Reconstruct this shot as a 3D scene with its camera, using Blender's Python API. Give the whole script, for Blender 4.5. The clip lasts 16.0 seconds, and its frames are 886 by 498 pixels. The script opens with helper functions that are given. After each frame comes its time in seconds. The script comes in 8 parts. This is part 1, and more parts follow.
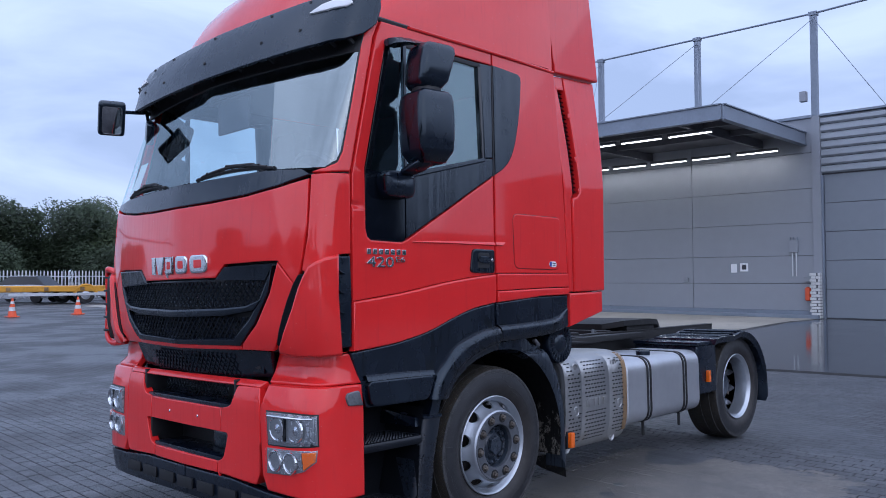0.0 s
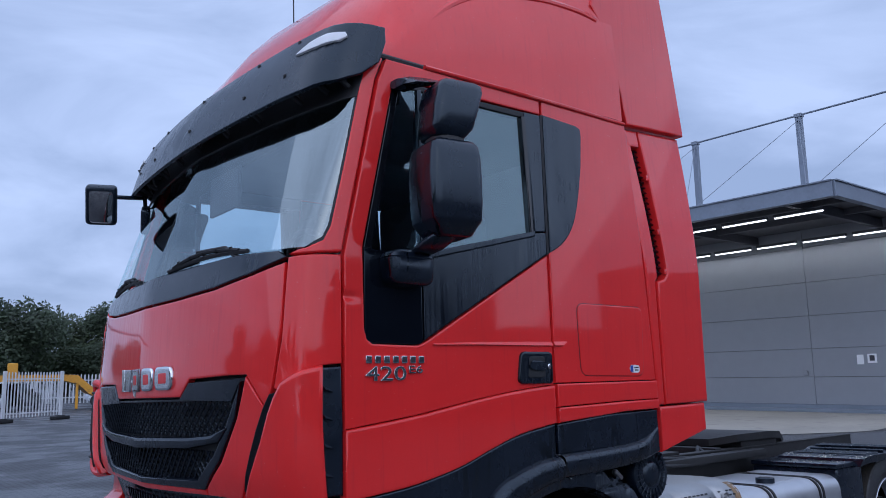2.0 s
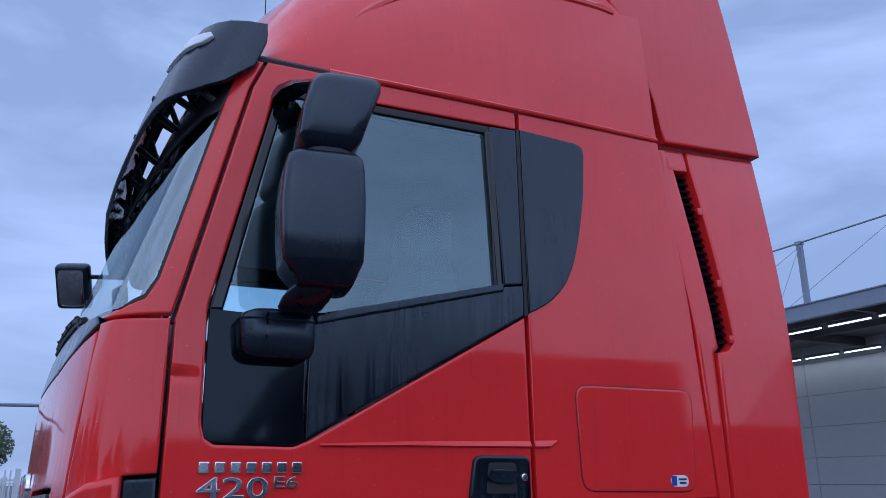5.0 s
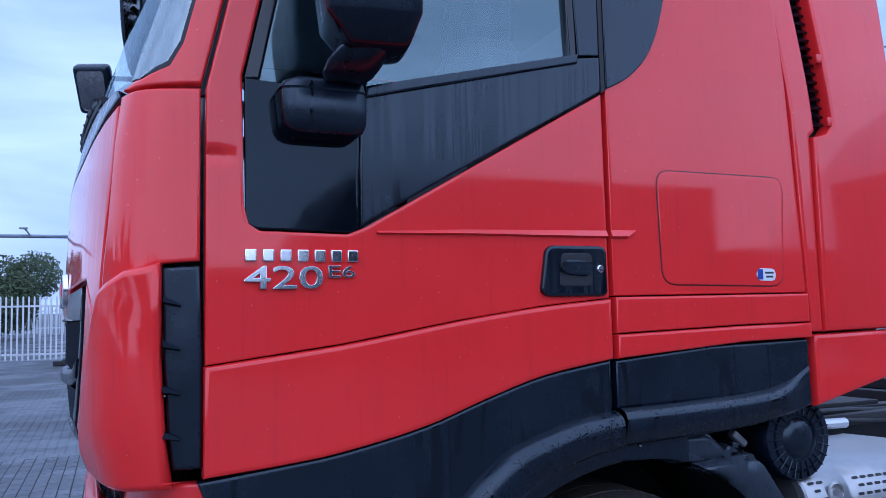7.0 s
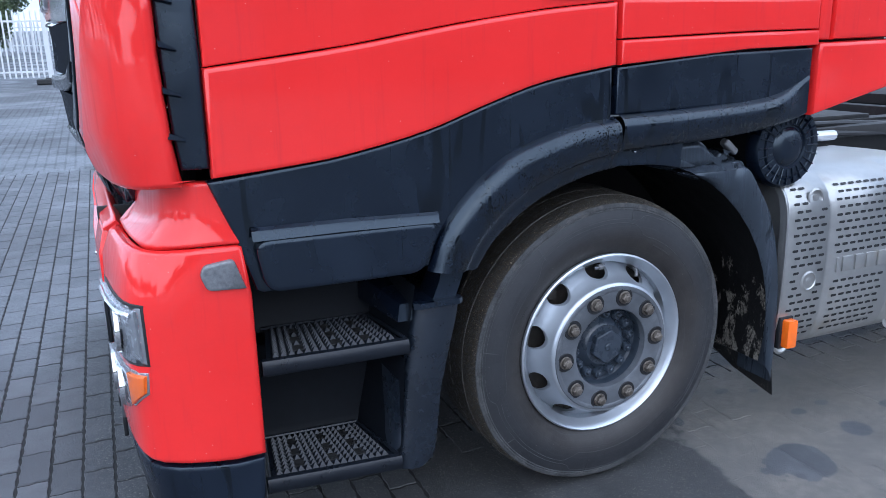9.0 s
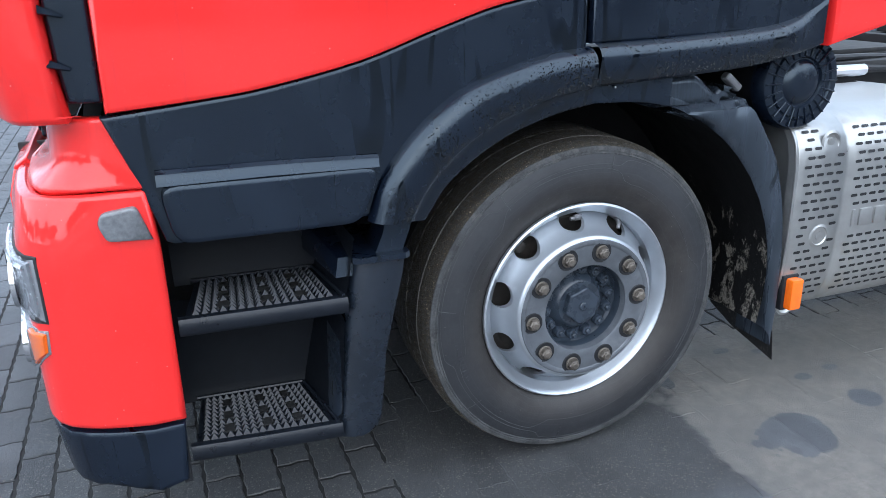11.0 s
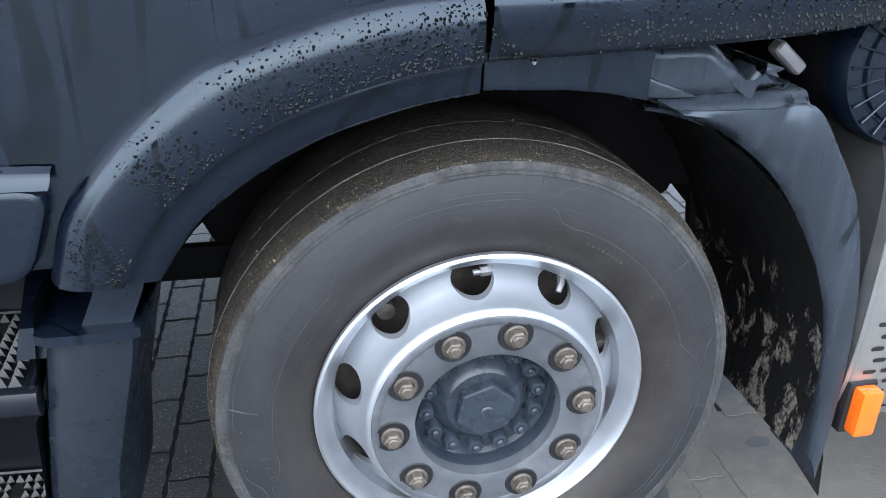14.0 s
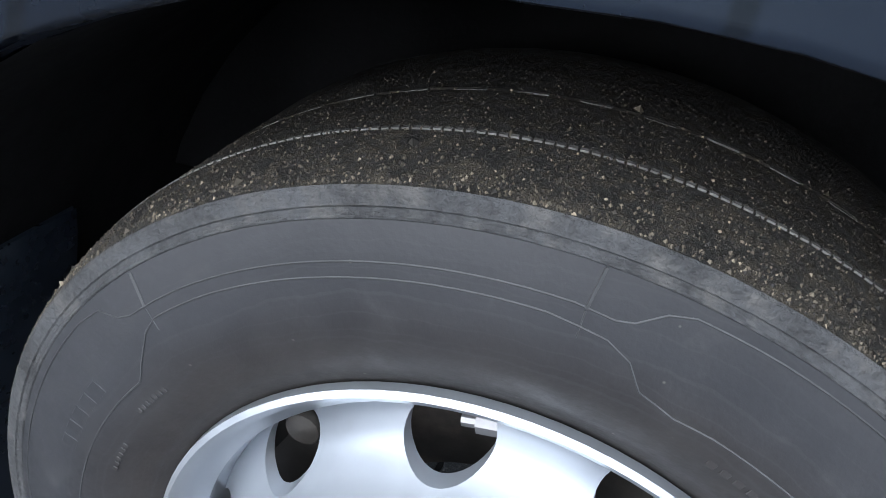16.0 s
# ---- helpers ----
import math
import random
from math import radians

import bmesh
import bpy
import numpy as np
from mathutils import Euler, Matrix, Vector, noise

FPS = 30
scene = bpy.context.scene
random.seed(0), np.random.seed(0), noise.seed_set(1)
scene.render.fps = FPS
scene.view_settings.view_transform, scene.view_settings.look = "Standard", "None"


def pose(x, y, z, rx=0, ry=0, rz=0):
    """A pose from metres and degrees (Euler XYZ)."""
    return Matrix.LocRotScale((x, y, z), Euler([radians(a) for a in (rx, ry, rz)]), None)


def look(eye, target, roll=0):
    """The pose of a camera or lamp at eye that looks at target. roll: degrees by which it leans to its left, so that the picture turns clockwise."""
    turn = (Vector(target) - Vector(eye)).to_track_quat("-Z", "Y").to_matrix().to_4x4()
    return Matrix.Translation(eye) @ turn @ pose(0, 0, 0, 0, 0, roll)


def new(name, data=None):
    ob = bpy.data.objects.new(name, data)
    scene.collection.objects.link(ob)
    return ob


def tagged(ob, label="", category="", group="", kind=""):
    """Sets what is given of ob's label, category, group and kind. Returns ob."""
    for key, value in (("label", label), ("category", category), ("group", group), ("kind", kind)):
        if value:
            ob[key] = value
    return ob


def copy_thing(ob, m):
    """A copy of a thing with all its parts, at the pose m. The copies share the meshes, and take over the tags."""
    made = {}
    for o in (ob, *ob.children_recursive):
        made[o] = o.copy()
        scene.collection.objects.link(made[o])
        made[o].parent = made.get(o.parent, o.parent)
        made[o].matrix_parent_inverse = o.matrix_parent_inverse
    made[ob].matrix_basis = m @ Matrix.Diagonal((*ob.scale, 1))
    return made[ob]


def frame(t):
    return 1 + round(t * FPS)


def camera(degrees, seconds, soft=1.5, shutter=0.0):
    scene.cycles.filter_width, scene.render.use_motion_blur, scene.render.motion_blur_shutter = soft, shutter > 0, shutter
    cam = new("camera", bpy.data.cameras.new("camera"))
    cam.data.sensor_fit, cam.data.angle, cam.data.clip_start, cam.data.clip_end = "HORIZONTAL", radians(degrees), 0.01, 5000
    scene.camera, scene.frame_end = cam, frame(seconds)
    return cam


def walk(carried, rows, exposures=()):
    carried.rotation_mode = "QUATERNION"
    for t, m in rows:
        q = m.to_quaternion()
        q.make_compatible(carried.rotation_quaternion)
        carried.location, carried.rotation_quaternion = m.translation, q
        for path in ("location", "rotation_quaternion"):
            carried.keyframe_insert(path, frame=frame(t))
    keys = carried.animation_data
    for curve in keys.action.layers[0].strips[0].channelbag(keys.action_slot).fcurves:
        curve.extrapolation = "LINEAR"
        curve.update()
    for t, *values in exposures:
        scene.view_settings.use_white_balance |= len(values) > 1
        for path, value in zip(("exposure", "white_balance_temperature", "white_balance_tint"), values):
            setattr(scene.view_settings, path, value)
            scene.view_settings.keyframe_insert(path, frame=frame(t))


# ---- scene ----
cam = camera(58.5, 16.0, 0.85)
# the lorry leans a little on the cambered yard: its own frame against the level one
UP = Vector((-0.0054, -0.022, 1.0)).normalized()
AX = (Vector((1, 0, 0)) - UP * UP.x).normalized()
AY = UP.cross(AX)
LEVEL = Matrix((( *AX, 0.0), ( *AY, 0.0), ( *UP, -0.02), (0, 0, 0, 1)))
PATH = [
    (0, (-3.664, -3.042, 1.416), (-2.226, -1.656, 1.524), -0.9),
    (0.5, (-3.437, -2.896, 1.421), (-2.004, -1.504, 1.507), -1.1),
    (1, (-3.195, -2.772, 1.429), (-1.848, -1.296, 1.509), -1.2),
    (1.5, (-2.942, -2.65, 1.459), (-1.664, -1.118, 1.591), -1.4),
    (2, (-2.691, -2.473, 1.505), (-1.448, -0.945, 1.857), -1.7),
    (2.5, (-2.456, -2.332, 1.521), (-1.229, -0.8, 1.905), -1.5),
    (3, (-2.19, -2.263, 1.548), (-0.981, -0.756, 2.066), -1.7),
    (5.5, (-1.337, -2.102, 1.531), (-0.569, -0.35, 2.114), -1.4),
    (6, (-1.33, -1.961, 1.505), (-0.562, -0.185, 2.015), -1.5),
    (6.5, (-1.352, -1.875, 1.482), (-0.58, -0.071, 1.867), -1.4),
    (7, (-1.359, -1.85, 1.461), (-0.576, -0.019, 1.645), -1.4),
    (7.5, (-1.348, -1.85, 1.454), (-0.56, -0.012, 1.494), -1.3),
    (8, (-1.363, -1.841, 1.442), (-0.566, -0.018, 1.239), -1.2),
    (8.5, (-1.381, -1.835, 1.436), (-0.595, -0.033, 1.069), -1.2),
    (9, (-1.386, -1.842, 1.42), (-0.617, -0.067, 0.913), -1.2),
    (11.5, (-0.9911, -1.6044, 1.3743), (-0.3545, 0.1328, 0.6762), -1.00),
    (12, (-0.8826, -1.4940, 1.3616), (-0.2689, 0.2229, 0.6040), -0.96),
    (12.5, (-0.6590, -1.4209, 1.3637), (-0.1245, 0.3128, 0.5810), -0.26),
    (13, (-0.4842, -1.3588, 1.3585), (-0.0448, 0.3892, 0.5501), 0.20),
    (13.5, (-0.3871, -1.1828, 1.3667), (-0.0020, 0.5756, 0.5425), 0.55),
    (14, (-0.3011, -1.0096, 1.3331), (0.0481, 0.7546, 0.4735), 0.68),
    (14.5, (-0.1518, -0.8280, 1.2928), (-0.0070, 0.9572, 0.3909), 1.50),
    (15, (-0.0383, -0.6934, 1.2229), (-0.0559, 1.1096, 0.3296), 1.55),
    (15.5, (0.0261, -0.4995, 1.1826), (-0.2058, 1.2611, 0.2586), 2.27),
    (16, (0.0977, -0.3303, 1.1307), (-0.4344, 1.3344, 0.1951), 2.59),
]
EXPOSURES = [(0.0, 0.34, 5400, 19), (0.5, 0.44, 5400, 19), (1.0, 0.46, 5400, 19), (1.5, 0.33, 5400, 19), (2.0, -0.02, 5300, 18), (3.0, -0.12, 5150, 18), (5.5, -0.10, 4850, 19), (6.0, 0.22, 4750, 20), (7.0, 0.46, 4700, 20), (8.0, 0.82, 4950, 19), (9.0, 1.33, 5500, 11), (11.5, 1.76, 5900, 7), (13.0, 2.20, 6100, 8), (15.0, 2.46, 6150, 9), (16.0, 2.28, 6200, 9)]
walk(cam, [(t, LEVEL @ look(eye, target, roll)) for t, eye, target, roll in PATH], EXPOSURES)

# ---------------------------------------------------------------- sky and light
world = bpy.data.worlds.new("overcast_sky")
scene.world = world
world.use_nodes = True
wn, wl = world.node_tree.nodes, world.node_tree.links
wn.clear()
w_out = wn.new("ShaderNodeOutputWorld")
w_bg = wn.new("ShaderNodeBackground")
w_sky = wn.new("ShaderNodeTexSky")
w_sky.sky_type = "NISHITA"
w_sky.sun_disc = False
w_sky.sun_elevation = radians(35)
w_sky.sun_rotation = radians(200)
w_sky.air_density, w_sky.dust_density = 1.0, 4.0
w_tc = wn.new("ShaderNodeTexCoord")
w_map = wn.new("ShaderNodeMapping")
w_map.inputs["Scale"].default_value = (1.0, 1.0, 3.2)
w_no = wn.new("ShaderNodeTexNoise")
w_no.inputs["Scale"].default_value = 2.6
w_no.inputs["Detail"].default_value = 7.0
w_no.inputs["Roughness"].default_value = 0.52
w_no.inputs["Distortion"].default_value = 0.5
w_ramp = wn.new("ShaderNodeValToRGB")
w_ramp.color_ramp.elements[0].position = 0.36
w_ramp.color_ramp.elements[0].color = (0.335, 0.398, 0.490, 1)
w_ramp.color_ramp.elements[1].position = 0.64
w_ramp.color_ramp.elements[1].color = (0.55, 0.617, 0.715, 1)
w_scale = wn.new("ShaderNodeVectorMath")
w_scale.operation = "SCALE"
w_scale.inputs["Scale"].default_value = 0.08
w_mix = wn.new("ShaderNodeMix")
w_mix.data_type = "RGBA"
w_mix.inputs["Factor"].default_value = 0.88
wl.new(w_tc.outputs["Generated"], w_map.inputs["Vector"])
wl.new(w_map.outputs["Vector"], w_no.inputs["Vector"])
wl.new(w_no.outputs["Fac"], w_ramp.inputs["Fac"])
wl.new(w_sky.outputs["Color"], w_scale.inputs[0])
wl.new(w_scale.outputs["Vector"], w_mix.inputs["A"])
wl.new(w_ramp.outputs["Color"], w_mix.inputs["B"])
wl.new(w_mix.outputs["Result"], w_bg.inputs["Color"])
w_bg.inputs["Strength"].default_value = 1.2
wl.new(w_bg.outputs["Background"], w_out.inputs["Surface"])

sun = new("sun", bpy.data.lights.new("sun", "SUN"))
sun.data.energy = 1.5
sun.data.angle = radians(165)
sun.data.color = (1.0, 0.97, 0.93)
sun.matrix_world = look((-24, -30, 30), (0, 0, 0))


# ---------------------------------------------------------------- materials
class Mat:
    """A small builder for node materials."""

    def __init__(self, name):
        self.m = bpy.data.materials.new(name)
        self.m.use_nodes = True
        self.n, self.l = self.m.node_tree.nodes, self.m.node_tree.links
        self.b = self.n["Principled BSDF"]
        self.tc = self.n.new("ShaderNodeTexCoord").outputs["Object"]

    def put(self, **kw):
        for k, v in kw.items():
            sock = self.b.inputs[k.replace("_", " ")]
            if isinstance(v, bpy.types.NodeSocket):
                self.l.new(v, sock)
            elif isinstance(v, (tuple, list)) and len(v) == 3:
                sock.default_value = (*v, 1)
            else:
                sock.default_value = v
        return self

    def noise(self, scale, detail=4, rough=0.55, stretch=(1, 1, 1), distortion=0.0):
        mp = self.n.new("ShaderNodeMapping")
        mp.inputs["Scale"].default_value = stretch
        self.l.new(self.tc, mp.inputs["Vector"])
        t = self.n.new("ShaderNodeTexNoise")
        t.inputs["Scale"].default_value = scale
        t.inputs["Detail"].default_value = detail
        t.inputs["Roughness"].default_value = rough
        t.inputs["Distortion"].default_value = distortion
        self.l.new(mp.outputs[0], t.inputs["Vector"])
        return t.outputs["Fac"]

    def voro(self, scale, stretch=(1, 1, 1), feature="F1"):
        mp = self.n.new("ShaderNodeMapping")
        mp.inputs["Scale"].default_value = stretch
        self.l.new(self.tc, mp.inputs["Vector"])
        t = self.n.new("ShaderNodeTexVoronoi")
        t.feature = feature
        t.inputs["Scale"].default_value = scale
        self.l.new(mp.outputs[0], t.inputs["Vector"])
        return t.outputs["Distance"]

    def ramp(self, fac, *stops):
        r = self.n.new("ShaderNodeValToRGB")
        e = r.color_ramp.elements
        while len(e) < len(stops):
            e.new(0.5)
        for k, (p, c) in zip(e, stops):
            k.position = p
            k.color = (*c, 1) if isinstance(c, (tuple, list)) else (c, c, c, 1)
        self.l.new(fac, r.inputs["Fac"])
        return r.outputs["Color"]

    def mix(self, fac, a, b, mode="MIX"):
        x = self.n.new("ShaderNodeMix")
        x.data_type = "RGBA"
        x.blend_type = mode
        for sock, v in ((x.inputs["Factor"], fac), (x.inputs["A"], a), (x.inputs["B"], b)):
            if isinstance(v, bpy.types.NodeSocket):
                self.l.new(v, sock)
            elif isinstance(v, (tuple, list)):
                sock.default_value = (*v, 1)
            else:
                sock.default_value = v
        return x.outputs["Result"]

    def math(self, op, a, b=0.0):
        x = self.n.new("ShaderNodeMath")
        x.operation = op
        for sock, v in zip(x.inputs, (a, b)):
            if isinstance(v, bpy.types.NodeSocket):
                self.l.new(v, sock)
            else:
                sock.default_value = v
        return x.outputs[0]

    def bump(self, height, strength=0.3, distance=0.005):
        x = self.n.new("ShaderNodeBump")
        x.inputs["Strength"].default_value = strength
        x.inputs["Distance"].default_value = distance
        self.l.new(height, x.inputs["Height"])
        self.l.new(x.outputs[0], self.b.inputs["Normal"])
        return self


def simple(name, col, rough=0.5, metal=0.0, grain=60.0, vary=0.25, bump=0.1, coat=0.0, dirt=None, dirt_amount=0.55):
    """Colour with two scales of variation, fine relief and optional dirt."""
    k = Mat(name)
    a = k.noise(grain, 5)
    b = k.noise(grain / 14, 3)
    both = k.math("ADD", k.math("MULTIPLY", a, 0.4), k.math("MULTIPLY", b, 0.6))
    lo = tuple(c * (1 - vary) for c in col)
    hi = tuple(min(1, c * (1 + vary)) for c in col)
    c = k.ramp(both, (0.32, lo), (0.68, hi))
    if dirt:
        d = k.ramp(k.noise(grain / 5, 6, 0.65), (dirt_amount, 0.0), (dirt_amount + 0.16, 1.0))
        c = k.mix(d, c, dirt)
    r = k.ramp(both, (0.3, max(0.02, rough - 0.08)), (0.7, min(1, rough + 0.1)))
    k.put(Base_Color=c, Roughness=r, Metallic=metal, Coat_Weight=coat, Coat_Roughness=0.06)
    if bump:
        k.bump(a, bump, 0.003)
    return k.m


def red_paint():
    k = Mat("red_paint")
    film = k.noise(2.2, 5, 0.6)
    runs = k.noise(9, 4, 0.6, (6, 6, 0.35))
    dust = k.noise(170, 5, 0.7)
    specks = k.voro(30)
    c = k.ramp(film, (0.3, (0.66, 0.017, 0.015)), (0.7, (0.73, 0.022, 0.020)))
    c = k.mix(k.ramp(runs, (0.55, 0.0), (0.78, 0.35)), c, (0.46, 0.016, 0.024))
    c = k.mix(k.ramp(dust, (0.60, 0.0), (0.80, 0.10)), c, (0.60, 0.24, 0.24))
    c = k.mix(k.ramp(specks, (0.030, 0.55), (0.055, 0.0)), c, (0.62, 0.38, 0.36))
    k.put(Base_Color=c, Roughness=k.ramp(runs, (0.3, 0.36), (0.75, 0.5)), Specular_IOR_Level=0.15, Coat_Weight=0.9, Coat_Roughness=k.ramp(k.math("ADD", k.math("MULTIPLY", film, 0.6), k.math("MULTIPLY", runs, 0.4)), (0.35, 0.02), (0.70, 0.09)), Coat_IOR=1.5)
    k.bump(k.math("ADD", k.noise(1.3, 2), k.math("MULTIPLY", k.ramp(specks, (0.03, 1.0), (0.06, 0.0)), 0.05)), 0.025, 0.01)
    return k.m


def wet_plastic(name, col, rough, drops=True, streaks=0.0):
    """Moulded black plastic with a film of rain: long thin runs, beads, fine grain and scratches."""
    k = Mat(name)
    fine = k.noise(420, 3)
    film = k.noise(5, 5, 0.6)
    runs = k.noise(9, 5, 0.62, (7, 7, 0.16), 0.25)
    run_mask = k.ramp(runs, (0.655, 0.0), (0.68, 1.0))
    c = k.ramp(film, (0.3, tuple(x * 0.75 for x in col)), (0.7, tuple(x * 1.3 for x in col)))
    wander = k.math("ABSOLUTE", k.math("SUBTRACT", k.noise(6.5, 2, 0.4, (1, 1, 0.13)), 0.5))
    trail = k.mix(k.ramp(k.noise(3.0, 2, 0.5), (0.45, 0.0), (0.55, 1.0)), (0, 0, 0), k.ramp(wander, (0.008, 1.0), (0.015, 0.0)))
    run_mask = k.math("MAXIMUM", run_mask, trail)
    scr = k.ramp(k.noise(14, 6, 0.75, (1, 1, 3.0)), (0.66, 0.0), (0.74, 0.45))
    c = k.mix(scr, c, tuple(x * 2.4 for x in col))
    r = k.ramp(film, (0.3, rough - 0.07), (0.7, rough + 0.09))
    if streaks:
        fall = k.noise(26, 5, 0.65, (2.4, 2.4, 0.05), 0.15)
        st = k.ramp(fall, (0.46, 0.0), (0.60, 1.0))
        c = k.mix(k.mix(st, (0, 0, 0), (streaks, streaks, streaks)), c, tuple(x * 2.6 for x in col))
        r = k.mix(st, r, (rough - 0.12,) * 3)
    c = k.mix(run_mask, c, tuple(x * 0.3 for x in col))
    r = k.mix(run_mask, r, (0.10, 0.10, 0.10))
    if drops:
        d = k.voro(75, (1.3, 1.3, 0.8))
        keep = k.ramp(k.noise(4, 3), (0.52, 0.0), (0.66, 1.0))
        bead = k.mix(keep, (0, 0, 0), k.ramp(d, (0.06, 1.0), (0.13, 0.0)))
        r = k.mix(bead, r, (0.06, 0.06, 0.06))
        c = k.mix(bead, c, tuple(x * 0.4 for x in col))
        k.bump(k.math("ADD", k.math("MULTIPLY", fine, 0.10), bead), 0.25, 0.0015)
    else:
        k.bump(fine, 0.10, 0.001)
    k.put(Base_Color=c, Roughness=r, Specular_IOR_Level=0.62, Specular_Tint=(0.74, 0.88, 1.0))
    return k.m


def glass(name, tint, f0=0.05, rise=1.0, sheen=(1, 1, 1)):
    """Thin glazing: a clear tint and a mirror share that grows towards grazing."""
    k = Mat(name)
    n, l = k.n, k.l
    n.remove(k.b)
    out = n["Material Output"]
    tr = n.new("ShaderNodeBsdfTransparent")
    tr.inputs["Color"].default_value = (*tint, 1)
    gl = n.new("ShaderNodeBsdfGlossy")
    gl.inputs["Roughness"].default_value = 0.015
    gl.inputs["Color"].default_value = (*sheen, 1)
    lw = n.new("ShaderNodeLayerWeight")
    lw.inputs["Blend"].default_value = 0.5
    grow = k.math("POWER", lw.outputs["Facing"], 4.0)
    share = k.math("ADD", k.math("MULTIPLY", grow, (1.0 - f0) * rise), f0)
    mx = n.new("ShaderNodeMixShader")
    l.new(share, mx.inputs[0])
    l.new(tr.outputs[0], mx.inputs[1])
    l.new(gl.outputs[0], mx.inputs[2])
    l.new(mx.outputs[0], out.inputs["Surface"])
    return k.m


def emitter(name, col, power):
    k = Mat(name)
    k.put(Base_Color=col, Emission_Color=col, Emission_Strength=power)
    return k.m


def tyre_side():
    k = Mat("tyre_rubber")
    n, l = k.n, k.l
    a, b = k.noise(38, 6, 0.7), k.noise(5, 5, 0.6)
    c = k.ramp(b, (0.3, (0.0125, 0.0135, 0.0165)), (0.62, (0.0255, 0.0265, 0.030)))
    # brown dust towards the bead: distance from the axle
    sep = n.new("ShaderNodeSeparateXYZ")
    l.new(k.tc, sep.inputs[0])
    dx = k.math("MINIMUM", k.math("ABSOLUTE", sep.outputs["X"]), k.math("ABSOLUTE", k.math("SUBTRACT", sep.outputs["X"], 3.46)))
    dz = k.math("SUBTRACT", sep.outputs["Z"], 0.495)
    rad = k.math("SQRT", k.math("ADD", k.math("MULTIPLY", dx, dx), k.math("MULTIPLY", dz, dz)))
    rad = k.math("ADD", rad, k.math("MULTIPLY", k.math("SUBTRACT", b, 0.5), 0.05))
    c = k.mix(k.ramp(rad, (0.32, 0.80), (0.385, 0.0)), c, k.ramp(k.noise(9, 5, 0.65), (0.38, (0.019, 0.0155, 0.0140)), (0.6, (0.034, 0.0295, 0.0265))))
    c = k.mix(k.ramp(a, (0.56, 0.0), (0.74, 0.45)), c, (0.050, 0.050, 0.052))
    rings = n.new("ShaderNodeTexNoise")
    rings.noise_dimensions = "1D"
    rings.inputs["Scale"].default_value = 260
    l.new(rad, rings.inputs["W"])
    c = k.mix(k.ramp(rings.outputs["Fac"], (0.55, 0.0), (0.75, 0.35)), c, (0.040, 0.040, 0.042))
    c = k.mix(k.ramp(k.voro(34), (0.035, 0.75), (0.055, 0.0)), c, (0.13, 0.12, 0.105))
    k.put(Base_Color=c, Roughness=k.ramp(a, (0.3, 0.42), (0.7, 0.66)))
    k.bump(k.math("ADD", k.noise(180, 3), k.math("MULTIPLY", a, 0.6)), 0.14, 0.002)
    return k.m


def tyre_tread():
    """Worn tread packed with wet grit: dark rubber under clotted brown dirt and pale grains."""
    k = Mat("tyre_tread")
    g, b, clot = k.noise(190, 6, 0.85), k.noise(14, 5, 0.65), k.noise(75, 5, 0.7)
    grit = k.voro(230)
    sand = k.voro(430)
    c = k.ramp(b, (0.3, (0.0045, 0.0042, 0.0040)), (0.7, (0.014, 0.012, 0.009)))
    c = k.mix(k.ramp(clot, (0.46, 0.0), (0.60, 0.85)), c, k.ramp(g, (0.35, (0.022, 0.017, 0.011)), (0.65, (0.075, 0.060, 0.040))))
    c = k.mix(k.ramp(g, (0.56, 0.0), (0.70, 0.7)), c, (0.10, 0.085, 0.062))
    c = k.mix(k.ramp(sand, (0.05, 0.6), (0.14, 0.0)), c, (0.16, 0.14, 0.11))
    c = k.mix(k.ramp(grit, (0.05, 0.8), (0.13, 0.0)), c, (0.24, 0.215, 0.18))
    k.put(Base_Color=c, Roughness=k.ramp(clot, (0.4, 0.45), (0.6, 0.85)))
    k.bump(k.math("ADD", k.math("ADD", g, k.math("MULTIPLY", clot, 1.2)), k.ramp(grit, (0.05, 0.8), (0.25, 0.0))), 0.9, 0.006)
    return k.m


def grit_mat():
    k = Mat("grit")
    gi = k.n.new("ShaderNodeNewGeometry").outputs["Random Per Island"]
    k.put(Base_Color=k.ramp(gi, (0.0, (0.010, 0.009, 0.008)), (0.40, (0.035, 0.028, 0.019)), (0.75, (0.085, 0.070, 0.050)), (0.95, (0.15, 0.125, 0.09)), (1.0, (0.30, 0.25, 0.18))), Roughness=0.75)
    return k.m


PAVE_TURN = 90.0


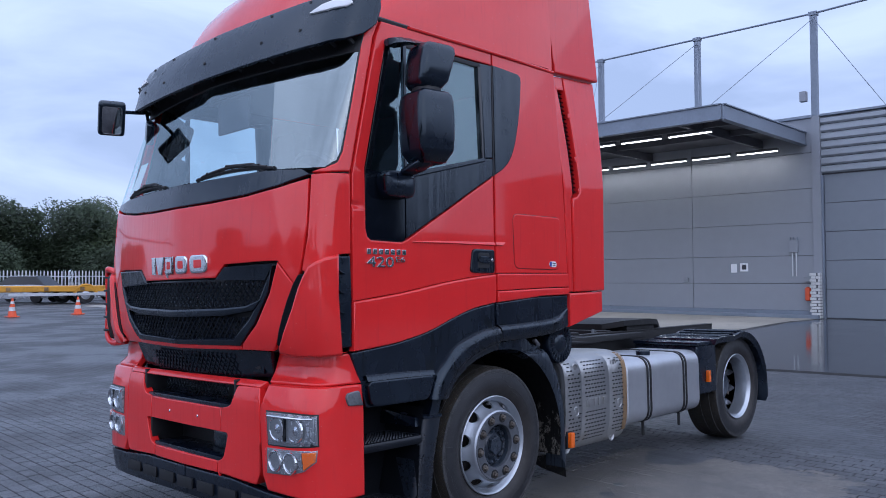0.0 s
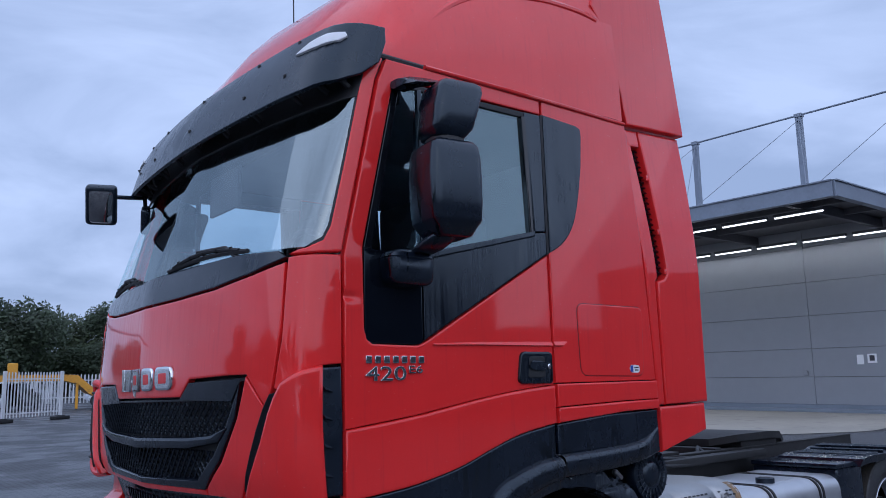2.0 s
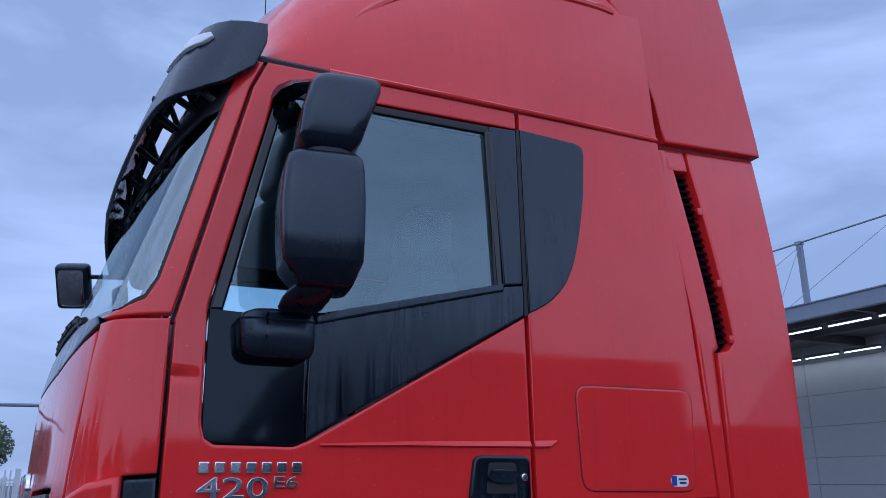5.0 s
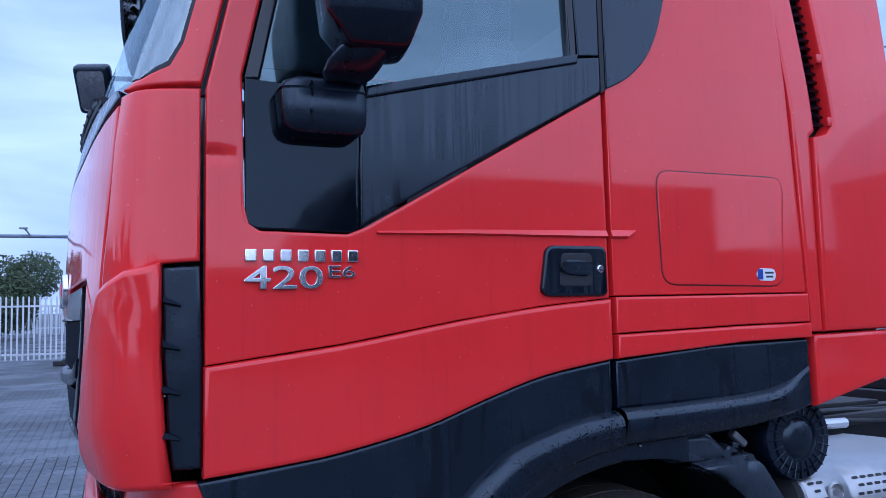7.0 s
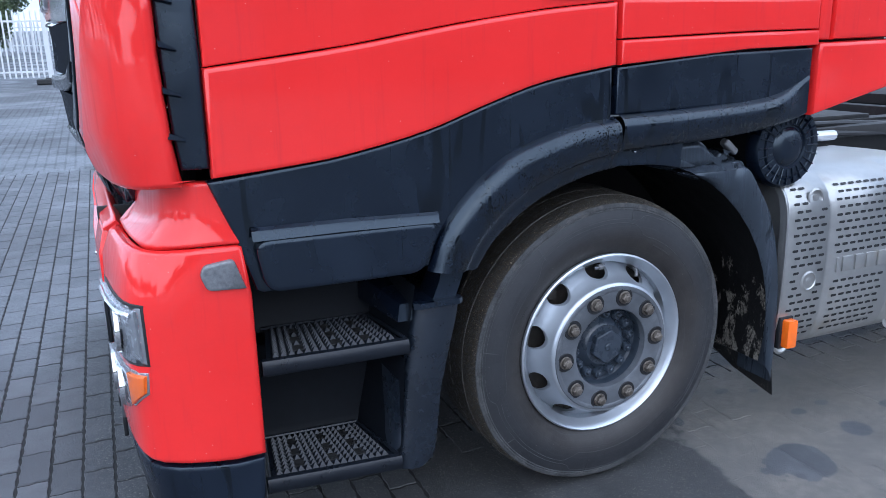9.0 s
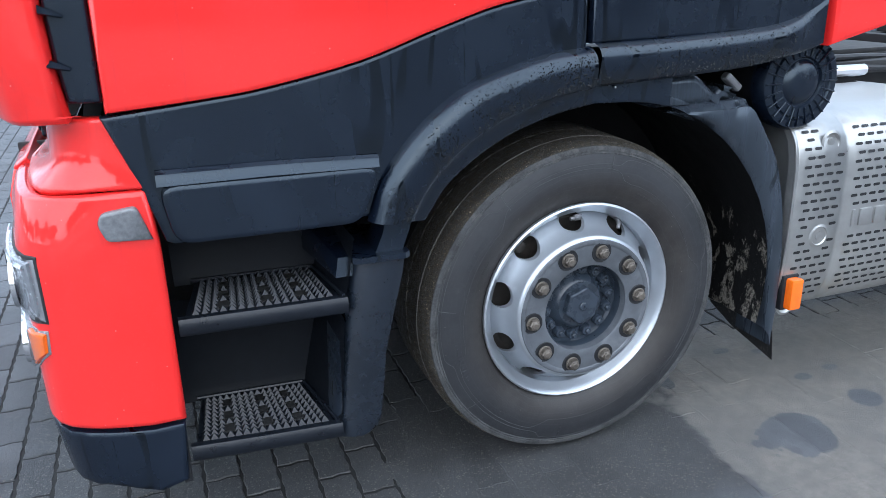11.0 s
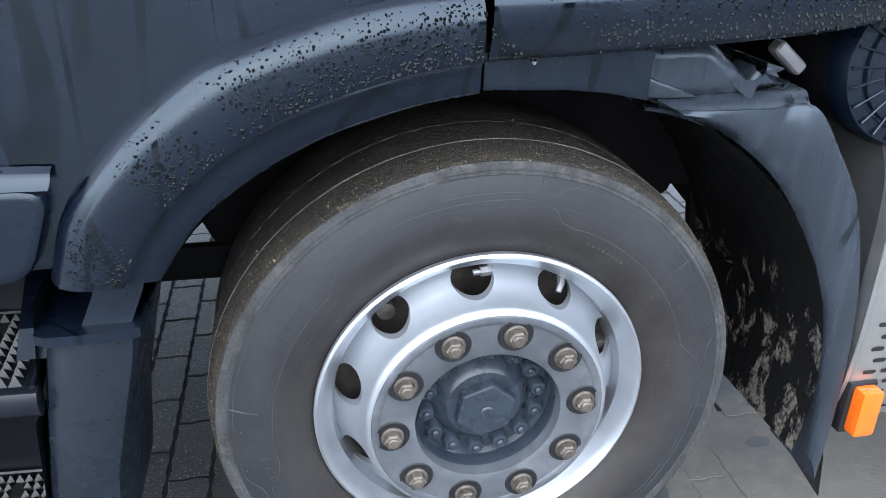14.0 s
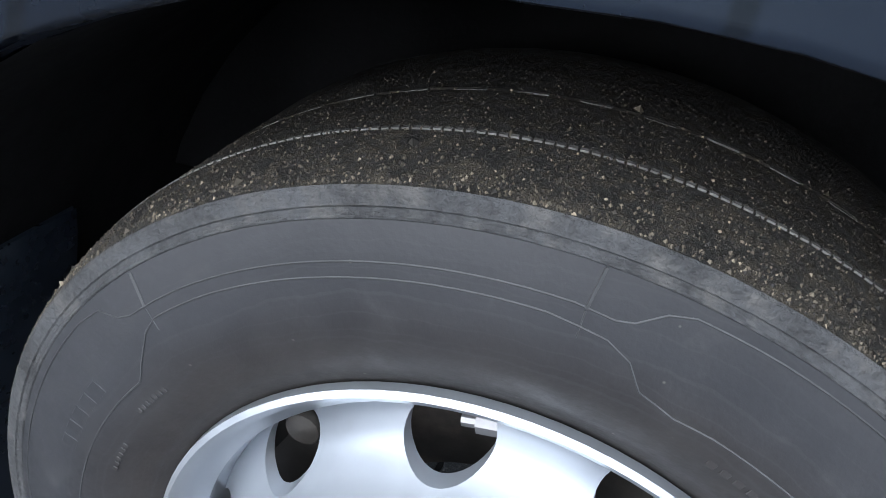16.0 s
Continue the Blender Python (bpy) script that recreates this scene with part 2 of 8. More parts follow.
def paver_mat(name, joints):
    k = Mat(name)
    n, l = k.n, k.l
    k.tc = n.new("ShaderNodeNewGeometry").outputs["Position"]
    oi = n.new("ShaderNodeObjectInfo").outputs["Random"]
    gi = n.new("ShaderNodeNewGeometry").outputs["Random Per Island"]
    fine, mid, big = k.noise(260, 4, 0.7), k.noise(9, 5, 0.6), k.noise(0.55, 4, 0.6)
    tone = k.math("FRACT", k.math("ADD", oi, gi))
    c = k.ramp(tone, (0.0, (0.050, 0.054, 0.062)), (0.5, (0.070, 0.075, 0.084)), (1.0, (0.096, 0.100, 0.110)))
    c = k.mix(k.ramp(fine, (0.4, 0.0), (0.75, 0.5)), c, (0.13, 0.13, 0.136))
    c = k.mix(k.ramp(mid, (0.35, 0.5), (0.6, 0.0)), c, (0.05, 0.052, 0.058))
    # dry, sandy ground beside the lorry; under it and round the front wheel, wet ground with painted shade
    sep = n.new("ShaderNodeSeparateXYZ")
    l.new(n.new("ShaderNodeNewGeometry").outputs["Position"], sep.inputs[0])
    edge = k.noise(3.2, 6, 0.68)
    wob = k.math("MULTIPLY", k.math("SUBTRACT", edge, 0.5), 1.1)
    side_ = k.math("ADD", sep.outputs["X"], k.math("MULTIPLY", wob, 0.42))
    dry = k.ramp(k.math("MULTIPLY", side_, 0.25), (0.094, 0.0), (0.104, 1.0))
    dry = k.mix(k.ramp(k.math("MULTIPLY", k.math("ADD", sep.outputs["X"], k.math("MULTIPLY", wob, 0.9)), 0.25), (0.63, 0.0), (0.65, 1.0)), dry, (0.0, 0.0, 0.0))
    dry = k.mix(k.ramp(k.math("MULTIPLY", k.math("ADD", k.math("ADD", sep.outputs["Y"], 2.0), k.math("MULTIPLY", wob, 0.15)), 0.25), (0.640, 0.0), (0.655, 1.0)), dry, (0.0, 0.0, 0.0))
    dry = k.mix(k.ramp(k.math("MULTIPLY", k.math("ADD", k.math("ADD", sep.outputs["Y"], 2.0), k.math("MULTIPLY", wob, 1.4)), 0.25), (0.185, 1.0), (0.215, 0.0)), dry, (0.0, 0.0, 0.0))
    # dark damp patches with ragged edges on the dry ground
    for bx, by, rx, ry in ((0.66, -0.12, 0.115, 0.11), (2.45, 0.15, 0.42, 0.24), (0.94, 0.15, 0.035, 0.022), (1.03, -0.03, 0.06, 0.05), (1.08, 0.17, 0.03, 0.02), (0.80, 0.41, 0.03, 0.02), (0.92, 0.36, 0.02, 0.015), (1.30, 0.05, 0.04, 0.03), (0.47, 0.30, 0.03, 0.05)):
        ex = k.math("MULTIPLY", k.math("SUBTRACT", k.math("ADD", sep.outputs["X"], k.math("MULTIPLY", wob, min(0.25, 1.5 * rx))), bx), 1 / rx)
        ey = k.math("MULTIPLY", k.math("SUBTRACT", k.math("ADD", sep.outputs["Y"], k.math("MULTIPLY", wob, min(0.25, 1.5 * ry))), by), 1 / ry)
        q = k.math("ADD", k.math("MULTIPLY", ex, ex), k.math("MULTIPLY", ey, ey))
        dry = k.mix(k.ramp(k.math("MULTIPLY", q, 0.5), (0.45, 1.0), (0.53, 0.0)), dry, (0.0, 0.0, 0.0))
    wet = k.ramp(k.noise(2.6, 6, 0.66), (0.655, 0.0), (0.67, 1.0))
    dry = k.mix(wet, dry, (0.0, 0.0, 0.0))
    c = k.mix(k.mix(dry, (0, 0, 0), (0.9, 0.9, 0.9)), c, k.mix(k.ramp(edge, (0.4, 0.0), (0.62, 0.6)), k.mix(k.ramp(k.noise(24, 6, 0.7), (0.42, 0.55), (0.60, 0.0)), k.ramp(fine, (0.3, (0.140, 0.128, 0.112)), (0.7, (0.235, 0.217, 0.192))), (0.105, 0.098, 0.089)), (0.10, 0.097, 0.092)))
    pebble = k.ramp(k.voro(46), (0.07, 1.0), (0.11, 0.0))
    c = k.mix(k.math("MULTIPLY", pebble, k.math("MULTIPLY", k.math("ADD", dry, 0.12), k.ramp(k.noise(17, 3), (0.56, 0.0), (0.60, 0.8)))), c, (0.34, 0.32, 0.29))
    # shade below the lorry, put into the colour as well as the wet
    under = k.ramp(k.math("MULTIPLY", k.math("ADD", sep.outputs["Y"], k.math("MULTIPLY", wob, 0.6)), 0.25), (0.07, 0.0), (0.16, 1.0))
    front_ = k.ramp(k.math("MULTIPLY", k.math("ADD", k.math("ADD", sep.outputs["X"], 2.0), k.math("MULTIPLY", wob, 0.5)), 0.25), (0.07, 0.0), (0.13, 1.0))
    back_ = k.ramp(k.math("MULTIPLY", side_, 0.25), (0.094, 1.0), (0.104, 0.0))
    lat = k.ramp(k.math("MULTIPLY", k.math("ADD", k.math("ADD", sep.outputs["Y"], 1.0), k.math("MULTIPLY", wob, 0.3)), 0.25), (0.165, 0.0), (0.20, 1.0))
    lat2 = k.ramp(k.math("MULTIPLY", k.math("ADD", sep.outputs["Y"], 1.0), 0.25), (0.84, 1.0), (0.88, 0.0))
    wet_shade = k.math("MULTIPLY", k.math("MULTIPLY", k.math("MULTIPLY", front_, back_), lat), lat2)
    # wet brown at the outer edge, near-black painted shade further under the lorry
    c = k.mix(wet_shade, c, k.mix(under, k.mix(0.55, c, (0.016, 0.0145, 0.0125)), k.mix(0.80, c, (0.005, 0.0055, 0.007))))
    c = k.mix(k.math("MULTIPLY", wet_shade, k.ramp(k.noise(55, 6, 0.75), (0.54, 0.0), (0.68, 0.5))), c, (0.030, 0.027, 0.023))
    grit = k.math("MULTIPLY", k.ramp(k.math("ADD", k.voro(105), k.math("MULTIPLY", k.noise(60, 4, 0.7), 0.3)), (0.36, 1.0), (0.46, 0.0)), k.ramp(k.noise(6, 5, 0.65), (0.34, 0.15), (0.52, 0.9)))
    c = k.mix(k.math("MULTIPLY", wet_shade, grit), c, k.ramp(k.noise(210, 2), (0.35, (0.060, 0.055, 0.049)), (0.62, (0.17, 0.16, 0.145))))
    if joints:
        br = n.new("ShaderNodeTexBrick")
        br.offset = 0.5
        for key, v in (("Scale", 1.0), ("Mortar Size", 0.011), ("Brick Width", 0.21), ("Row Height", 0.102), ("Mortar Smooth", 0.2)):
            br.inputs[key].default_value = v
        rot = n.new("ShaderNodeMapping")
        rot.inputs["Rotation"].default_value = (0, 0, radians(PAVE_TURN))
        l.new(n.new("ShaderNodeNewGeometry").outputs["Position"], rot.inputs["Vector"])
        l.new(rot.outputs[0], br.inputs["Vector"])
        br.inputs["Color1"].default_value = (0.82, 0.82, 0.82, 1)
        br.inputs["Color2"].default_value = (1.22, 1.22, 1.22, 1)
        br.inputs["Mortar"].default_value = (0.30, 0.30, 0.30, 1)
        c = k.mix(1.0, c, br.outputs["Color"], "MULTIPLY")
    rough = k.mix(k.ramp(big, (0.42, 0.0), (0.60, 1.0)), (0.35, 0.35, 0.35), (0.7, 0.7, 0.7))
    rough = k.mix(wet_shade, rough, (0.52, 0.52, 0.52))
    k.put(Base_Color=c, Roughness=rough)
    if joints:
        k.bump(k.math("SUBTRACT", k.math("MULTIPLY", fine, 0.3), br.outputs["Fac"]), 0.6, 0.008)
    else:
        k.bump(k.math("ADD", fine, k.math("MULTIPLY", k.noise(48, 5, 0.7), 1.6)), 0.6, 0.004)
    return k.m


def muddy_liner():
    """Black plastic with dried mud thrown up by the wheel, thickest low down behind it."""
    k = Mat("arch_liner")
    sep = k.n.new("ShaderNodeSeparateXYZ")
    k.l.new(k.tc, sep.inputs[0])
    throw = k.math("MULTIPLY", k.math("SUBTRACT", 0.74, sep.outputs["Z"]), 0.34)
    behind = k.math("MULTIPLY", k.math("SUBTRACT", sep.outputs["X"], 0.52), 0.5)
    runs = k.noise(26, 6, 0.68, (1, 1, 0.45), 0.4)
    fine = k.noise(120, 4, 0.6)
    splash = k.math("ADD", k.math("ADD", runs, throw), k.math("ADD", behind, k.math("MULTIPLY", fine, 0.12)))
    wet = k.noise(7, 4, 0.6, (1, 1, 0.3))
    c = k.ramp(fine, (0.35, (0.0028, 0.0028, 0.0032)), (0.7, (0.0065, 0.0065, 0.007)))
    m = k.ramp(splash, (0.715, 0.0), (0.79, 0.85))
    c = k.mix(m, c, k.ramp(fine, (0.3, (0.07, 0.062, 0.052)), (0.7, (0.20, 0.185, 0.16))))
    k.put(Base_Color=c, Roughness=k.ramp(wet, (0.35, 0.55), (0.65, 0.85)), Specular_IOR_Level=0.16)
    k.bump(k.math("ADD", m, k.math("MULTIPLY", fine, 0.3)), 0.4, 0.004)
    return k.m


RED = red_paint()
BLACK = wet_plastic("black_plastic", (0.0034, 0.0058, 0.0125), 0.26)
DARK = simple("shadowed_plastic", (0.0085, 0.009, 0.011), 0.55, 0, 40, 0.3, 0.1)
GLOSS = simple("glossy_black", (0.0045, 0.0055, 0.008), 0.05, 0, 20, 0.2, 0.0)
KERB_GLASS = simple("dark_kerb_glass", (0.0035, 0.0048, 0.0085), 0.03, 0, 20, 0.2, 0.0)
KERB_GLASS.node_tree.nodes["Principled BSDF"].inputs["Specular IOR Level"].default_value = 0.3
KERB_GLASS.node_tree.nodes["Principled BSDF"].inputs["Specular Tint"].default_value = (0.72, 0.88, 1.0, 1)
SATIN = wet_plastic("satin_black_trim", (0.0030, 0.0044, 0.0085), 0.24, False, 0.4)
STEEL = simple("chassis_steel", (0.008, 0.008, 0.009), 0.62, 0.0, 30, 0.4, 0.2, dirt=(0.035, 0.032, 0.029), dirt_amount=0.60)
CHROME = simple("chrome", (0.75, 0.76, 0.78), 0.12, 1.0, 20, 0.1, 0.0)
WHEEL = simple("silver_wheel_paint", (0.48, 0.51, 0.55), 0.36, 0.8, 24, 0.10, 0.04, dirt=(0.40, 0.40, 0.41), dirt_amount=0.62)
NAVE = simple("worn_grey_wheel_centre", (0.100, 0.108, 0.122), 0.36, 0.2, 34, 0.30, 0.08, dirt=(0.160, 0.170, 0.188), dirt_amount=0.50)
DULL = simple("dull_silver", (0.26, 0.26, 0.27), 0.4, 0.6, 60, 0.3, 0.1)
HUB = simple("dark_hub_paint", (0.030, 0.040, 0.056), 0.30, 0.0, 40, 0.35, 0.15, dirt=(0.07, 0.08, 0.095), dirt_amount=0.62)
MOULD = simple("raised_mould_line", (0.040, 0.041, 0.043), 0.6, 0, 120, 0.4, 0.2)
LINER = muddy_liner()
BRAKE = simple("brake_casting", (0.075, 0.068, 0.062), 0.45, 0.5, 30, 0.5, 0.3, dirt=(0.16, 0.13, 0.11), dirt_amount=0.55)
NUT = simple("rusty_nut", (0.125, 0.108, 0.092), 0.5, 0.5, 120, 0.5, 0.2)
ALU = simple("brushed_aluminium", (0.55, 0.56, 0.58), 0.36, 0.85, 18, 0.1, 0.05)
COVER = simple("silver_sheet", (0.41, 0.41, 0.405), 0.35, 0.8, 26, 0.16, 0.08, dirt=(0.40, 0.36, 0.30), dirt_amount=0.60)
RUST = simple("rusty_sheet", (0.26, 0.17, 0.09), 0.6, 0.4, 60, 0.45, 0.2)
SCUFFED = simple("scuffed_black_plastic", (0.0100, 0.0140, 0.0215), 0.28, 0, 46, 0.35, 0.12, dirt=(0.040, 0.047, 0.056), dirt_amount=0.60)
GUARD = wet_plastic("weathered_mudguard_plastic", (0.020, 0.025, 0.034), 0.34, False, 0.3)
RECESS = simple("recess_plastic", (0.0055, 0.0068, 0.0095), 0.42, 0, 40, 0.3, 0.08)
RECESS.node_tree.nodes["Principled BSDF"].inputs["Specular IOR Level"].default_value = 0.08
VOID = simple("unlit_void", (0.002, 0.002, 0.0025), 0.9, 0, 20, 0.2, 0.0)
AMBER = simple("amber_lens", (0.80, 0.14, 0.006), 0.16, 0, 60, 0.15, 0.15, 0.6)
CLEAR = glass("clear_lens", (0.93, 0.95, 0.97))
LAMPGLASS = simple("moulded_lamp_glass", (0.13, 0.135, 0.145), 0.12, 0.2, 90, 0.5, 0.4)
REFLECTOR = simple("lamp_reflector", (0.60, 0.62, 0.66), 0.16, 0.95, 40, 0.3, 0.25)
BEZEL = simple("lamp_bezel", (0.36, 0.37, 0.39), 0.24, 0.6, 50, 0.3, 0.1)
SCUFF = simple("scuffed_rubber", (0.040, 0.041, 0.043), 0.75, 0, 190, 0.8, 1.0, dirt=(0.075, 0.073, 0.070), dirt_amount=0.52)
GRIT = grit_mat()
RAIN = simple("rain_bead", (0.0022, 0.003, 0.0045), 0.12, 0, 20, 0.1, 0.0)
RAIN.node_tree.nodes["Principled BSDF"].inputs["Specular IOR Level"].default_value = 0.22
WATER = simple("standing_water", (0.035, 0.038, 0.044), 0.06, 0, 1.2, 0.3, 0.02)
WINDSCREEN = glass("windscreen_glass", (0.93, 0.985, 0.985), 0.26, 0.25, (0.84, 0.97, 1.0))
WINDOW = glass("door_glass", (0.70, 0.87, 0.93), 0.15, 1.0, (0.72, 0.94, 1.0))
# front mirror's colour lowered to stand for a darker reflection
DIM_MIRROR = simple("dusty_mirror_glass", (0.34, 0.35, 0.37), 0.05, 1.0, 5, 0.1, 0.0)
MIRROR = simple("mirror_glass", (0.80, 0.82, 0.84), 0.03, 1.0, 5, 0.02, 0.0)
TYRE, TREAD = tyre_side(), tyre_tread()
TRIM = simple("cab_lining", (0.21, 0.22, 0.24), 0.75, 0, 60, 0.2, 0.2)
CLOTH = simple("seat_cloth", (0.07, 0.075, 0.09), 0.9, 0, 200, 0.3, 0.3)
PIER = simple("white_painted_brick", (0.58, 0.58, 0.57), 0.6, 0, 20, 0.25, 0.15, dirt=(0.30, 0.28, 0.26), dirt_amount=0.6)
STICKER_W = simple("white_sticker", (0.75, 0.76, 0.78), 0.4, 0, 20, 0.05, 0)
STICKER_B = simple("blue_sticker", (0.02, 0.05, 0.30), 0.4, 0, 20, 0.1, 0)
INK = simple("ink", (0.03, 0.03, 0.04), 0.6, 0, 20, 0.1, 0)
WALL = simple("grey_wall_panel", (0.250, 0.264, 0.292), 0.5, 0, 3, 0.06, 0.03)
WALL_B = simple("grey_door_panel", (0.190, 0.209, 0.238), 0.45, 0, 3, 0.06, 0.03)
CLAD = simple("ribbed_cladding", (0.30, 0.32, 0.35), 0.4, 0.3, 4, 0.08, 0.03)
FRAME = simple("grey_steel_frame", (0.20, 0.23, 0.28), 0.45, 0.3, 10, 0.15, 0.05)
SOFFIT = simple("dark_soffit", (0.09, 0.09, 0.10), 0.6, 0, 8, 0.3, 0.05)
TUBE = emitter("lit_tube", (1.0, 0.97, 0.84), 2.2)
APRON = simple("beige_concrete", (0.34, 0.32, 0.28), 0.6, 0, 6, 0.2, 0.1, dirt=(0.22, 0.21, 0.19))
FENCE = simple("white_fence_paint", (0.56, 0.58, 0.60), 0.4, 0, 30, 0.08, 0.05)
YELLOW = simple("yellow_paint", (0.62, 0.30, 0.02), 0.45, 0, 12, 0.2, 0.05, dirt=(0.25, 0.13, 0.03))
CONE = simple("orange_cone", (0.72, 0.10, 0.03), 0.5, 0, 20, 0.15, 0.05)
CARPAINT = simple("silver_car_paint", (0.52, 0.55, 0.60), 0.25, 0.4, 10, 0.1, 0, 0.6)
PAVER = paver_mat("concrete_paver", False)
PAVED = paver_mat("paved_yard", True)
LEAF = simple("dark_foliage", (0.035, 0.055, 0.025), 0.7, 0, 3, 0.55, 0.2)
LEAF_B = simple("lit_foliage", (0.06, 0.085, 0.035), 0.7, 0, 3, 0.5, 0.2)
BARK = simple("bark", (0.06, 0.05, 0.04), 0.9, 0, 20, 0.3, 0.3)

SHED = simple("dark_shed_sheet", (0.05, 0.052, 0.056), 0.6, 0, 4, 0.2, 0.05)


# ---------------------------------------------------------------- mesh helpers
from mathutils.geometry import delaunay_2d_cdt


def part(name, bm, material, parent=None, label="", smooth=True, sharp=32):
    """Link a bmesh as one mesh object under a thing or a part."""
    me = bpy.data.meshes.new(name)
    bm.to_mesh(me)
    bm.free()
    for m in material if isinstance(material, (list, tuple)) else (material,):
        me.materials.append(m)
    if smooth:
        me.polygons.foreach_set("use_smooth", [True] * len(me.polygons))
        me.set_sharp_from_angle(angle=radians(sharp))
    ob = new(name, me)
    if parent:
        ob.parent = parent
    return tagged(ob, label)


def thing(name, label, category, m=None, group="", kind=""):
    ob = new(name)
    ob.empty_display_size = 0.2
    if m:
        ob.matrix_world = m
    return tagged(ob, label, category, group, kind)


def from_lists(verts, faces):
    me = bpy.data.meshes.new("tmp")
    me.from_pydata([tuple(v) for v in verts], [], faces)
    bm = bmesh.new()
    bm.from_mesh(me)
    bpy.data.meshes.remove(me)
    return bm


def spline(pts, n=6, closed=False):
    """Catmull-Rom through the points."""
    p = [Vector(q) for q in pts]
    m = len(p)
    out = []
    for i in range(m if closed else m - 1):
        a = p[(i - 1) % m] if closed or i else 2 * p[0] - p[1]
        b, c = p[i], p[(i + 1) % m]
        d = p[(i + 2) % m] if closed or i + 2 < m else 2 * p[-1] - p[-2]
        for k in range(n):
            t = k / n
            out.append(0.5 * (2 * b + (c - a) * t + (2 * a - 5 * b + 4 * c - d) * t * t + (3 * b - a - 3 * c + d) * t ** 3))
    if not closed:
        out.append(p[-1])
    return out


def rounded(pts, r, n=4):
    """A polygon with its corners rounded off."""
    p = [Vector(q) for q in pts]
    out = []
    for i, q in enumerate(p):
        rr = r[i] if isinstance(r, (list, tuple)) else r
        a, b = p[i - 1] - q, p[(i + 1) % len(p)] - q
        d = min(rr, a.length * 0.48, b.length * 0.48)
        if d < 1e-4:
            out.append(q)
            continue
        s, e = q + a.normalized() * d, q + b.normalized() * d
        for k in range(n + 1):
            t = k / n
            out.append((1 - t) ** 2 * s + 2 * t * (1 - t) * q + t * t * e)
    return out


def area2(p):
    return sum(p[i - 1][0] * q[1] - q[0] * p[i - 1][1] for i, q in enumerate(p)) / 2


def clean2(p, eps=2e-4):
    out = []
    for q in p:
        if not out or (Vector(q[:2]) - out[-1]).length > eps:
            out.append(Vector(q[:2]))
    if (out[0] - out[-1]).length < eps:
        out.pop()
    return out


def outward(loop, k):
    """The 2D mitred outward direction at a vertex of an anticlockwise loop."""
    a, b, c = loop[k - 1], loop[k], loop[(k + 1) % len(loop)]
    u, v = (b - a), (c - b)
    u = u.normalized() if u.length else v.normalized()
    v = v.normalized() if v.length else u
    m = Vector((u.y + v.y, -u.x - v.x))
    if m.length < 1e-6:
        return Vector((u.y, -u.x))
    m.normalize()
    return m / max(0.35, m.dot(Vector((u.y, -u.x))))


def inside2(q, loop):
    """Whether a 2D point lies in a polygon."""
    hit = False
    for k, b in enumerate(loop):
        a = loop[k - 1]
        if (a.y > q.y) != (b.y > q.y) and q.x < (b.x - a.x) * (q.y - a.y) / (b.y - a.y) + a.x:
            hit = not hit
    return hit


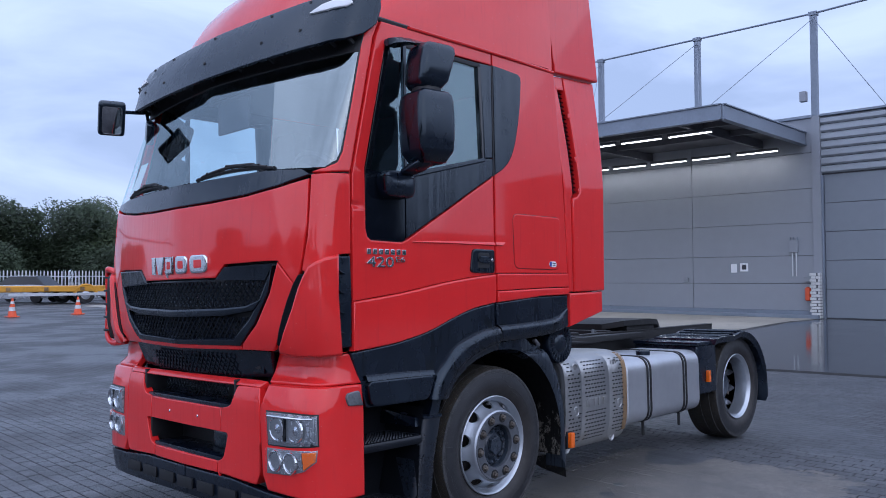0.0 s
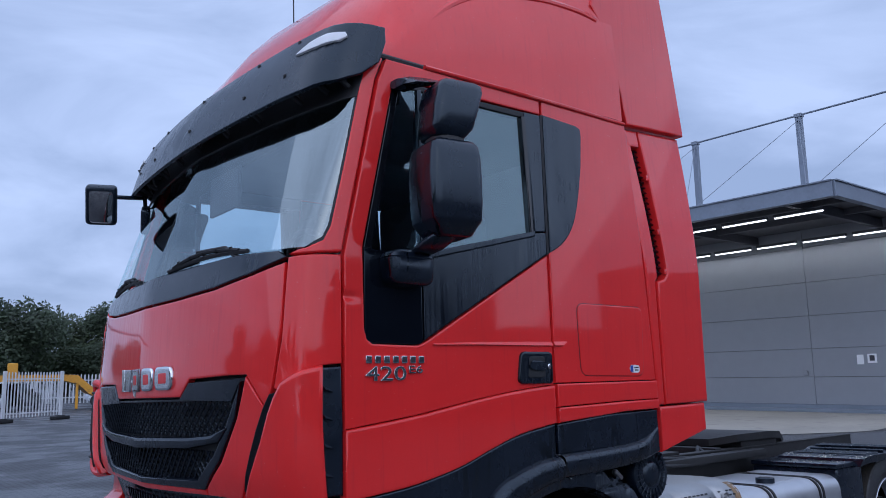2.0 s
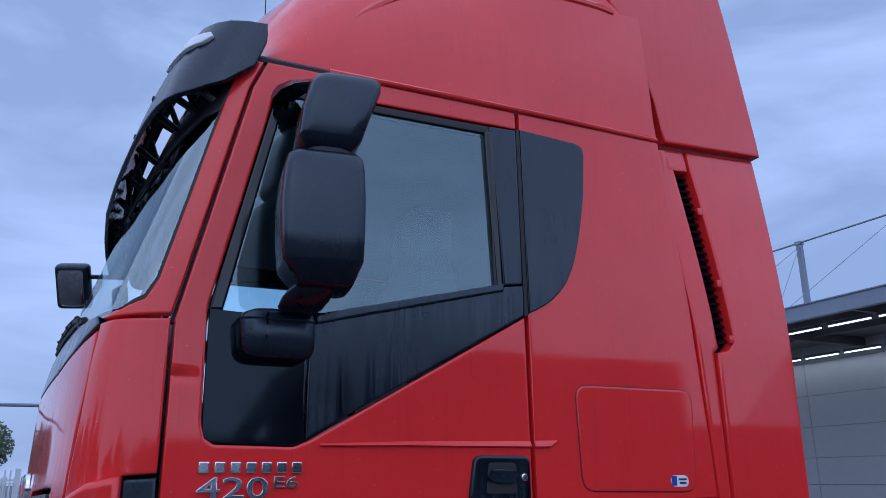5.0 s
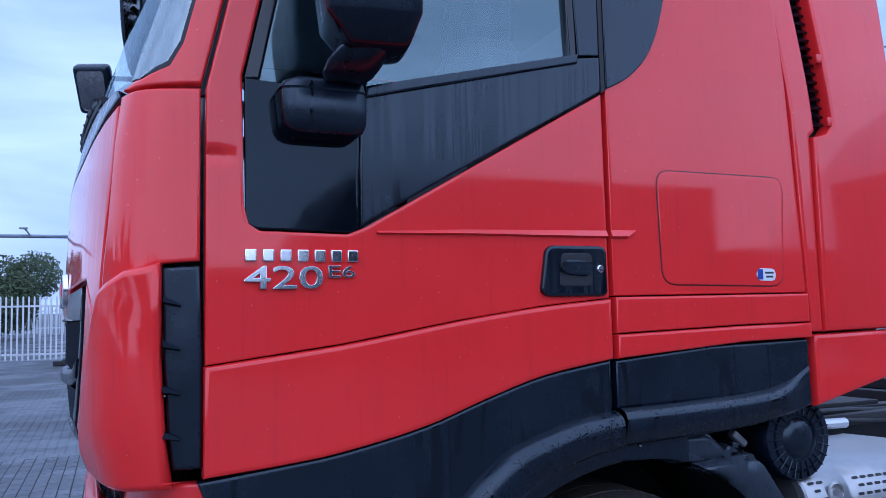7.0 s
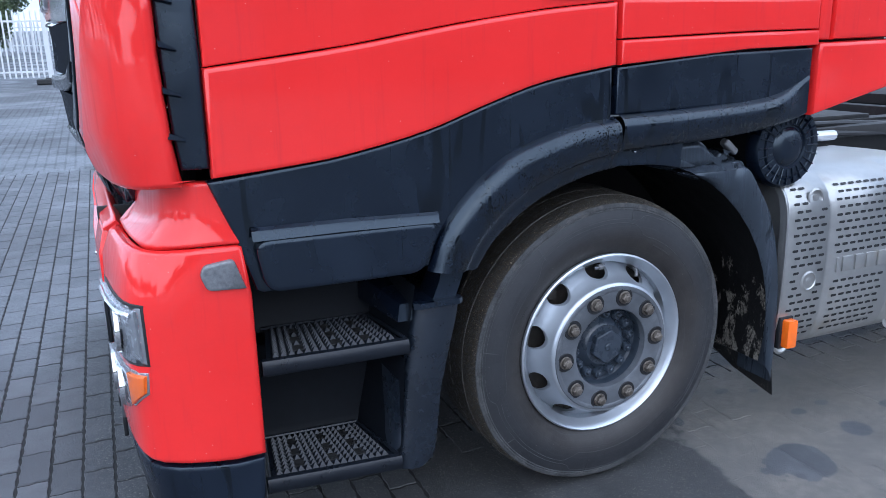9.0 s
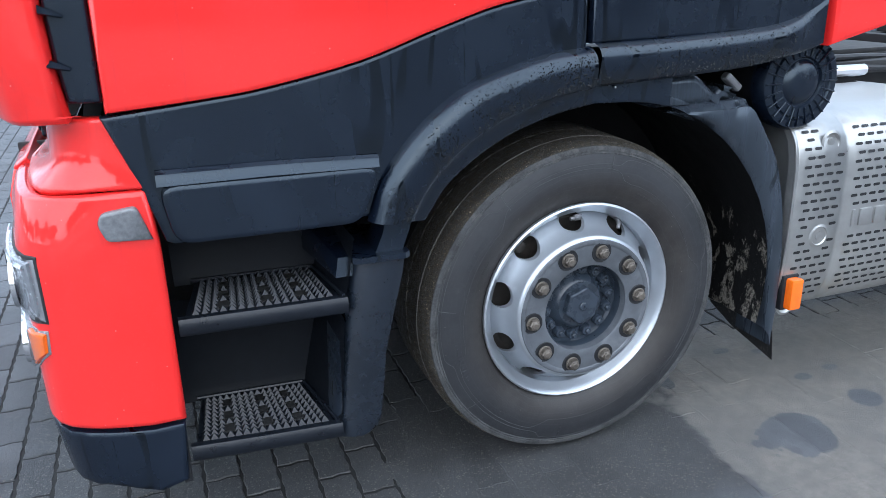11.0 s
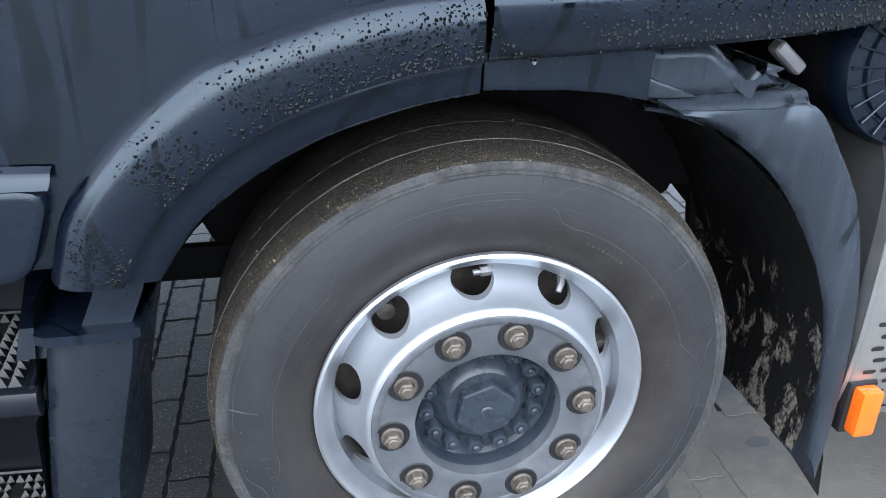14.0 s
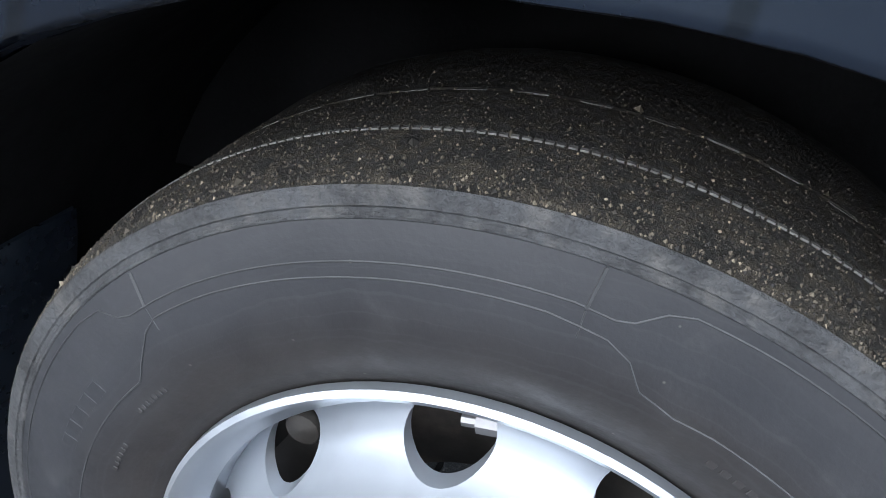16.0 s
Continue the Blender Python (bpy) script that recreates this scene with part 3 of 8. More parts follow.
def panel(outline, surf, thick=0.02, edge=0.004, h=0.0, res=None, back=False, flat=0.004):
    """A sheet with rounded edges, cut to an outline in surface coordinates and laid on surf(a, b) -> point; h: proud by so much."""
    loop = clean2(outline)
    if area2(loop) < 0:
        loop.reverse()
    inner = [q - outward(loop, k) * (edge + flat) for k, q in enumerate(loop)]
    size = len(inner)
    for k in range(size):
        j = (k + 1) % size
        if (inner[j] - inner[k]).dot(loop[j] - loop[k]) <= 0:
            mid = (inner[j] + inner[k]) / 2
            inner[j], inner[k] = mid.copy(), mid.copy()
    inner = clean2(inner, 4e-4)
    bm = bmesh.new()
    if not res:
        ring = [bm.verts.new((q.x, q.y, 0)) for q in inner]
        bm.faces.new(ring)
    else:
        step = res if isinstance(res, tuple) else (res, res)
        fine = []
        for k, q in enumerate(inner):
            r = inner[(k + 1) % len(inner)]
            n = max(1, math.ceil(max(abs(r.x - q.x) / step[0], abs(r.y - q.y) / step[1])))
            fine += [q.lerp(r, i / n) for i in range(n)]
        lo = [min(q[i] for q in inner) for i in (0, 1)]
        hi = [max(q[i] for q in inner) for i in (0, 1)]
        nx, ny = max(1, round((hi[0] - lo[0]) / step[0])), max(1, round((hi[1] - lo[1]) / step[1]))
        pts = []
        for i in range(1, nx):
            for j in range(1, ny):
                q = Vector((lo[0] + (hi[0] - lo[0]) * i / nx, lo[1] + (hi[1] - lo[1]) * j / ny))
                if inside2(q, inner) and min(abs(q.x - r.x) / step[0] + abs(q.y - r.y) / step[1] for r in fine) > 0.45:
                    pts.append(q)
        vs, _, fs, _, _, _ = delaunay_2d_cdt([*fine, *pts], [], [list(range(len(fine)))], 1, 1e-6)
        made = [bm.verts.new((q.x, q.y, 0)) for q in vs]
        for tri in fs:
            bm.faces.new([made[i] for i in tri])
        nxt = {}
        for e in bm.edges:
            if len(e.link_faces) == 1:
                lp = e.link_loops[0]
                nxt[lp.vert] = lp.link_loop_next.vert
        start = next(iter(nxt))
        ring, v = [start], nxt[start]
        while v != start and len(ring) <= len(nxt):
            ring.append(v)
            v = nxt[v]
    flat2 = [Vector(q.co[:2]) for q in ring]
    outs = [outward(flat2, k) for k in range(len(ring))]
    depth = {q: h for q in bm.verts}
    prev = ring
    for off, dz in ((flat, 0), (flat + edge * 0.7, -edge * 0.3), (flat + edge, -edge), (flat + edge, -thick)):
        cur = [bm.verts.new((*(flat2[k] + outs[k] * off), 0)) for k in range(len(ring))]
        for q in cur:
            depth[q] = h + dz
        for k in range(len(ring)):
            j = (k + 1) % len(ring)
            bm.faces.new((prev[k], cur[k], cur[j], prev[j]))
        prev = cur
    if back:
        bm.faces.new(prev[::-1])
    for q, d in depth.items():
        a, b = q.co.x, q.co.y
        p = Vector(surf(a, b))
        da, db = Vector(surf(a + 1e-3, b)) - p, Vector(surf(a, b + 1e-3)) - p
        q.co = p + da.cross(db).normalized() * d
    return bm


def box(c, s, bevel=0.01, seg=2, m=None):
    bm = bmesh.new()
    bmesh.ops.create_cube(bm, size=1, matrix=Matrix.Translation(c) @ Matrix.Diagonal((*s, 1)))
    if bevel:
        bmesh.ops.bevel(bm, geom=bm.edges[:], offset=min(bevel, min(s) * 0.45), segments=seg, profile=0.6, affect="EDGES", clamp_overlap=True)
    if m:
        bm.transform(m)
    return bm


def merge(*bms):
    out = bmesh.new()
    for b in bms:
        me = bpy.data.meshes.new("tmp")
        b.to_mesh(me)
        b.free()
        out.from_mesh(me)
        bpy.data.meshes.remove(me)
    return out


def loft(rings, caps=True, closed=True):
    """Skin over rings of equally many points."""
    n = len(rings[0])
    verts = [v for r in rings for v in r]
    faces = []
    for i in range(len(rings) - 1):
        for k in range(n if closed else n - 1):
            j = (k + 1) % n
            faces.append((i * n + k, i * n + j, (i + 1) * n + j, (i + 1) * n + k))
    if caps and closed:
        faces.append(tuple(range(n))[::-1])
        faces.append(tuple(range((len(rings) - 1) * n, len(rings) * n)))
    bm = from_lists(verts, faces)
    bmesh.ops.recalc_face_normals(bm, faces=bm.faces[:])
    return bm


def lathe(profile, n=64, c=(0, 0, 0), close=False):
    """Turn a profile of (radius, y) about the y axis through c."""
    rings = []
    for k in range(n):
        a = 2 * math.pi * k / n
        rings.append([(c[0] + r * math.cos(a), c[1] + y, c[2] + r * math.sin(a)) for r, y in profile])
    m = len(profile)
    verts = [v for r in rings for v in r]
    faces = []
    for k in range(n):
        j = (k + 1) % n
        for i in range(m - 1 if not close else m):
            i2 = (i + 1) % m
            faces.append((k * m + i, k * m + i2, j * m + i2, j * m + i))
    bm = from_lists(verts, faces)
    bmesh.ops.remove_doubles(bm, verts=bm.verts[:], dist=1e-5)
    bmesh.ops.recalc_face_normals(bm, faces=bm.faces[:])
    return bm


def tube(path, r, n=10, caps=True):
    """A round bar along a path; r may be a list."""
    p = [Vector(q) for q in path]
    rings = []
    up = Vector((0.13, 0.21, 1)).normalized()
    for i, q in enumerate(p):
        d = (p[min(i + 1, len(p) - 1)] - p[max(i - 1, 0)]).normalized()
        a = d.cross(up)
        if a.length < 1e-3:
            a = d.cross(Vector((1, 0, 0)))
        a.normalize()
        b = d.cross(a)
        rr = r[i] if isinstance(r, (list, tuple)) else r
        rings.append([q + (a * math.cos(t) + b * math.sin(t)) * rr for t in (2 * math.pi * k / n for k in range(n))])
    return loft(rings, caps)


def disc(c, r, depth, axis="y", n=32, bevel=0.003):
    """A short cylinder with eased edges, its front towards -axis."""
    bm = lathe([(0.0001, 0), (r - bevel, 0), (r, bevel), (r, depth), (0.0001, depth)], n)
    if axis == "x":
        bm.transform(Matrix.Rotation(radians(-90), 4, "Z"))
    if axis == "z":
        bm.transform(Matrix.Rotation(radians(-90), 4, "X"))
    bm.transform(Matrix.Translation(c))
    return bm


def ribbon(outer, inner, prof, surf, back=0.03):
    """A moulded band between two curves in surface coordinates; prof: (share across, proud)."""
    rings = []
    for a, b in zip(outer, inner):
        ring = []
        for v, h in prof:
            q = a.lerp(b, v)
            p = Vector(surf(q.x, q.y))
            ring.append(p + Vector((0, -h, 0)))
        rings.append(ring)
    bm = loft(rings, False, False)
    return bm


def side(x, z):
    return (x, 0.0, z)


def text_bm(body, size, depth, m):
    cu = bpy.data.curves.new("txt", "FONT")
    cu.body, cu.size, cu.extrude, cu.bevel_depth = body, size, depth, size * 0.012
    cu.resolution_u = 3
    ob = bpy.data.objects.new("txt", cu)
    me = bpy.data.meshes.new_from_object(ob)
    bm = bmesh.new()
    bm.from_mesh(me)
    bm.transform(m)
    bpy.data.objects.remove(ob)
    bpy.data.curves.remove(cu)
    bpy.data.meshes.remove(me)
    return bm


# ---------------------------------------------------------------- the lorry: its skin
YC = 1.18
CURVE = [(0.60, 0), (0.36, 0), (0.25, 0.008), (0.17, 0.035), (0.128, 0.11), (0.098, 0.24), (0.07, 0.42), (0.028, 0.80), (0, YC)]
CURVE_B = [(0.60, 0), (0.36, 0), (0.25, 0.004), (0.16, 0.018), (0.09, 0.05), (0.05, 0.12), (0.025, 0.30), (0.01, 0.62), (0, YC)]
NOSE = [(1.0, -1.40), (1.12, -1.45), (1.2, -1.485), (1.65, -1.495), (1.9, -1.48), (2.0, -1.465), (2.05, -1.45), (2.652, -1.253), (2.95, -1.155)]
NOSE_B = [(0.15, -1.37), (0.25, -1.40), (0.40, -1.425), (0.88, -1.43), (0.95, -1.41), (0.985, -1.36), (1.0, -1.325), (1.15, -1.315)]


def make_wrap(curve, nose):
    """The plan of the cab's front, bent round its corner: surface coordinates (u, z), where u is x on the flat side."""
    c = np.array([tuple(q) for q in spline([(a, b, 0) for a, b in curve], 14)])[:, :2]
    s = np.r_[0, np.cumsum(np.hypot(*np.diff(c, axis=0).T))]
    nz, nx = [q[0] for q in nose], [q[1] for q in nose]

    def wrap(u, z):
        x0 = float(np.interp(z, nz, nx))
        k = x0 + 0.60 - u
        if k <= 0:
            return (u, 0.0, z)
        far = k > s[-1]
        if far:
            k = 2 * s[-1] - k
        y = float(np.interp(k, s, c[:, 1]))
        if k < 0:
            return (x0 + 0.60 - k, 2 * YC, z)
        return (x0 + float(np.interp(k, s, c[:, 0])), 2 * YC - y if far else y, z)

    def to_u(y, z):
        """u of the point at that y on the front."""
        x0 = float(np.interp(z, nz, nx))
        if y <= YC:
            return x0 + 0.60 - float(np.interp(y, c[:, 1], s))
        return x0 + 0.60 - (2 * s[-1] - float(np.interp(2 * YC - y, c[:, 1], s)))
    return wrap, to_u


WRAP, U_OF = make_wrap(CURVE, NOSE)
WRAP_B, U_OF_B = make_wrap(CURVE_B, NOSE_B)


def on_front(pts, conv=None):
    """(y, z) points of the front as surface coordinates."""
    return [((conv or U_OF)(y, z), z) for y, z in pts]


def mirrored(pts):
    """The right-hand half added to a (y, z) outline that runs down the left half from the centre line."""
    return list(pts) + [(2 * YC - y, z) for y, z in reversed(pts)]


truck = thing("tractor_truck", "red two-axle tractor truck with black trim, wet with rain", "truck", LEVEL)

# doors and side skin; far side is the same, mirrored
SIDES = []
MIRRORED = {}


def side_part(name, bm, mat, parent=None, label="", far=True, sharp=32):
    ob = part(name, bm, mat, parent or truck, label, sharp=sharp)
    if far:
        SIDES.append(ob)
    return ob


seam_f = [(-1.153, 1.376), (-1.153, 1.60), (-1.152, 2.013), (-0.985, 2.74), (-0.945, 2.835)]
door_upper = seam_f + [(-0.5, 2.84), (-0.066, 2.845), (-0.066, 2.775), (-0.86, 2.762), (-0.915, 2.74), (-1.070, 2.05), (-1.066, 1.74)] + [
    (-1.055, 1.70), (-1.03, 1.684), (-0.82, 1.680), (-0.775, 1.697), (-0.066, 2.098), (-0.066, 1.517), (-0.28, 1.498), (-0.528, 1.465), (-0.826, 1.416)]
def dented(x, z):
    """The door's skin with the small pressing at its front seam."""
    return (x, 0.013 * math.exp(-((x + 1.150) / 0.050) ** 4 - ((z - 1.858) / 0.0135) ** 2), z)


door = side_part("cab_door", panel(door_upper, dented, 0.03, 0.005, 0.0, (0.02, 0.009)), RED, label="red cab door with black lower window panel")
# lower skin of the door stands proud of the upper
line = spline([(-1.155, 1.3735, 0), (-0.826, 1.4135, 0), (-0.528, 1.4625, 0), (-0.28, 1.4955, 0), (-0.064, 1.5145, 0)], 5)
hem = spline([(-1.156, 1.128, 0), (-0.973, 1.143, 0), (-0.835, 1.160, 0), (-0.628, 1.204, 0), (-0.452, 1.263, 0), (-0.282, 1.313, 0), (-0.064, 1.348, 0)], 5)
side_part("door_skin", panel([q[:2] for q in line] + [q[:2] for q in hem[::-1]], side, 0.04, 0.009, 0.008), RED, door)
# crease under the window
side_part("crease", ribbon([Vector((-0.745, 1.690)), Vector((-0.5, 1.699)), Vector((-0.068, 1.706))], [Vector((-0.745, 1.682)), Vector((-0.5, 1.684)), Vector((-0.068, 1.683))],
          [(0, 0.0), (0.1, 0.002), (0.75, 0.011), (1.0, 0.0)], side), RED, door)
side_part("crease", ribbon([Vector((-0.054, 1.707)), Vector((0.0, 1.708)), Vector((0.03, 1.709))], [Vector((-0.054, 1.683)), Vector((0.0, 1.684)), Vector((0.024, 1.705))],
          [(0, 0.0), (0.1, 0.002), (0.75, 0.011), (1.0, 0.0)], side), RED)
# black of the door: matt panel, kerb glass, frame and glazing
side_part("door_black_panel", panel([(-0.785, 1.702), (-0.068, 2.104), (-0.068, 2.205), (-0.14, 2.195), (-0.785, 2.035)], side, 0.03, 0.003, 0.001), SATIN, door, "black door panel streaked by rain")
side_part("kerb_window", panel(rounded([(-1.062, 1.70), (-1.04, 1.688), (-0.81, 1.684), (-0.792, 1.695), (-0.792, 2.035), (-1.064, 2.045)], [0.02, 0.03, 0.02, 0.01, 0, 0]), side, 0.02, 0.0006, -0.002), KERB_GLASS, door, "glossy black kerb window")
side_part("window_frame", panel([(-0.140, 2.20), (-0.068, 2.21), (-0.068, 2.770), (-0.175, 2.766), (-0.165, 2.70)], side, 0.04, 0.003, 0.001), SATIN, door)
side_part("window_frame", panel([(-0.865, 2.756), (-0.175, 2.766), (-0.170, 2.738), (-0.875, 2.732)], side, 0.04, 0.003, -0.001), DARK, door)
side_part("window_frame", panel([(-1.066, 2.045), (-0.912, 2.735), (-0.865, 2.756), (-0.885, 2.72), (-1.030, 2.045)], side, 0.04, 0.003, 0.0), GLOSS, door)
side_part("window_bar", panel([(-0.800, 2.03), (-0.772, 2.035), (-0.772, 2.74), (-0.795, 2.735)], side, 0.03, 0.003, 0.002), SATIN, door)
side_part("window_seal", panel([(-0.770, 2.022), (-0.146, 2.178), (-0.142, 2.205), (-0.770, 2.052)], side, 0.03, 0.004, 0.009), SATIN, door)
side_part("window_seal", panel([(-0.172, 2.17), (-0.146, 2.178), (-0.168, 2.742), (-0.196, 2.742)], side, 0.03, 0.004, 0.007), GLOSS, door)
side_part("window_pane", panel([(-1.032, 2.03), (-0.80, 2.03), (-0.795, 2.74), (-0.885, 2.73)], side, 0.006, 0.001, -0.008), WINDOW, door, "tinted quarter window")
side_part("window_pane", panel([(-0.773, 2.03), (-0.15, 2.18), (-0.175, 2.745), (-0.773, 2.74)], side, 0.006, 0.001, -0.010), WINDOW, door, "tinted side window reflecting clouds")
# handle
handle = side_part("door_handle", panel(rounded([(-0.290, 1.535), (-0.270, 1.522), (-0.086, 1.522), (-0.078, 1.535), (-0.078, 1.648), (-0.09, 1.661), (-0.255, 1.661), (-0.272, 1.648)], 0.012), side, 0.02, 0.006, 0.012), SATIN, door, "black recessed door handle")
side_part("handle_recess", panel(rounded([(-0.235, 1.548), (-0.128, 1.548), (-0.128, 1.640), (-0.225, 1.640)], 0.014), side, 0.01, 0.002, 0.0135), DARK, handle)
side_part("handle_grip", panel(rounded([(-0.232, 1.578), (-0.125, 1.576), (-0.125, 1.622), (-0.232, 1.624)], 0.008), side, 0.02, 0.006, 0.022), BLACK, handle)
side_part("key_lock", disc((-0.102, -0.018, 1.597), 0.011, 0.01), CHROME, handle, far=False)

# rear of the cab side
rear_side = side_part("cab_side", panel([(-0.052, 1.523), (0.674, 1.527), (0.668, 1.70), (0.640, 2.2), (0.572, 2.842), (-0.052, 2.846)], side, 0.03, 0.005), RED, label="red rear cab side")
side_part("pillar_gap", panel([(-0.0665, 2.10), (-0.0515, 2.11), (-0.0515, 2.775), (-0.0665, 2.775)], side, 0.004, 0.001, 0.001, None, False, 0.001), DARK, rear_side)
side_part("quarter_panel", panel(spline([(-0.051, 2.112, 0), (-0.005, 2.135, 0), (0.042, 2.166, 0), (0.098, 2.225, 0), (0.139, 2.305, 0), (0.172, 2.42, 0), (0.200, 2.56, 0)], 3) + [Vector((0.215, 2.72)), Vector((0.21, 2.752)), Vector((0.18, 2.765)), Vector((-0.051, 2.775))], side, 0.006, 0.002, 0.004), SATIN, rear_side, "black quarter panel behind the door")
side_part("hatch_gap", panel(rounded([(0.1090, 1.890), (0.116, 1.551), (0.581, 1.544), (0.605, 1.890)], 0.05), side, 0.004, 0.001, 0.001), DARK, rear_side)
side_part("hatch", panel(rounded([(0.112, 1.887), (0.119, 1.554), (0.578, 1.547), (0.602, 1.887)], 0.046), side, 0.006, 0.003, 0.004), RED, rear_side, "red locker hatch")
side_part("side_strip", panel([(-0.051, 1.4180), (-0.051, 1.519), (0.676, 1.5235), (0.678, 1.4350), (0.4, 1.4315)], side, 0.04, 0.006, 0.008), RED, rear_side)
side_part("side_strip", panel([(-0.051, 1.348), (-0.051, 1.4145), (0.4, 1.4280), (0.678, 1.4315), (0.680, 1.386), (0.4, 1.380)], side, 0.04, 0.007, 0.012), RED, rear_side)
sticker = part("hatch_sticker", panel(rounded([(0.470, 1.565), (0.545, 1.562), (0.546, 1.600), (0.471, 1.602)], 0.003), side, 0.002, 0.0005, 0.006), STICKER_W, rear_side, "small white and blue sticker")
part("sticker_mark", panel([(0.473, 1.568), (0.494, 1.567), (0.495, 1.599), (0.474, 1.599)], side, 0.0008, 0.0002, 0.0068), STICKER_B, sticker)
for k in range(2):
    part("sticker_bar", box((0.520, -0.0066, 1.588 - 0.012 * k), (0.034 - 0.006 * k, 0.001, 0.006), 0), INK, sticker)

# black lower side behind the bumper
lower = spline([(-1.168, 1.120, 0), (-0.973, 1.140, 0), (-0.835, 1.157, 0), (-0.628, 1.201, 0), (-0.452, 1.260, 0), (-0.282, 1.310, 0), (-0.068, 1.344, 0)], 4)
crest = spline([(-0.622, 0.85, 0), (-0.590, 0.930, 0), (-0.530, 1.005, 0), (-0.450, 1.078, 0), (-0.365, 1.130, 0), (-0.192, 1.182, 0), (-0.068, 1.197, 0)], 4)
black_side = side_part("lower_side_panel", panel([q[:2] for q in lower] + [q[:2] for q in crest[::-1]] + [(-1.06, 0.842), (-1.075, 0.85), (-1.115, 0.985)], side, 0.04, 0.006, -0.004), BLACK, label="black plastic lower side panel with rain streaks")
side_part("panel_rail", panel(rounded([(-1.080, 0.976), (-0.600, 0.972), (-0.648, 0.843), (-1.055, 0.845)], 0.04), side, 0.04, 0.009, 0.022), BLACK, black_side)
side_part("panel_rail_top", ribbon([Vector((-1.080, 1.006)), Vector((-0.85, 1.004)), Vector((-0.60, 0.996))], [Vector((-1.080, 0.976)), Vector((-0.85, 0.976)), Vector((-0.604, 0.971))],
          [(0, 0.0), (0.25, 0.010), (0.6, 0.012), (1.0, 0.022)], side), BLACK, black_side)
side_part("rear_skirt", panel([(-0.054, 1.212), (-0.054, 1.342), (0.3, 1.372), (0.672, 1.380), (0.672, 1.20), (0.660, 1.176), (0.60, 1.20), (0.41, 1.222)], side, 0.04, 0.006, -0.002), BLACK, label="black plastic skirt below the cab")
PROF = [(0.0, -0.006), (0.03, 0.007), (0.08, 0.020), (0.14, 0.0295), (0.21, 0.0350), (0.30, 0.0375), (0.42, 0.0370), (0.55, 0.0335), (0.655, 0.0290), (0.675, 0.0265), (0.695, 0.018), (0.82, 0.014), (0.96, 0.009), (0.99, 0.004), (1.0, -0.004), (1.003, -0.05)]
PROF_R = [(0.0, -0.006), (0.06, 0.012), (0.16, 0.026), (0.30, 0.032), (0.55, 0.028), (0.85, 0.018), (0.97, 0.010), (1.0, 0.0), (1.02, -0.05)]
arch_out = spline([(-0.632, 0.840, 0), (-0.602, 0.930, 0), (-0.543, 1.010, 0), (-0.462, 1.085, 0), (-0.374, 1.138, 0), (-0.198, 1.191, 0), (-0.058, 1.207, 0)], 6)
arch_in = spline([(-0.490, 0.828, 0), (-0.440, 0.898, 0), (-0.385, 0.946, 0), (-0.318, 0.988, 0), (-0.243, 1.022, 0), (-0.140, 1.052, 0), (-0.056, 1.066, 0)], 6)
fender = side_part("wheel_arch_flare", ribbon([Vector(q[:2]) for q in arch_out], [Vector(q[:2]) for q in arch_in], PROF, side), BLACK, label="black wheel arch flare beaded with rain", sharp=60)
rear_out = spline([(-0.046, 1.214, 0), (0.15, 1.218, 0), (0.41, 1.229, 0), (0.52, 1.242, 0), (0.60, 1.266, 0), (0.664, 1.300, 0)], 5)
rear_in = spline([(-0.046, 1.108, 0), (0.15, 1.116, 0), (0.41, 1.131, 0), (0.54, 1.150, 0), (0.62, 1.166, 0), (0.664, 1.180, 0)], 5)
bm = ribbon([Vector(q[:2]) for q in rear_out], [Vector(q[:2]) for q in rear_in], PROF_R, side)
for v in bm.verts:
    # the moulding dies away into the skirt's end
    f = min(1.0, max(0.0, (v.co.x - 0.50) / 0.16))
    v.co.y = v.co.y + (max(v.co.y, -0.002 - 0.010 * (1 - f)) - v.co.y) * f * f * (3 - 2 * f)
side_part("wheel_arch_flare", bm, BLACK, label="black rear flare beaded with rain", sharp=60)
side_part("arch_plate", panel([(-0.046, 1.118), (0.198, 1.123), (0.196, 1.041), (0.135, 1.054), (0.075, 1.061), (-0.046, 1.065)], lambda x, z: (x, 0.016, z), 0.04, 0.005), BLACK)


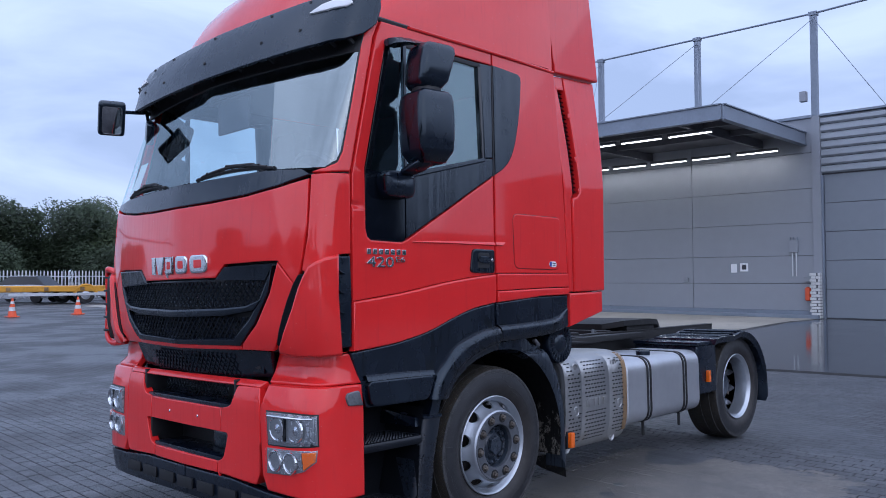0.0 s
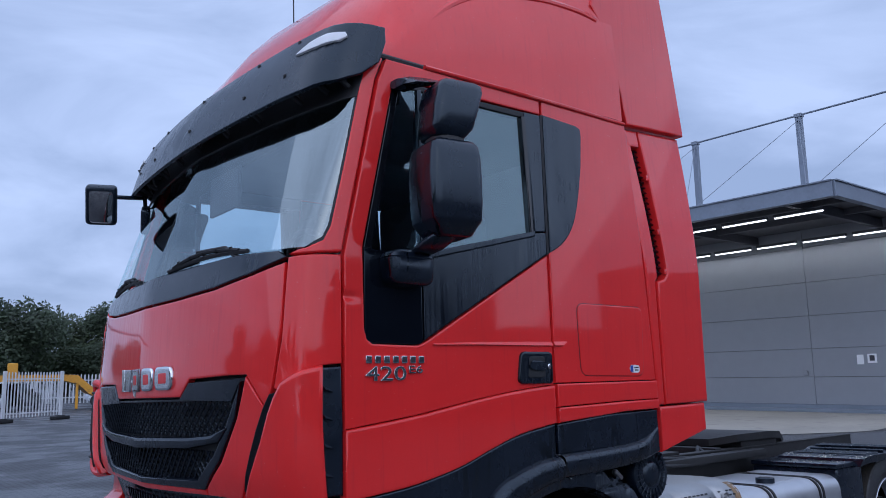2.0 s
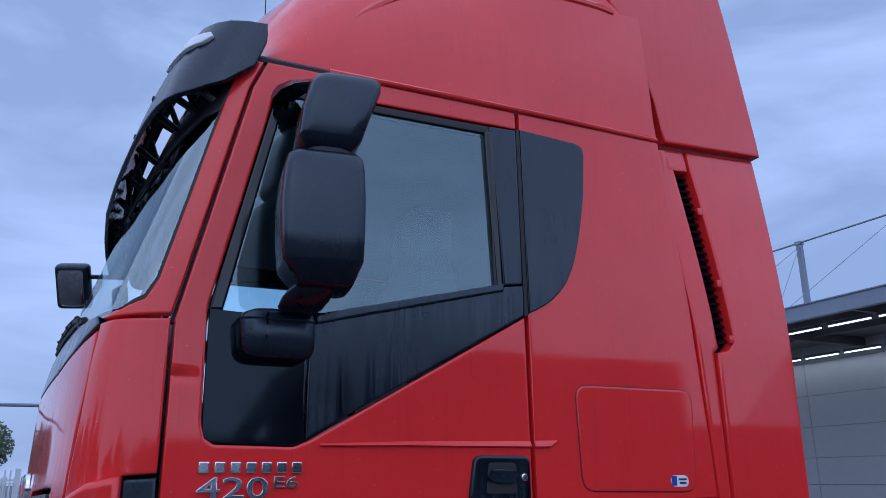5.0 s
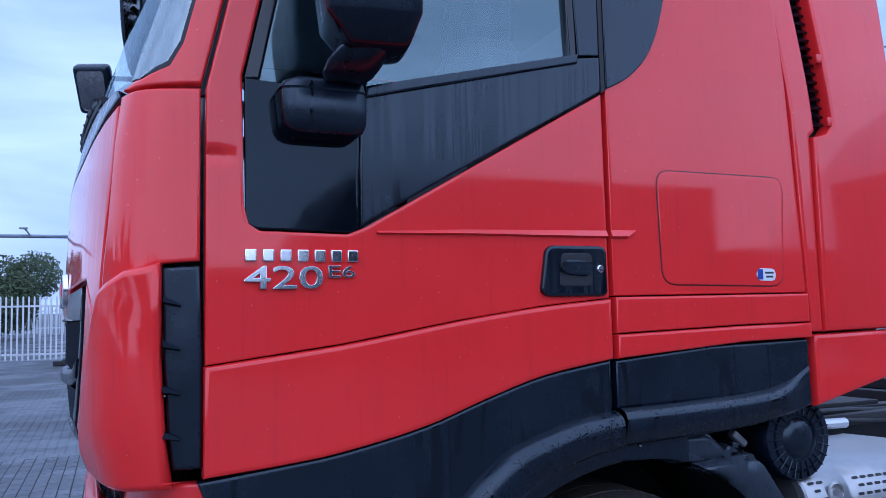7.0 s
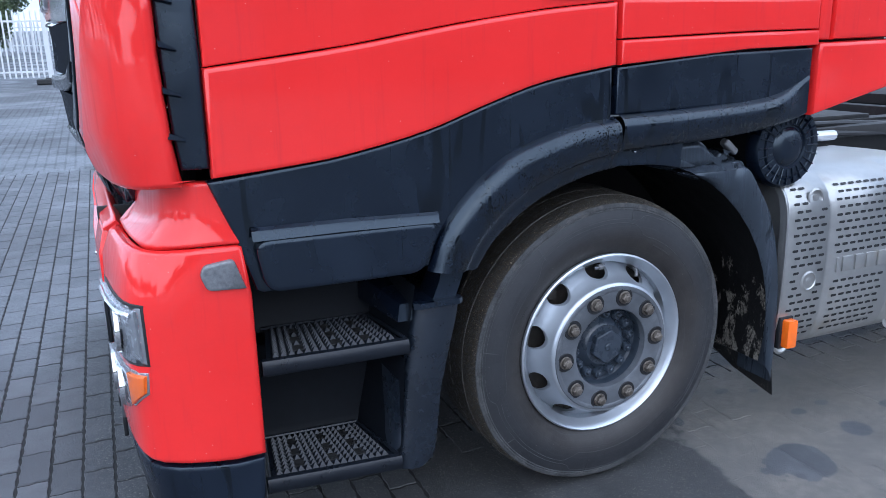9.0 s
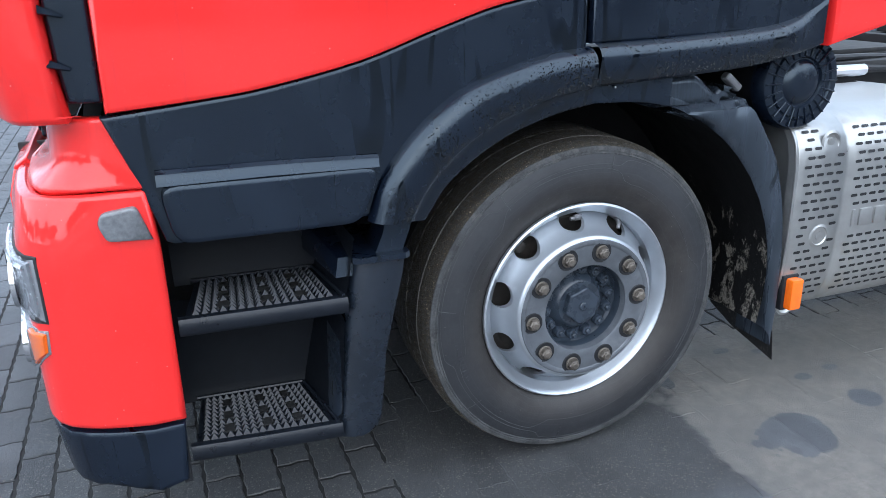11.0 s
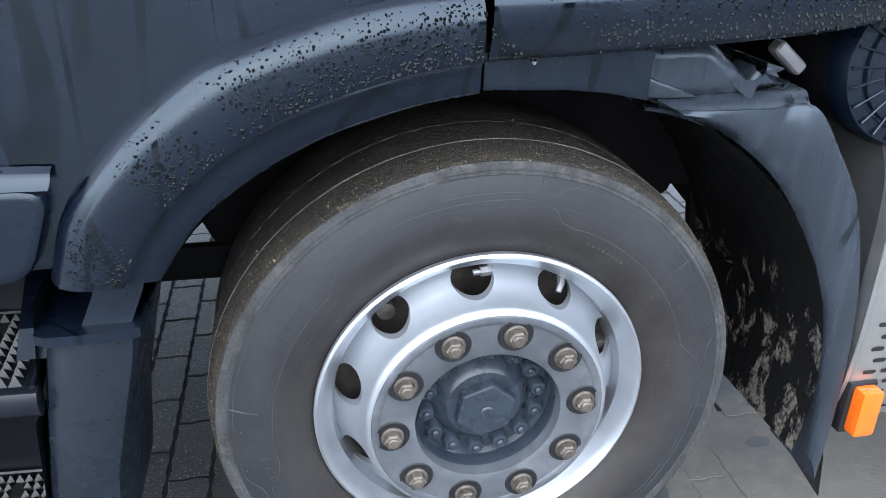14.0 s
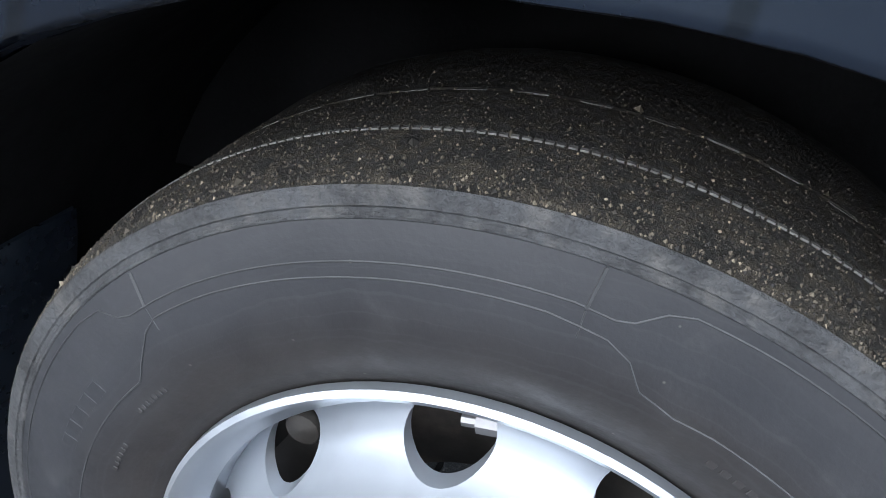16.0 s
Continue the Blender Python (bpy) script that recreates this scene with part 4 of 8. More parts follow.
def rain_beads(name, outer, inner, prof, lo, hi, count, seed, parent):
    """Beads of rain standing on a moulded band, the lower ones drawn out downward."""
    rnd = random.Random(seed)
    pv, ph = [q[0] for q in prof], [q[1] for q in prof]
    verts, faces = [], []
    n = 7
    for _ in range(count):
        k = rnd.uniform(0, len(outer) - 1.001)
        i, fr = int(k), k - int(k)
        v = lo + (hi - lo) * rnd.random() ** 0.8
        a = outer[i].lerp(outer[i + 1], fr)
        b = inner[i].lerp(inner[i + 1], fr)
        q = a.lerp(b, v)
        if math.sin(q.x * 9.0 + seed) + math.sin(q.x * 23.0 + q.y * 31.0) + rnd.uniform(-1.0, 1.0) < -0.55:
            continue
        h = float(np.interp(v, pv, ph))
        slope = (float(np.interp(v + 0.03, pv, ph)) - h) / (0.03 * (a - b).length)
        r = 0.0010 + 0.0017 * rnd.random() ** 2.2
        long = r * rnd.uniform(1.0, 2.2 if v > 0.35 else 1.4)
        b0 = len(verts)
        for lift, sc in ((-0.0006, 1.0), (0.0004, 0.75)):
            for m in range(n):
                t = 2 * math.pi * m / n
                dz = -math.sin(t) * long * sc
                verts.append((q.x + math.cos(t) * r * sc, -h - slope * dz - lift, q.y + dz))
        verts.append((q.x, -h - 0.0009, q.y))
        for m in range(n):
            m2 = (m + 1) % n
            faces += [(b0 + m, b0 + n + m, b0 + n + m2, b0 + m2), (b0 + n + m, b0 + 2 * n, b0 + n + m2)]
    tagged(part(name, from_lists(verts, faces), RAIN, parent), kind="stuff")


rain_beads("rain_bead", [Vector(q[:2]) for q in arch_out], [Vector(q[:2]) for q in arch_in], PROF, 0.10, 0.64, 2300, 3, fender)
rain_beads("rain_bead", [Vector(q[:2]) for q in rear_out[:-9]], [Vector(q[:2]) for q in rear_in[:-9]], PROF_R, 0.1, 0.95, 1250, 5, fender)
side_part("rivet", disc((0.023, 0.006, 1.104), 0.004, 0.006), CHROME, far=False)

# wheel arch behind the flare and the mudguard
ARCH = [(math.cos(radians(a)) * 0.60, math.sin(radians(a)) * 0.585) for a in range(-14, 178, 8)]
rings = [[(x, y, 0.49 + z) for y in (0.03, 0.16, 0.30, 0.34 if (x < 0 and 0.05 < z < 0.165) or (x > 0 and 0.05 < z < 0.16) else 0.62)] for x, z in ARCH]
side_part("wheel_arch_liner", loft(rings, False, False), LINER)
mg_out = spline([(0.205, 1.024, 0), (0.290, 1.016, 0), (0.400, 1.0155, 0), (0.488, 1.014, 0), (0.552, 0.935, 0), (0.612, 0.830, 0), (0.655, 0.660, 0), (0.670, 0.450, 0), (0.664, 0.250, 0)], 5)
mg_in = spline([(0.203, 1.020, 0), (0.265, 1.004, 0), (0.345, 0.974, 0), (0.425, 0.918, 0), (0.490, 0.845, 0), (0.545, 0.752, 0), (0.592, 0.620, 0), (0.622, 0.460, 0), (0.642, 0.310, 0)], 5)
MP = [(0.0, -0.16), (0.0, -0.006), (0.06, 0.0), (0.5, 0.004), (0.80, 0.0), (1.0, -0.014), (1.02, -0.07)]
mud = side_part("mudguard", ribbon([Vector(q[:2]) for q in mg_out], [Vector(q[:2]) for q in mg_in], MP, lambda x, z: (x, 0.044, z)), GUARD, label="black plastic mudguard behind the front wheel", sharp=45)
# stepped crown of the mudguard: a sloping ledge, a set-back box with a rounded head and shoulder, two small facets
side_part("mudguard_ledge", loft([[(x, 0.046, 1.0145), (x, 0.050, 1.0185), (x, 0.062, 1.0335), (x, 0.075, 1.036), (x, 0.20, 1.037)] for x in (0.232, 0.30, 0.40, 0.478)], False, False), GUARD, mud, sharp=50)
side_part("mudguard_crown", panel(rounded([(0.194, 1.030), (0.194, 1.115), (0.310, 1.115), (0.345, 1.086), (0.408, 1.030)], [0.002, 0.01, 0.035, 0.06, 0.002], 6), lambda x, z: (x, 0.058, z), 0.16, 0.022, 0.0, (0.04, 0.02)), GUARD, mud, sharp=70)
side_part("mudguard_facet", panel([(0.196, 1.033), (0.196, 1.073), (0.230, 1.060), (0.294, 1.033)], lambda x, z: (x, 0.052 + 0.05 * (1.073 - z), z), 0.02, 0.005), GUARD, mud, sharp=60)
side_part("mudguard_shoulder", panel(rounded([(0.372, 1.034), (0.384, 1.058), (0.400, 1.078), (0.414, 1.076), (0.456, 1.034)], [0.002, 0.02, 0.012, 0.012, 0.002], 4), lambda x, z: (x, 0.070, z), 0.12, 0.010), GUARD, mud, sharp=60)
bm = box((0, 0, 0), (0.066, 0.030, 0.024), 0.010, 3)
bm.transform(Matrix.Translation((0.466, 0.112, 1.076)) @ Matrix.Rotation(radians(40), 4, "Y"))
side_part("bracket_tab", bm, DULL, mud, "pale metal tab", far=False)
k = simple("muddy_flap", (0.008, 0.008, 0.009), 0.5, 0, 230, 0.4, 0.5, dirt=(0.15, 0.135, 0.11), dirt_amount=0.565)
side_part("mud_flap", loft([[(0.585 + 0.011 * j, 0.075 + 0.006 * math.sin(j), 0.80 - 0.052 * j - (0.05 if j == 11 else 0)), (0.60 + 0.011 * j, 0.28, 0.80 - 0.054 * j), (0.60 + 0.011 * j, 0.40, 0.80 - 0.050 * j)] for j in range(12)], False, False), k, mud, "black mud flap spattered with dried mud")

# ---------------------------------------------------------------- the front of the cab
top = on_front([(0.104, 1.995), (0.30, 1.955), (0.55, 1.928), (0.85, 1.916), (YC, 1.913), (1.51, 1.916), (1.81, 1.928), (2.06, 1.955), (2.256, 1.995)])
# the flap in three pieces round the grille opening
flap_top = on_front([(0.108, 1.985), (0.100, 1.75), (0.14, 1.53), (0.17, 1.46), (0.285, 1.583), (0.40, 1.584), (0.70, 1.578), (0.78, 1.508), (1.58, 1.508), (1.66, 1.578), (1.96, 1.584), (2.075, 1.583), (2.19, 1.46), (2.22, 1.53), (2.26, 1.75), (2.252, 1.985)])
bonnet = part("front_flap", panel(top[::-1][1:-1] + flap_top, WRAP, 0.03, 0.006, 0.0, (0.10, 0.5)), RED, truck, "red front flap below the windscreen")
for far in (0, 1):
    leg = [(0.172, 1.456), (0.22, 1.351), (0.31, 1.180), (0.36, 1.128), (0.60, 1.128), (0.585, 1.160), (0.45, 1.265), (0.345, 1.425), (0.288, 1.578)]
    if far:
        leg = [(2 * YC - y, z) for y, z in leg]
    part("flap_leg", panel(on_front(leg), WRAP, 0.03, 0.006, 0.0, (0.08, 0.08)), RED, bonnet)
part("flap_hem", panel(on_front([(0.603, 1.128), (YC, 1.118), (1.757, 1.128), (1.757, 1.150), (YC, 1.142), (0.603, 1.150)]), WRAP, 0.03, 0.005, 0.0, (0.10, 0.5)), RED, bonnet)
# grille
gr = [(0.30, 1.575), (0.70, 1.570), (0.78, 1.500), (1.58, 1.500), (1.66, 1.570), (2.06, 1.575), (2.01, 1.43), (1.90, 1.27), (1.76, 1.150), (YC, 1.142), (0.60, 1.150), (0.46, 1.27), (0.35, 1.43)]
grille = part("grille", panel(on_front(gr), WRAP, 0.02, 0.004, -0.028, (0.08, 0.5)), DARK, truck, "black front grille with diamond mesh")
part("grille_surround", panel(on_front([(0.296, 1.579), (0.70, 1.574), (0.785, 1.503), (1.575, 1.503), (1.66, 1.574), (2.064, 1.579), (1.99, 1.478), (1.40, 1.490), (0.95, 1.490), (0.37, 1.478)]), WRAP, 0.03, 0.006, 0.004, (0.08, 0.5)), SATIN, grille)
for s in (0, 1):
    leg = [(0.318, 1.560), (0.37, 1.474), (0.415, 1.400), (0.50, 1.29), (0.64, 1.185), (YC, 1.168), (YC, 1.143), (0.605, 1.151), (0.462, 1.268), (0.352, 1.43)]
    if s:
        leg = [(2 * YC - y, z) for y, z in leg]
    part("grille_surround", panel(on_front(leg), WRAP, 0.03, 0.006, 0.004, (0.08, 0.5)), SATIN, grille)
bar = [(0.40, 1.395), (0.52, 1.362), (0.70, 1.350), (YC, 1.340), (1.66, 1.350), (1.84, 1.362), (1.96, 1.395), (1.90, 1.335), (1.66, 1.305), (YC, 1.293), (0.70, 1.305), (0.46, 1.335)]
part("grille_bar", panel(on_front(bar), WRAP, 0.04, 0.012, 0.012, (0.08, 0.5)), SATIN, grille)


def mesh_bars(y0, y1, z0, z1, clip, pitch=0.042, surf=WRAP, conv=U_OF, h=-0.012, r=0.0045):
    """Crossing bars of a diamond mesh, clipped by clip(y, z)."""
    bms = []
    for sgn in (1, -1):
        y = y0 - (z1 - z0)
        while y < y1 + (z1 - z0):
            run = []
            for k in range(25):
                z = z0 + (z1 - z0) * k / 24
                q = y + sgn * (z - (z0 + z1) / 2) * 0.95
                if clip(q, z):
                    p = Vector(surf(conv(q, z), z))
                    run.append((p.x + 0.012 + 0.003 * sgn, p.y, p.z))
                elif run:
                    if len(run) > 1:
                        bms.append(tube([run[0], run[-1]], r, 4))
                    run = []
            if len(run) > 1:
                bms.append(tube([run[0], run[-1]], r, 4))
            y += pitch
    return merge(*bms)


def in_grille(y, z):
    o = abs(y - YC)
    lim = np.interp(z, [1.165, 1.27, 1.43, 1.49], [0.55, 0.72, 0.81, 0.83])
    return o < lim and not (1.30 < z < 1.345)


part("grille_mesh", mesh_bars(0.3, 2.06, 1.165, 1.488, in_grille), SATIN, grille, "black diamond mesh")
# badge on the flap: five plain chrome shapes
xs = [1.455, 1.375, 1.245, 1.10, 0.955]
shapes = [[(1.462, 1.645), (1.418, 1.643), (1.418, 1.54), (1.462, 1.542)],
          [(1.405, 1.643), (1.290, 1.640), (1.325, 1.54), (1.370, 1.54)],
          [(1.272, 1.642), (1.175, 1.640), (1.175, 1.538), (1.272, 1.538)],
          [(1.150, 1.642), (1.035, 1.640), (1.035, 1.538), (1.150, 1.538)],
          [(1.005, 1.642), (0.840, 1.640), (0.840, 1.538), (1.005, 1.538)]]
for k, s in enumerate(shapes):
    bm = panel(on_front(rounded(s, [0.004, 0.004, 0.008, 0.03, 0.04][k])), WRAP, 0.015, 0.003 if k < 2 else 0.008, 0.012, (0.05, 0.5), False, 0.001 if k < 2 else 0.004)
    part("badge_plate", bm, CHROME, bonnet, "chrome badge plate")
    if k > 1:
        yc, w = (s[0][0] + s[1][0]) / 2, (s[0][0] - s[1][0])
        hole = [(yc + w * 0.22, 1.612), (yc - w * 0.22, 1.612), (yc - w * 0.22, 1.568), (yc + w * 0.22, 1.568)]
        part("badge_inset", panel(on_front(rounded(hole, 0.008)), WRAP, 0.006, 0.001, 0.0135, (0.05, 0.5)), RED, bonnet)

# black cowl under the windscreen
low = [(0.104, 2.003), (0.30, 1.963), (0.55, 1.936), (0.85, 1.924), (YC, 1.921)]
part("windscreen_cowl", panel(on_front(mirrored(low)) + on_front([(2.20, 2.035), (1.95, 2.055), (YC, 2.052), (0.41, 2.055), (0.16, 2.035)])[0:], WRAP, 0.03, 0.005, 0.001, (0.10, 0.5)), SATIN, truck, "black cowl below the windscreen")
# windscreen
ws = [(-1.06, 2.745), (-1.075, 2.66), (-1.14, 2.382), (-1.205, 2.12), (-1.235, 2.065), (-1.30, 2.035)]
wso = [(u, z) for u, z in ws] + on_front([(0.16, 2.040), (0.41, 2.058), (YC, 2.055), (1.95, 2.058), (2.20, 2.040)])


def flip_u(u, z):
    """The u of the mirrored point on the far side."""
    return 2 * U_OF(YC, z) - u


wso += [(flip_u(u, z), z) for u, z in reversed(ws)]
windscreen = part("windscreen", panel(wso, WRAP, 0.012, 0.002, -0.004, (0.035, 0.06)), WINDSCREEN, truck, "large clear windscreen", sharp=60)
windscreen.visible_shadow = False
for far in (0, 1):
    band = [(u + 0.006, z) for u, z in ws] + [(u - 0.005, z) for u, z in reversed(ws)]
    if far:
        band = [(flip_u(u, z), z) for u, z in band]
    part("windscreen_seal", panel(band, WRAP, 0.012, 0.002, -0.001, (0.05, 0.25)), DARK, windscreen)
# corner panels, pillars and air deflectors
pillar = [(-1.058, 2.745), (-1.073, 2.66), (-1.138, 2.382), (-1.203, 2.12), (-1.233, 2.063), (-1.298, 2.033), (-1.372, 2.014), (-1.164, 2.022), (-1.160, 2.03), (-0.995, 2.745), (-0.957, 2.838), (-1.01, 2.842)]
corner = [(-1.374, 2.003), (-1.164, 2.012), (-1.164, 1.612), (-1.26, 1.604), (-1.345, 1.568), (-1.41, 1.52), (-1.435, 1.53), (-1.398, 1.70)]
defl = [(-1.246, 1.607), (-1.32, 1.590), (-1.385, 1.550), (-1.418, 1.498), (-1.444, 1.440), (-1.480, 1.345), (-1.538, 1.225), (-1.572, 1.165), (-1.568, 1.128), (-1.45, 1.117), (-1.172, 1.126), (-1.172, 1.142), (-1.226, 1.146), (-1.236, 1.228), (-1.246, 1.40)]
slot = [(-1.246, 1.598), (-1.164, 1.602), (-1.158, 1.40), (-1.158, 1.15), (-1.222, 1.15), (-1.232, 1.23), (-1.242, 1.40)]
gap_ = [(-1.425, 1.515), (-1.456, 1.510), (-1.492, 1.460), (-1.530, 1.385), (-1.562, 1.310), (-1.588, 1.235), (-1.602, 1.165), (-1.585, 1.150), (-1.55, 1.16), (-1.47, 1.30), (-1.42, 1.42)]


def both_sides(name, outline, mat, thick, edge, h, res=(0.03, 0.12), label="", parent=None):
    obs = []
    for far in (0, 1):
        o = [(flip_u(u, z), z) for u, z in outline] if far else outline
        obs.append(part(name, panel(o, WRAP, thick, edge, h, res), mat, (parent[far] if parent else truck), label, sharp=50))
    return obs


both_sides("pillar_panel", pillar, RED, 0.03, 0.005, 0.001, label="red windscreen pillar")
both_sides("corner_panel", corner, RED, 0.03, 0.005, 0.0, label="red cab corner panel")
deflector = both_sides("air_deflector", defl, RED, 0.05, 0.014, 0.03, label="red corner air deflector")
far_scoop = [(flip_u(u, z), z) for u, z in [(-1.20, 1.62), (-1.30, 1.60), (-1.345, 1.545), (-1.36, 1.40), (-1.36, 1.25), (-1.34, 1.16), (-1.20, 1.10)]]
part("scoop_channel", panel(far_scoop, WRAP, 0.02, 0.004, 0.05, (0.04, 0.12), True), DARK, deflector[1], "black ribbed channel of the air scoop", sharp=50)
rim_path = [Vector(WRAP(flip_u(u, z), z)) + Vector((-dx, dy, 0)) for u, z, dx, dy in ((-1.40, 1.580, -0.03, 0.02), (-1.33, 1.605, 0.02, 0.06), (-1.27, 1.590, 0.06, 0.085), (-1.235, 1.530, 0.085, 0.10), (-1.225, 1.35, 0.09, 0.10), (-1.235, 1.20, 0.085, 0.10), (-1.27, 1.135, 0.06, 0.085), (-1.34, 1.105, 0.02, 0.06), (-1.44, 1.120, -0.03, 0.0))]
part("scoop_rim", tube(spline([tuple(q) for q in rim_path], 4), 0.021, 10), RED, deflector[1], "red outer rim of the air scoop")
for k in range(5):
    p = WRAP(flip_u(-1.26, 1.55 - 0.09 * k), 1.55 - 0.09 * k)
    part("scoop_fin", box((p[0] - 0.02, 2 * YC + 0.04, p[2]), (0.14, 0.13, 0.012), 0.004, 1), DARK, deflector[1])
part("scoop_back", box((-1.16, 2 * YC + 0.04, 1.37), (0.03, 0.14, 0.46), 0.01, 1), DARK, deflector[1])
both_sides("deflector_slot", slot, BLACK, 0.05, 0.006, -0.004, parent=deflector)
both_sides("deflector_gap", gap_, RECESS, 0.03, 0.003, 0.0035, (0.02, 0.03), parent=deflector)
for s in range(4):
    z = 1.52 - 0.098 * s
    bm = loft([[(-1.243, 0.0, z + 0.014), (-1.243, -0.018, z), (-1.243, 0.0, z - 0.004)], [(-1.205, 0.004, z - 0.004), (-1.205, -0.006, z - 0.008), (-1.205, 0.004, z - 0.012)]])
    side_part("slot_fin", bm, BLACK, deflector[0], far=False)

# inner shell that closes the gaps
SHELL = [(-1.155, 1.13), (-1.155, 2.0), (-1.07, 2.0), (-1.07, 1.70), (-0.785, 1.69), (-0.06, 2.10), (-0.06, 2.83), (0.58, 2.84), (0.67, 1.39), (-0.06, 1.33), (-0.5, 1.22)]
side_part("inner_shell", panel(SHELL, lambda x, z: (x, 0.032, z), 0.02, 0.002), DARK)
side_part("inner_shell", panel([(-1.164, 2.0), (-1.072, 2.03), (-0.915, 2.74), (-0.06, 2.77), (-0.06, 2.84), (-0.95, 2.84), (-0.99, 2.74)], lambda x, z: (x, 0.032, z), 0.02, 0.002), DARK)
part("front_shell", panel(on_front([(0.12, 1.10), (2.24, 1.10), (2.26, 2.03), (YC, 2.03), (0.10, 2.03)]), WRAP, 0.02, 0.003, -0.05, (0.10, 0.12)), DARK, truck)

# ---------------------------------------------------------------- bumper


def bump(name, pts, mat, thick=0.04, edge=0.008, h=0.0, parent=None, label="", res=(0.05, 0.06), far=False):
    o = [(U_OF_B(y, z), z) for y, z in pts]
    return part(name, panel(o, WRAP_B, thick, edge, h, res), mat, parent or truck, label, sharp=50)


bumper = part("bumper", panel([(-1.100, 0.968), (-1.087, 0.84), (-1.085, 0.418), (-1.16, 0.415), (-1.30, 0.425), (U_OF_B(0.38, 0.44), 0.44), (U_OF_B(0.42, 0.52), 0.52), (U_OF_B(0.44, 0.84), 0.84), (U_OF_B(0.42, 0.97), 0.97), (-1.40, 0.972)], WRAP_B, 0.05, 0.012, 0.0, (0.04, 0.12)), RED, truck, "red front bumper with steps and lamps", sharp=50)
part("bumper_corner", panel([(2 * U_OF_B(YC, z) - u, z) for u, z in [(-1.100, 0.968), (-1.087, 0.84), (-1.085, 0.418), (-1.16, 0.415), (-1.30, 0.425), (U_OF_B(0.38, 0.44), 0.44), (U_OF_B(0.42, 0.52), 0.52), (U_OF_B(0.44, 0.84), 0.84), (U_OF_B(0.42, 0.97), 0.97), (-1.40, 0.972)]], WRAP_B, 0.05, 0.012, 0.0, (0.04, 0.12)), RED, bumper, sharp=50)
# top shelf and centre
part("bumper_shelf", panel([(-1.108, 1.118), (-1.125, 1.05), (-1.105, 0.970), (-1.40, 0.974), (U_OF_B(0.42, 0.974), 0.974), (U_OF_B(0.42, 1.118), 1.118)], WRAP_B, 0.04, 0.006, 0.0, (0.04, 0.04)), RED, bumper, sharp=60)
part("bumper_shelf", panel([(2 * U_OF_B(YC, z) - u, z) for u, z in [(-1.108, 1.118), (-1.125, 1.05), (-1.105, 0.970), (-1.40, 0.974), (U_OF_B(0.42, 0.974), 0.974), (U_OF_B(0.42, 1.118), 1.118)]], WRAP_B, 0.04, 0.006, 0.0, (0.04, 0.04)), RED, bumper, sharp=60)
E0, E1 = 0.448, 2 * YC - 0.448
bump("bumper_bar", [(E0 - 0.02, 0.972), (E1 + 0.02, 0.972), (E1, 0.9430), (E0, 0.9430)], RED, 0.05, 0.004, 0.004, bumper)
POST = [(q[0], q[1]) for q in rounded([(E0, 0.942), (0.645, 0.942), (0.685, 0.835), (0.782, 0.815), (0.782, 0.69), (0.715, 0.688), (0.765, 0.55), (0.82, 0.532), (0.82, 0.47), (0.46, 0.455), (0.425, 0.52)], [0.003, 0.02, 0.035, 0.002, 0.002, 0.02, 0.035, 0.002, 0.002, 0.02, 0.02])]
bump("bumper_post", POST, RED, 0.05, 0.004, 0.004, bumper)
bump("bumper_post", [(2 * YC - y, z) for y, z in POST], RED, 0.05, 0.004, 0.004, bumper)
bump("plate_carrier", [(0.785, 0.815), (1.575, 0.815), (1.575, 0.690), (0.785, 0.690)], RED, 0.05, 0.003, 0.004, bumper, "red blank plate carrier")
bump("bumper_hem", [(0.825, 0.530), (1.535, 0.530), (1.535, 0.468), (YC, 0.464), (0.825, 0.468)], RED, 0.05, 0.004, 0.004, bumper)
for y in (1.02, 1.34):
    part("screw", disc((WRAP_B(U_OF_B(y, 0.75), 0.75)[0] - 0.009, y, 0.75), 0.008, 0.006, "x"), CHROME, bumper)
# the two foot openings with rubber treads
for z0, z1, hw in ((0.83, 0.945, 0.50), (0.545, 0.685, 0.42)):
    part("step_recess", merge(box((-1.20, YC, (z0 + z1) / 2), (0.02, 2 * hw + 0.1, z1 - z0 + 0.06), 0.004), box((-1.30, YC - hw - 0.01, (z0 + z1) / 2), (0.22, 0.02, z1 - z0 + 0.05), 0.004), box((-1.30, YC + hw + 0.01, (z0 + z1) / 2), (0.22, 0.02, z1 - z0 + 0.05), 0.004)), DARK, bumper)
    part("step_tread", box((-1.315, YC, z0 - 0.008), (0.20, 2 * hw - 0.08, 0.03), 0.006), BLACK, bumper, "ribbed black foot tread")
part("grille_mesh", mesh_bars(0.74, 1.62, 0.84, 0.935, lambda y, z: 0.90 < y < 1.62, 0.036, lambda u, z: (WRAP_B(u, z)[0] + 0.10, WRAP_B(u, z)[1], z), U_OF_B, r=0.003), SATIN, bumper, "black mesh behind the foot opening")
part("towing_cover", box((-1.25, 1.02, 0.60), (0.08, 0.16, 0.10), 0.015, 2), SATIN, bumper)
